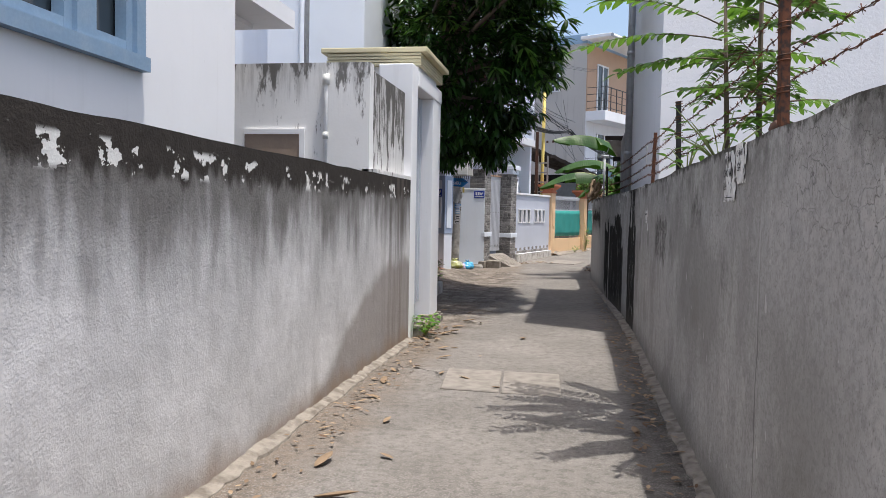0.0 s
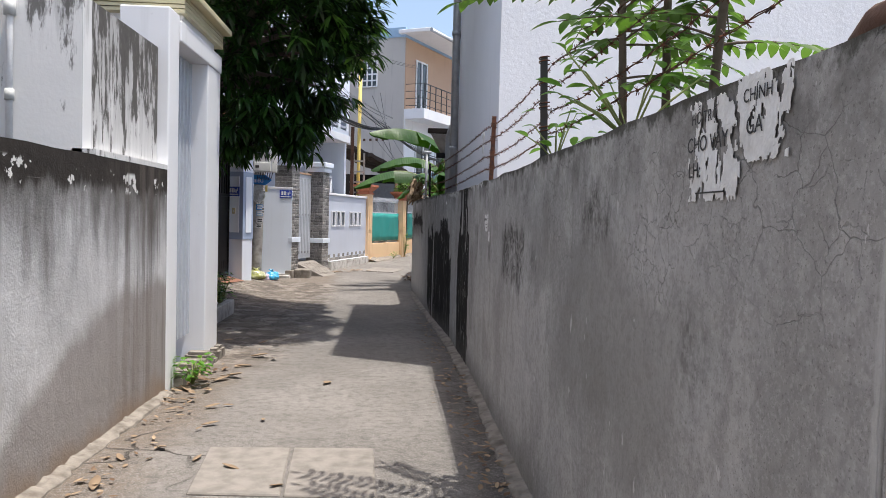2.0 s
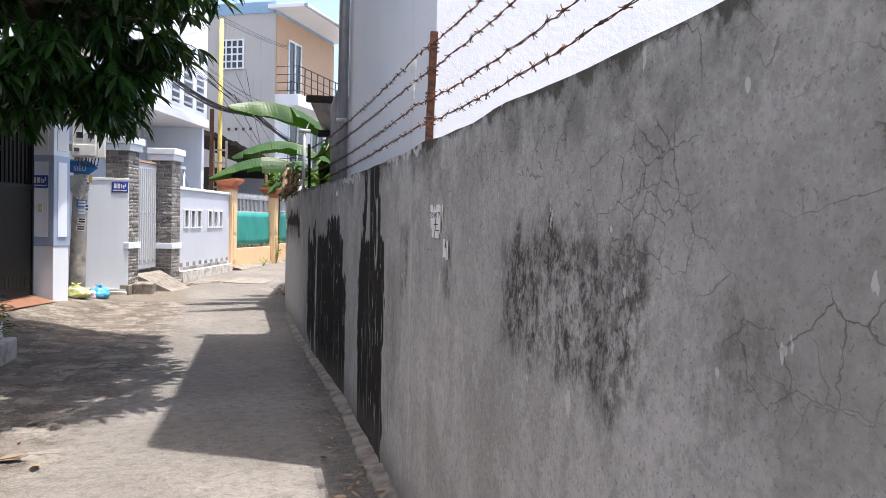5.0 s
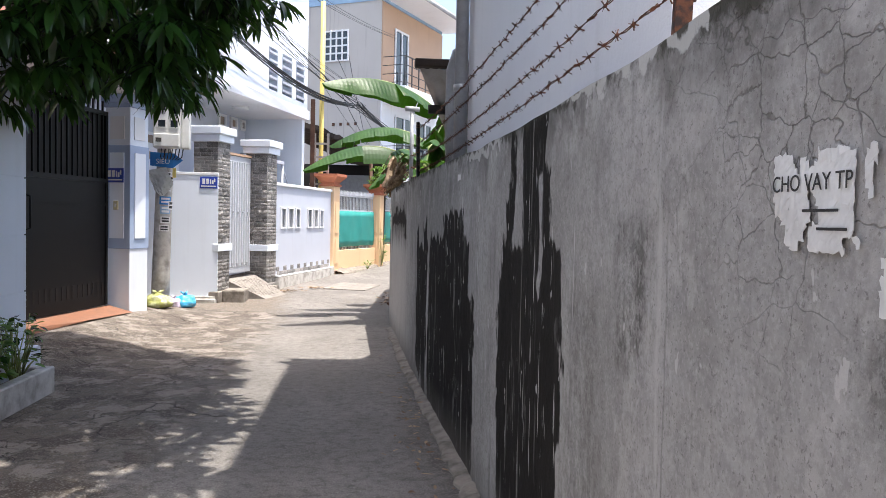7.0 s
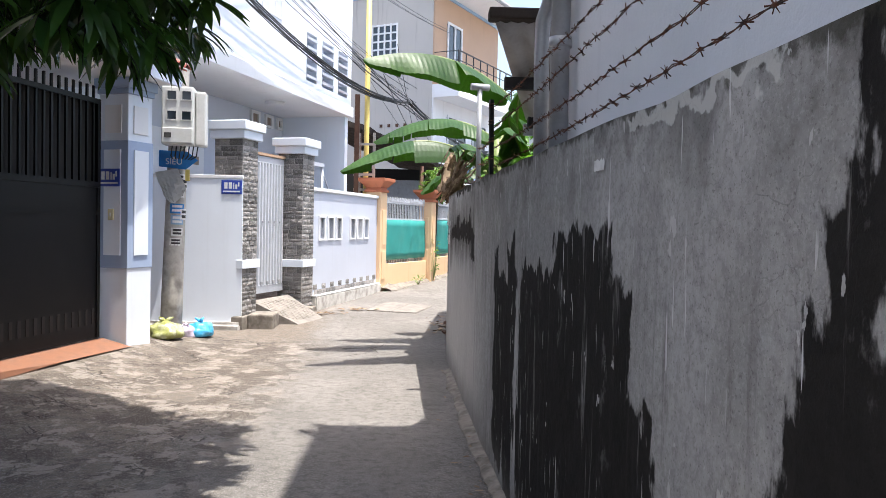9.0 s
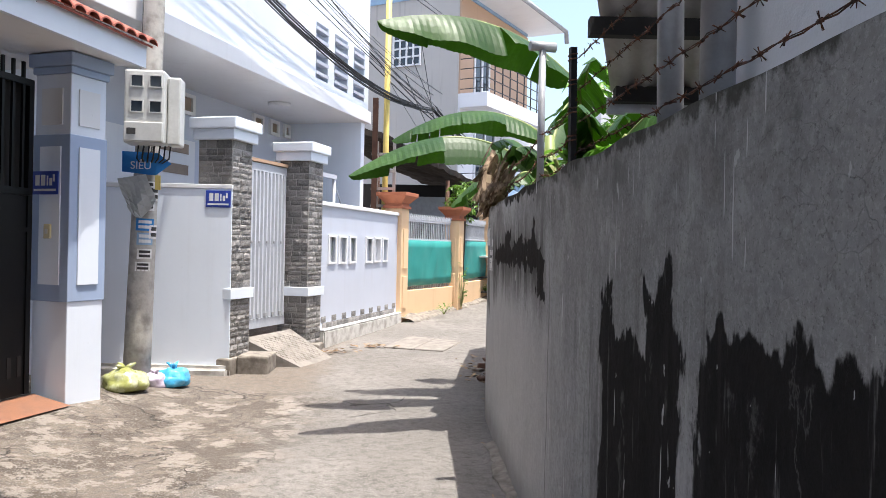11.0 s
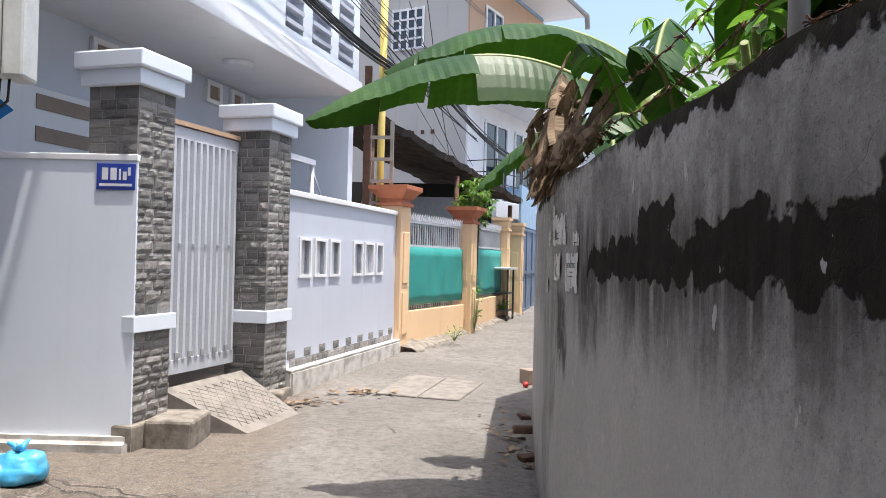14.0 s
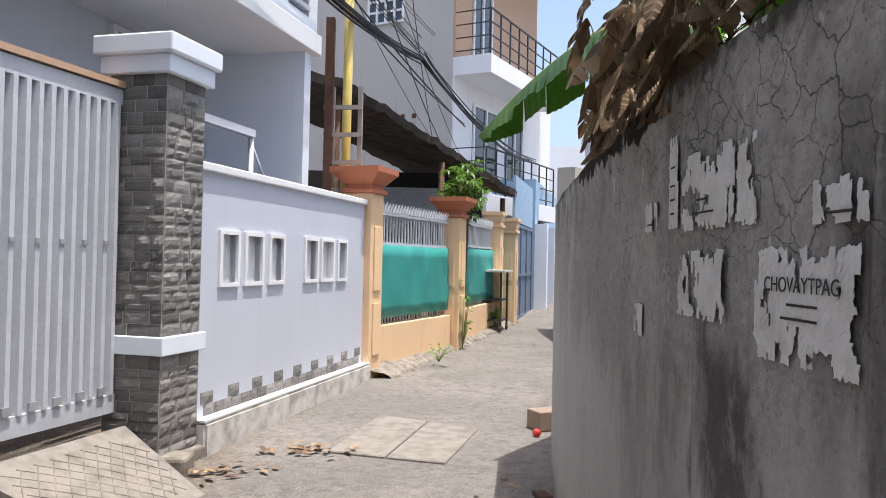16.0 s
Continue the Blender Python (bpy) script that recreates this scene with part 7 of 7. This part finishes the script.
def torn_bill(y, z, w, h, seed, rag, label, lines=(), keep=0.62):
    """A paste-up of which only torn shreds are left; lines: (text or '', height, size)."""
    x, a = east_x(y)
    m = Matrix.Translation((x - 0.005, y, z)) @ Matrix.Rotation(-radians(a), 4, "Z")
    b = thing("torn_bill", label, "poster", m)
    rng = random.Random(seed)
    nx, nz = max(4, int(w / 0.007)), max(4, int(h / 0.007))
    verts, faces, idx = [], [], {}
    for i in range(nx):
        for j in range(nz):
            u, v = (i + 0.5) / nx, (j + 0.5) / nz
            edge = min(u, 1 - u, v * 1.3, (1 - v) * 0.9)
            k = noise.noise((u * w * 17 + seed, v * h * 9, seed)) * 0.6 + noise.noise((u * w * 55, v * h * 26, seed + 3)) * 0.4
            if k * rag + keep + min(0.25, edge * 1.6) - 0.25 < 0.36:
                continue
            ids = []
            for p, q in ((i, j), (i + 1, j), (i + 1, j + 1), (i, j + 1)):
                if (p, q) not in idx:
                    idx[p, q] = len(verts)
                    yy = w / 2 - w * p / nx + 0.006 * noise.noise((p * 0.9, q * 0.9, seed))
                    verts.append((-0.0015 - 0.002 * abs(noise.noise((p * 0.5, q * 0.5, 1))), yy, h * q / nz + 0.008 * noise.noise((p * 0.9, q * 0.9, seed + 5))))
                ids.append(idx[p, q])
            faces.append(tuple(ids))
    if not faces:
        return
    sheet = raw("sheet", verts, faces, M["paper"], b)
    sheet.modifiers.new("thick", "SOLIDIFY").thickness = 0.001
    for text, up, size, off in lines:
        if text:
            f = bpy.data.curves.new("word", "FONT")
            f.body, f.size, f.extrude, f.align_x = text, size, 0.0003, "CENTER"
            f.materials.append(M["ink"])
            o = new("word", f)
            o.parent = b
            o.matrix_basis = pose(-0.0048, off, up, 90, 0, -90)
        else:
            part("print_bar", one_box(-0.0050, off - size, up, -0.0044, off + size * 0.7, up + 0.004), M["ink"], b)


torn_bill(4.04, 1.58, 0.30, 0.25, 3, 1.7, "torn white loan bill with black print", (("H\u1ed6 TR\u1ee2", 0.195, 0.042, 0.05), ("CHO VAY", 0.125, 0.055, 0.03), ("LH:", 0.06, 0.055, 0.10), ("", 0.018, 0.1, 0.02)), 0.53)
torn_bill(3.79, 1.66, 0.24, 0.19, 5, 1.5, "torn shreds of a white loan bill", (("CH\u00cdNH", 0.13, 0.042, 0.02), ("GA", 0.06, 0.055, 0.03)), 0.55)
torn_bill(8.56, 1.42, 0.24, 0.14, 7, 1.1, "torn white loan bill on the grey wall", (("CHO VAY TP", 0.085, 0.034, 0.02), ("", 0.055, 0.05, 0.0), ("", 0.03, 0.04, -0.03)), 0.64)
torn_bill(8.38, 1.34, 0.09, 0.08, 8, 1.4, "small torn paper shred on the grey wall", (), 0.55)
torn_bill(18.265, 1.31, 0.29, 0.17, 12, 1.35, "torn white loan bill with black print", (("CHOVAYTPAG", 0.105, 0.032, 0.0), ("", 0.085, 0.05, 0.0), ("", 0.065, 0.06, 0.01)), 0.6)
torn_bill(18.58, 1.52, 0.34, 0.15, 13, 1.4, "torn shreds of white paper on the grey wall", (("", 0.03, 0.06, 0.06), ("", 0.055, 0.03, 0.06)), 0.53)
torn_bill(18.85, 1.53, 0.07, 0.2, 14, 0.9, "narrow torn paper strip on the grey wall", (("", 0.03, 0.02, 0.0), ("", 0.06, 0.02, 0.0), ("", 0.09, 0.02, 0.0), ("", 0.13, 0.02, 0.0)), 0.62)
torn_bill(18.67, 1.35, 0.3, 0.13, 15, 1.6, "torn shreds of white paper on the grey wall", (), 0.5)
torn_bill(18.17, 1.51, 0.13, 0.06, 16, 1.2, "torn shreds of white paper on the grey wall", (("", 0.012, 0.04, 0.0),), 0.56)
torn_bill(19.17, 1.27, 0.09, 0.08, 17, 1.2, "torn shreds of white paper on the grey wall", (), 0.55)
torn_bill(19.05, 1.53, 0.12, 0.07, 19, 1.2, "torn shreds of white paper on the grey wall", (("", 0.015, 0.035, 0.0),), 0.56)
torn_bill(12.28, 1.70, 0.11, 0.035, 18, 0.3, "small paper label on the grey wall", (), 0.9)
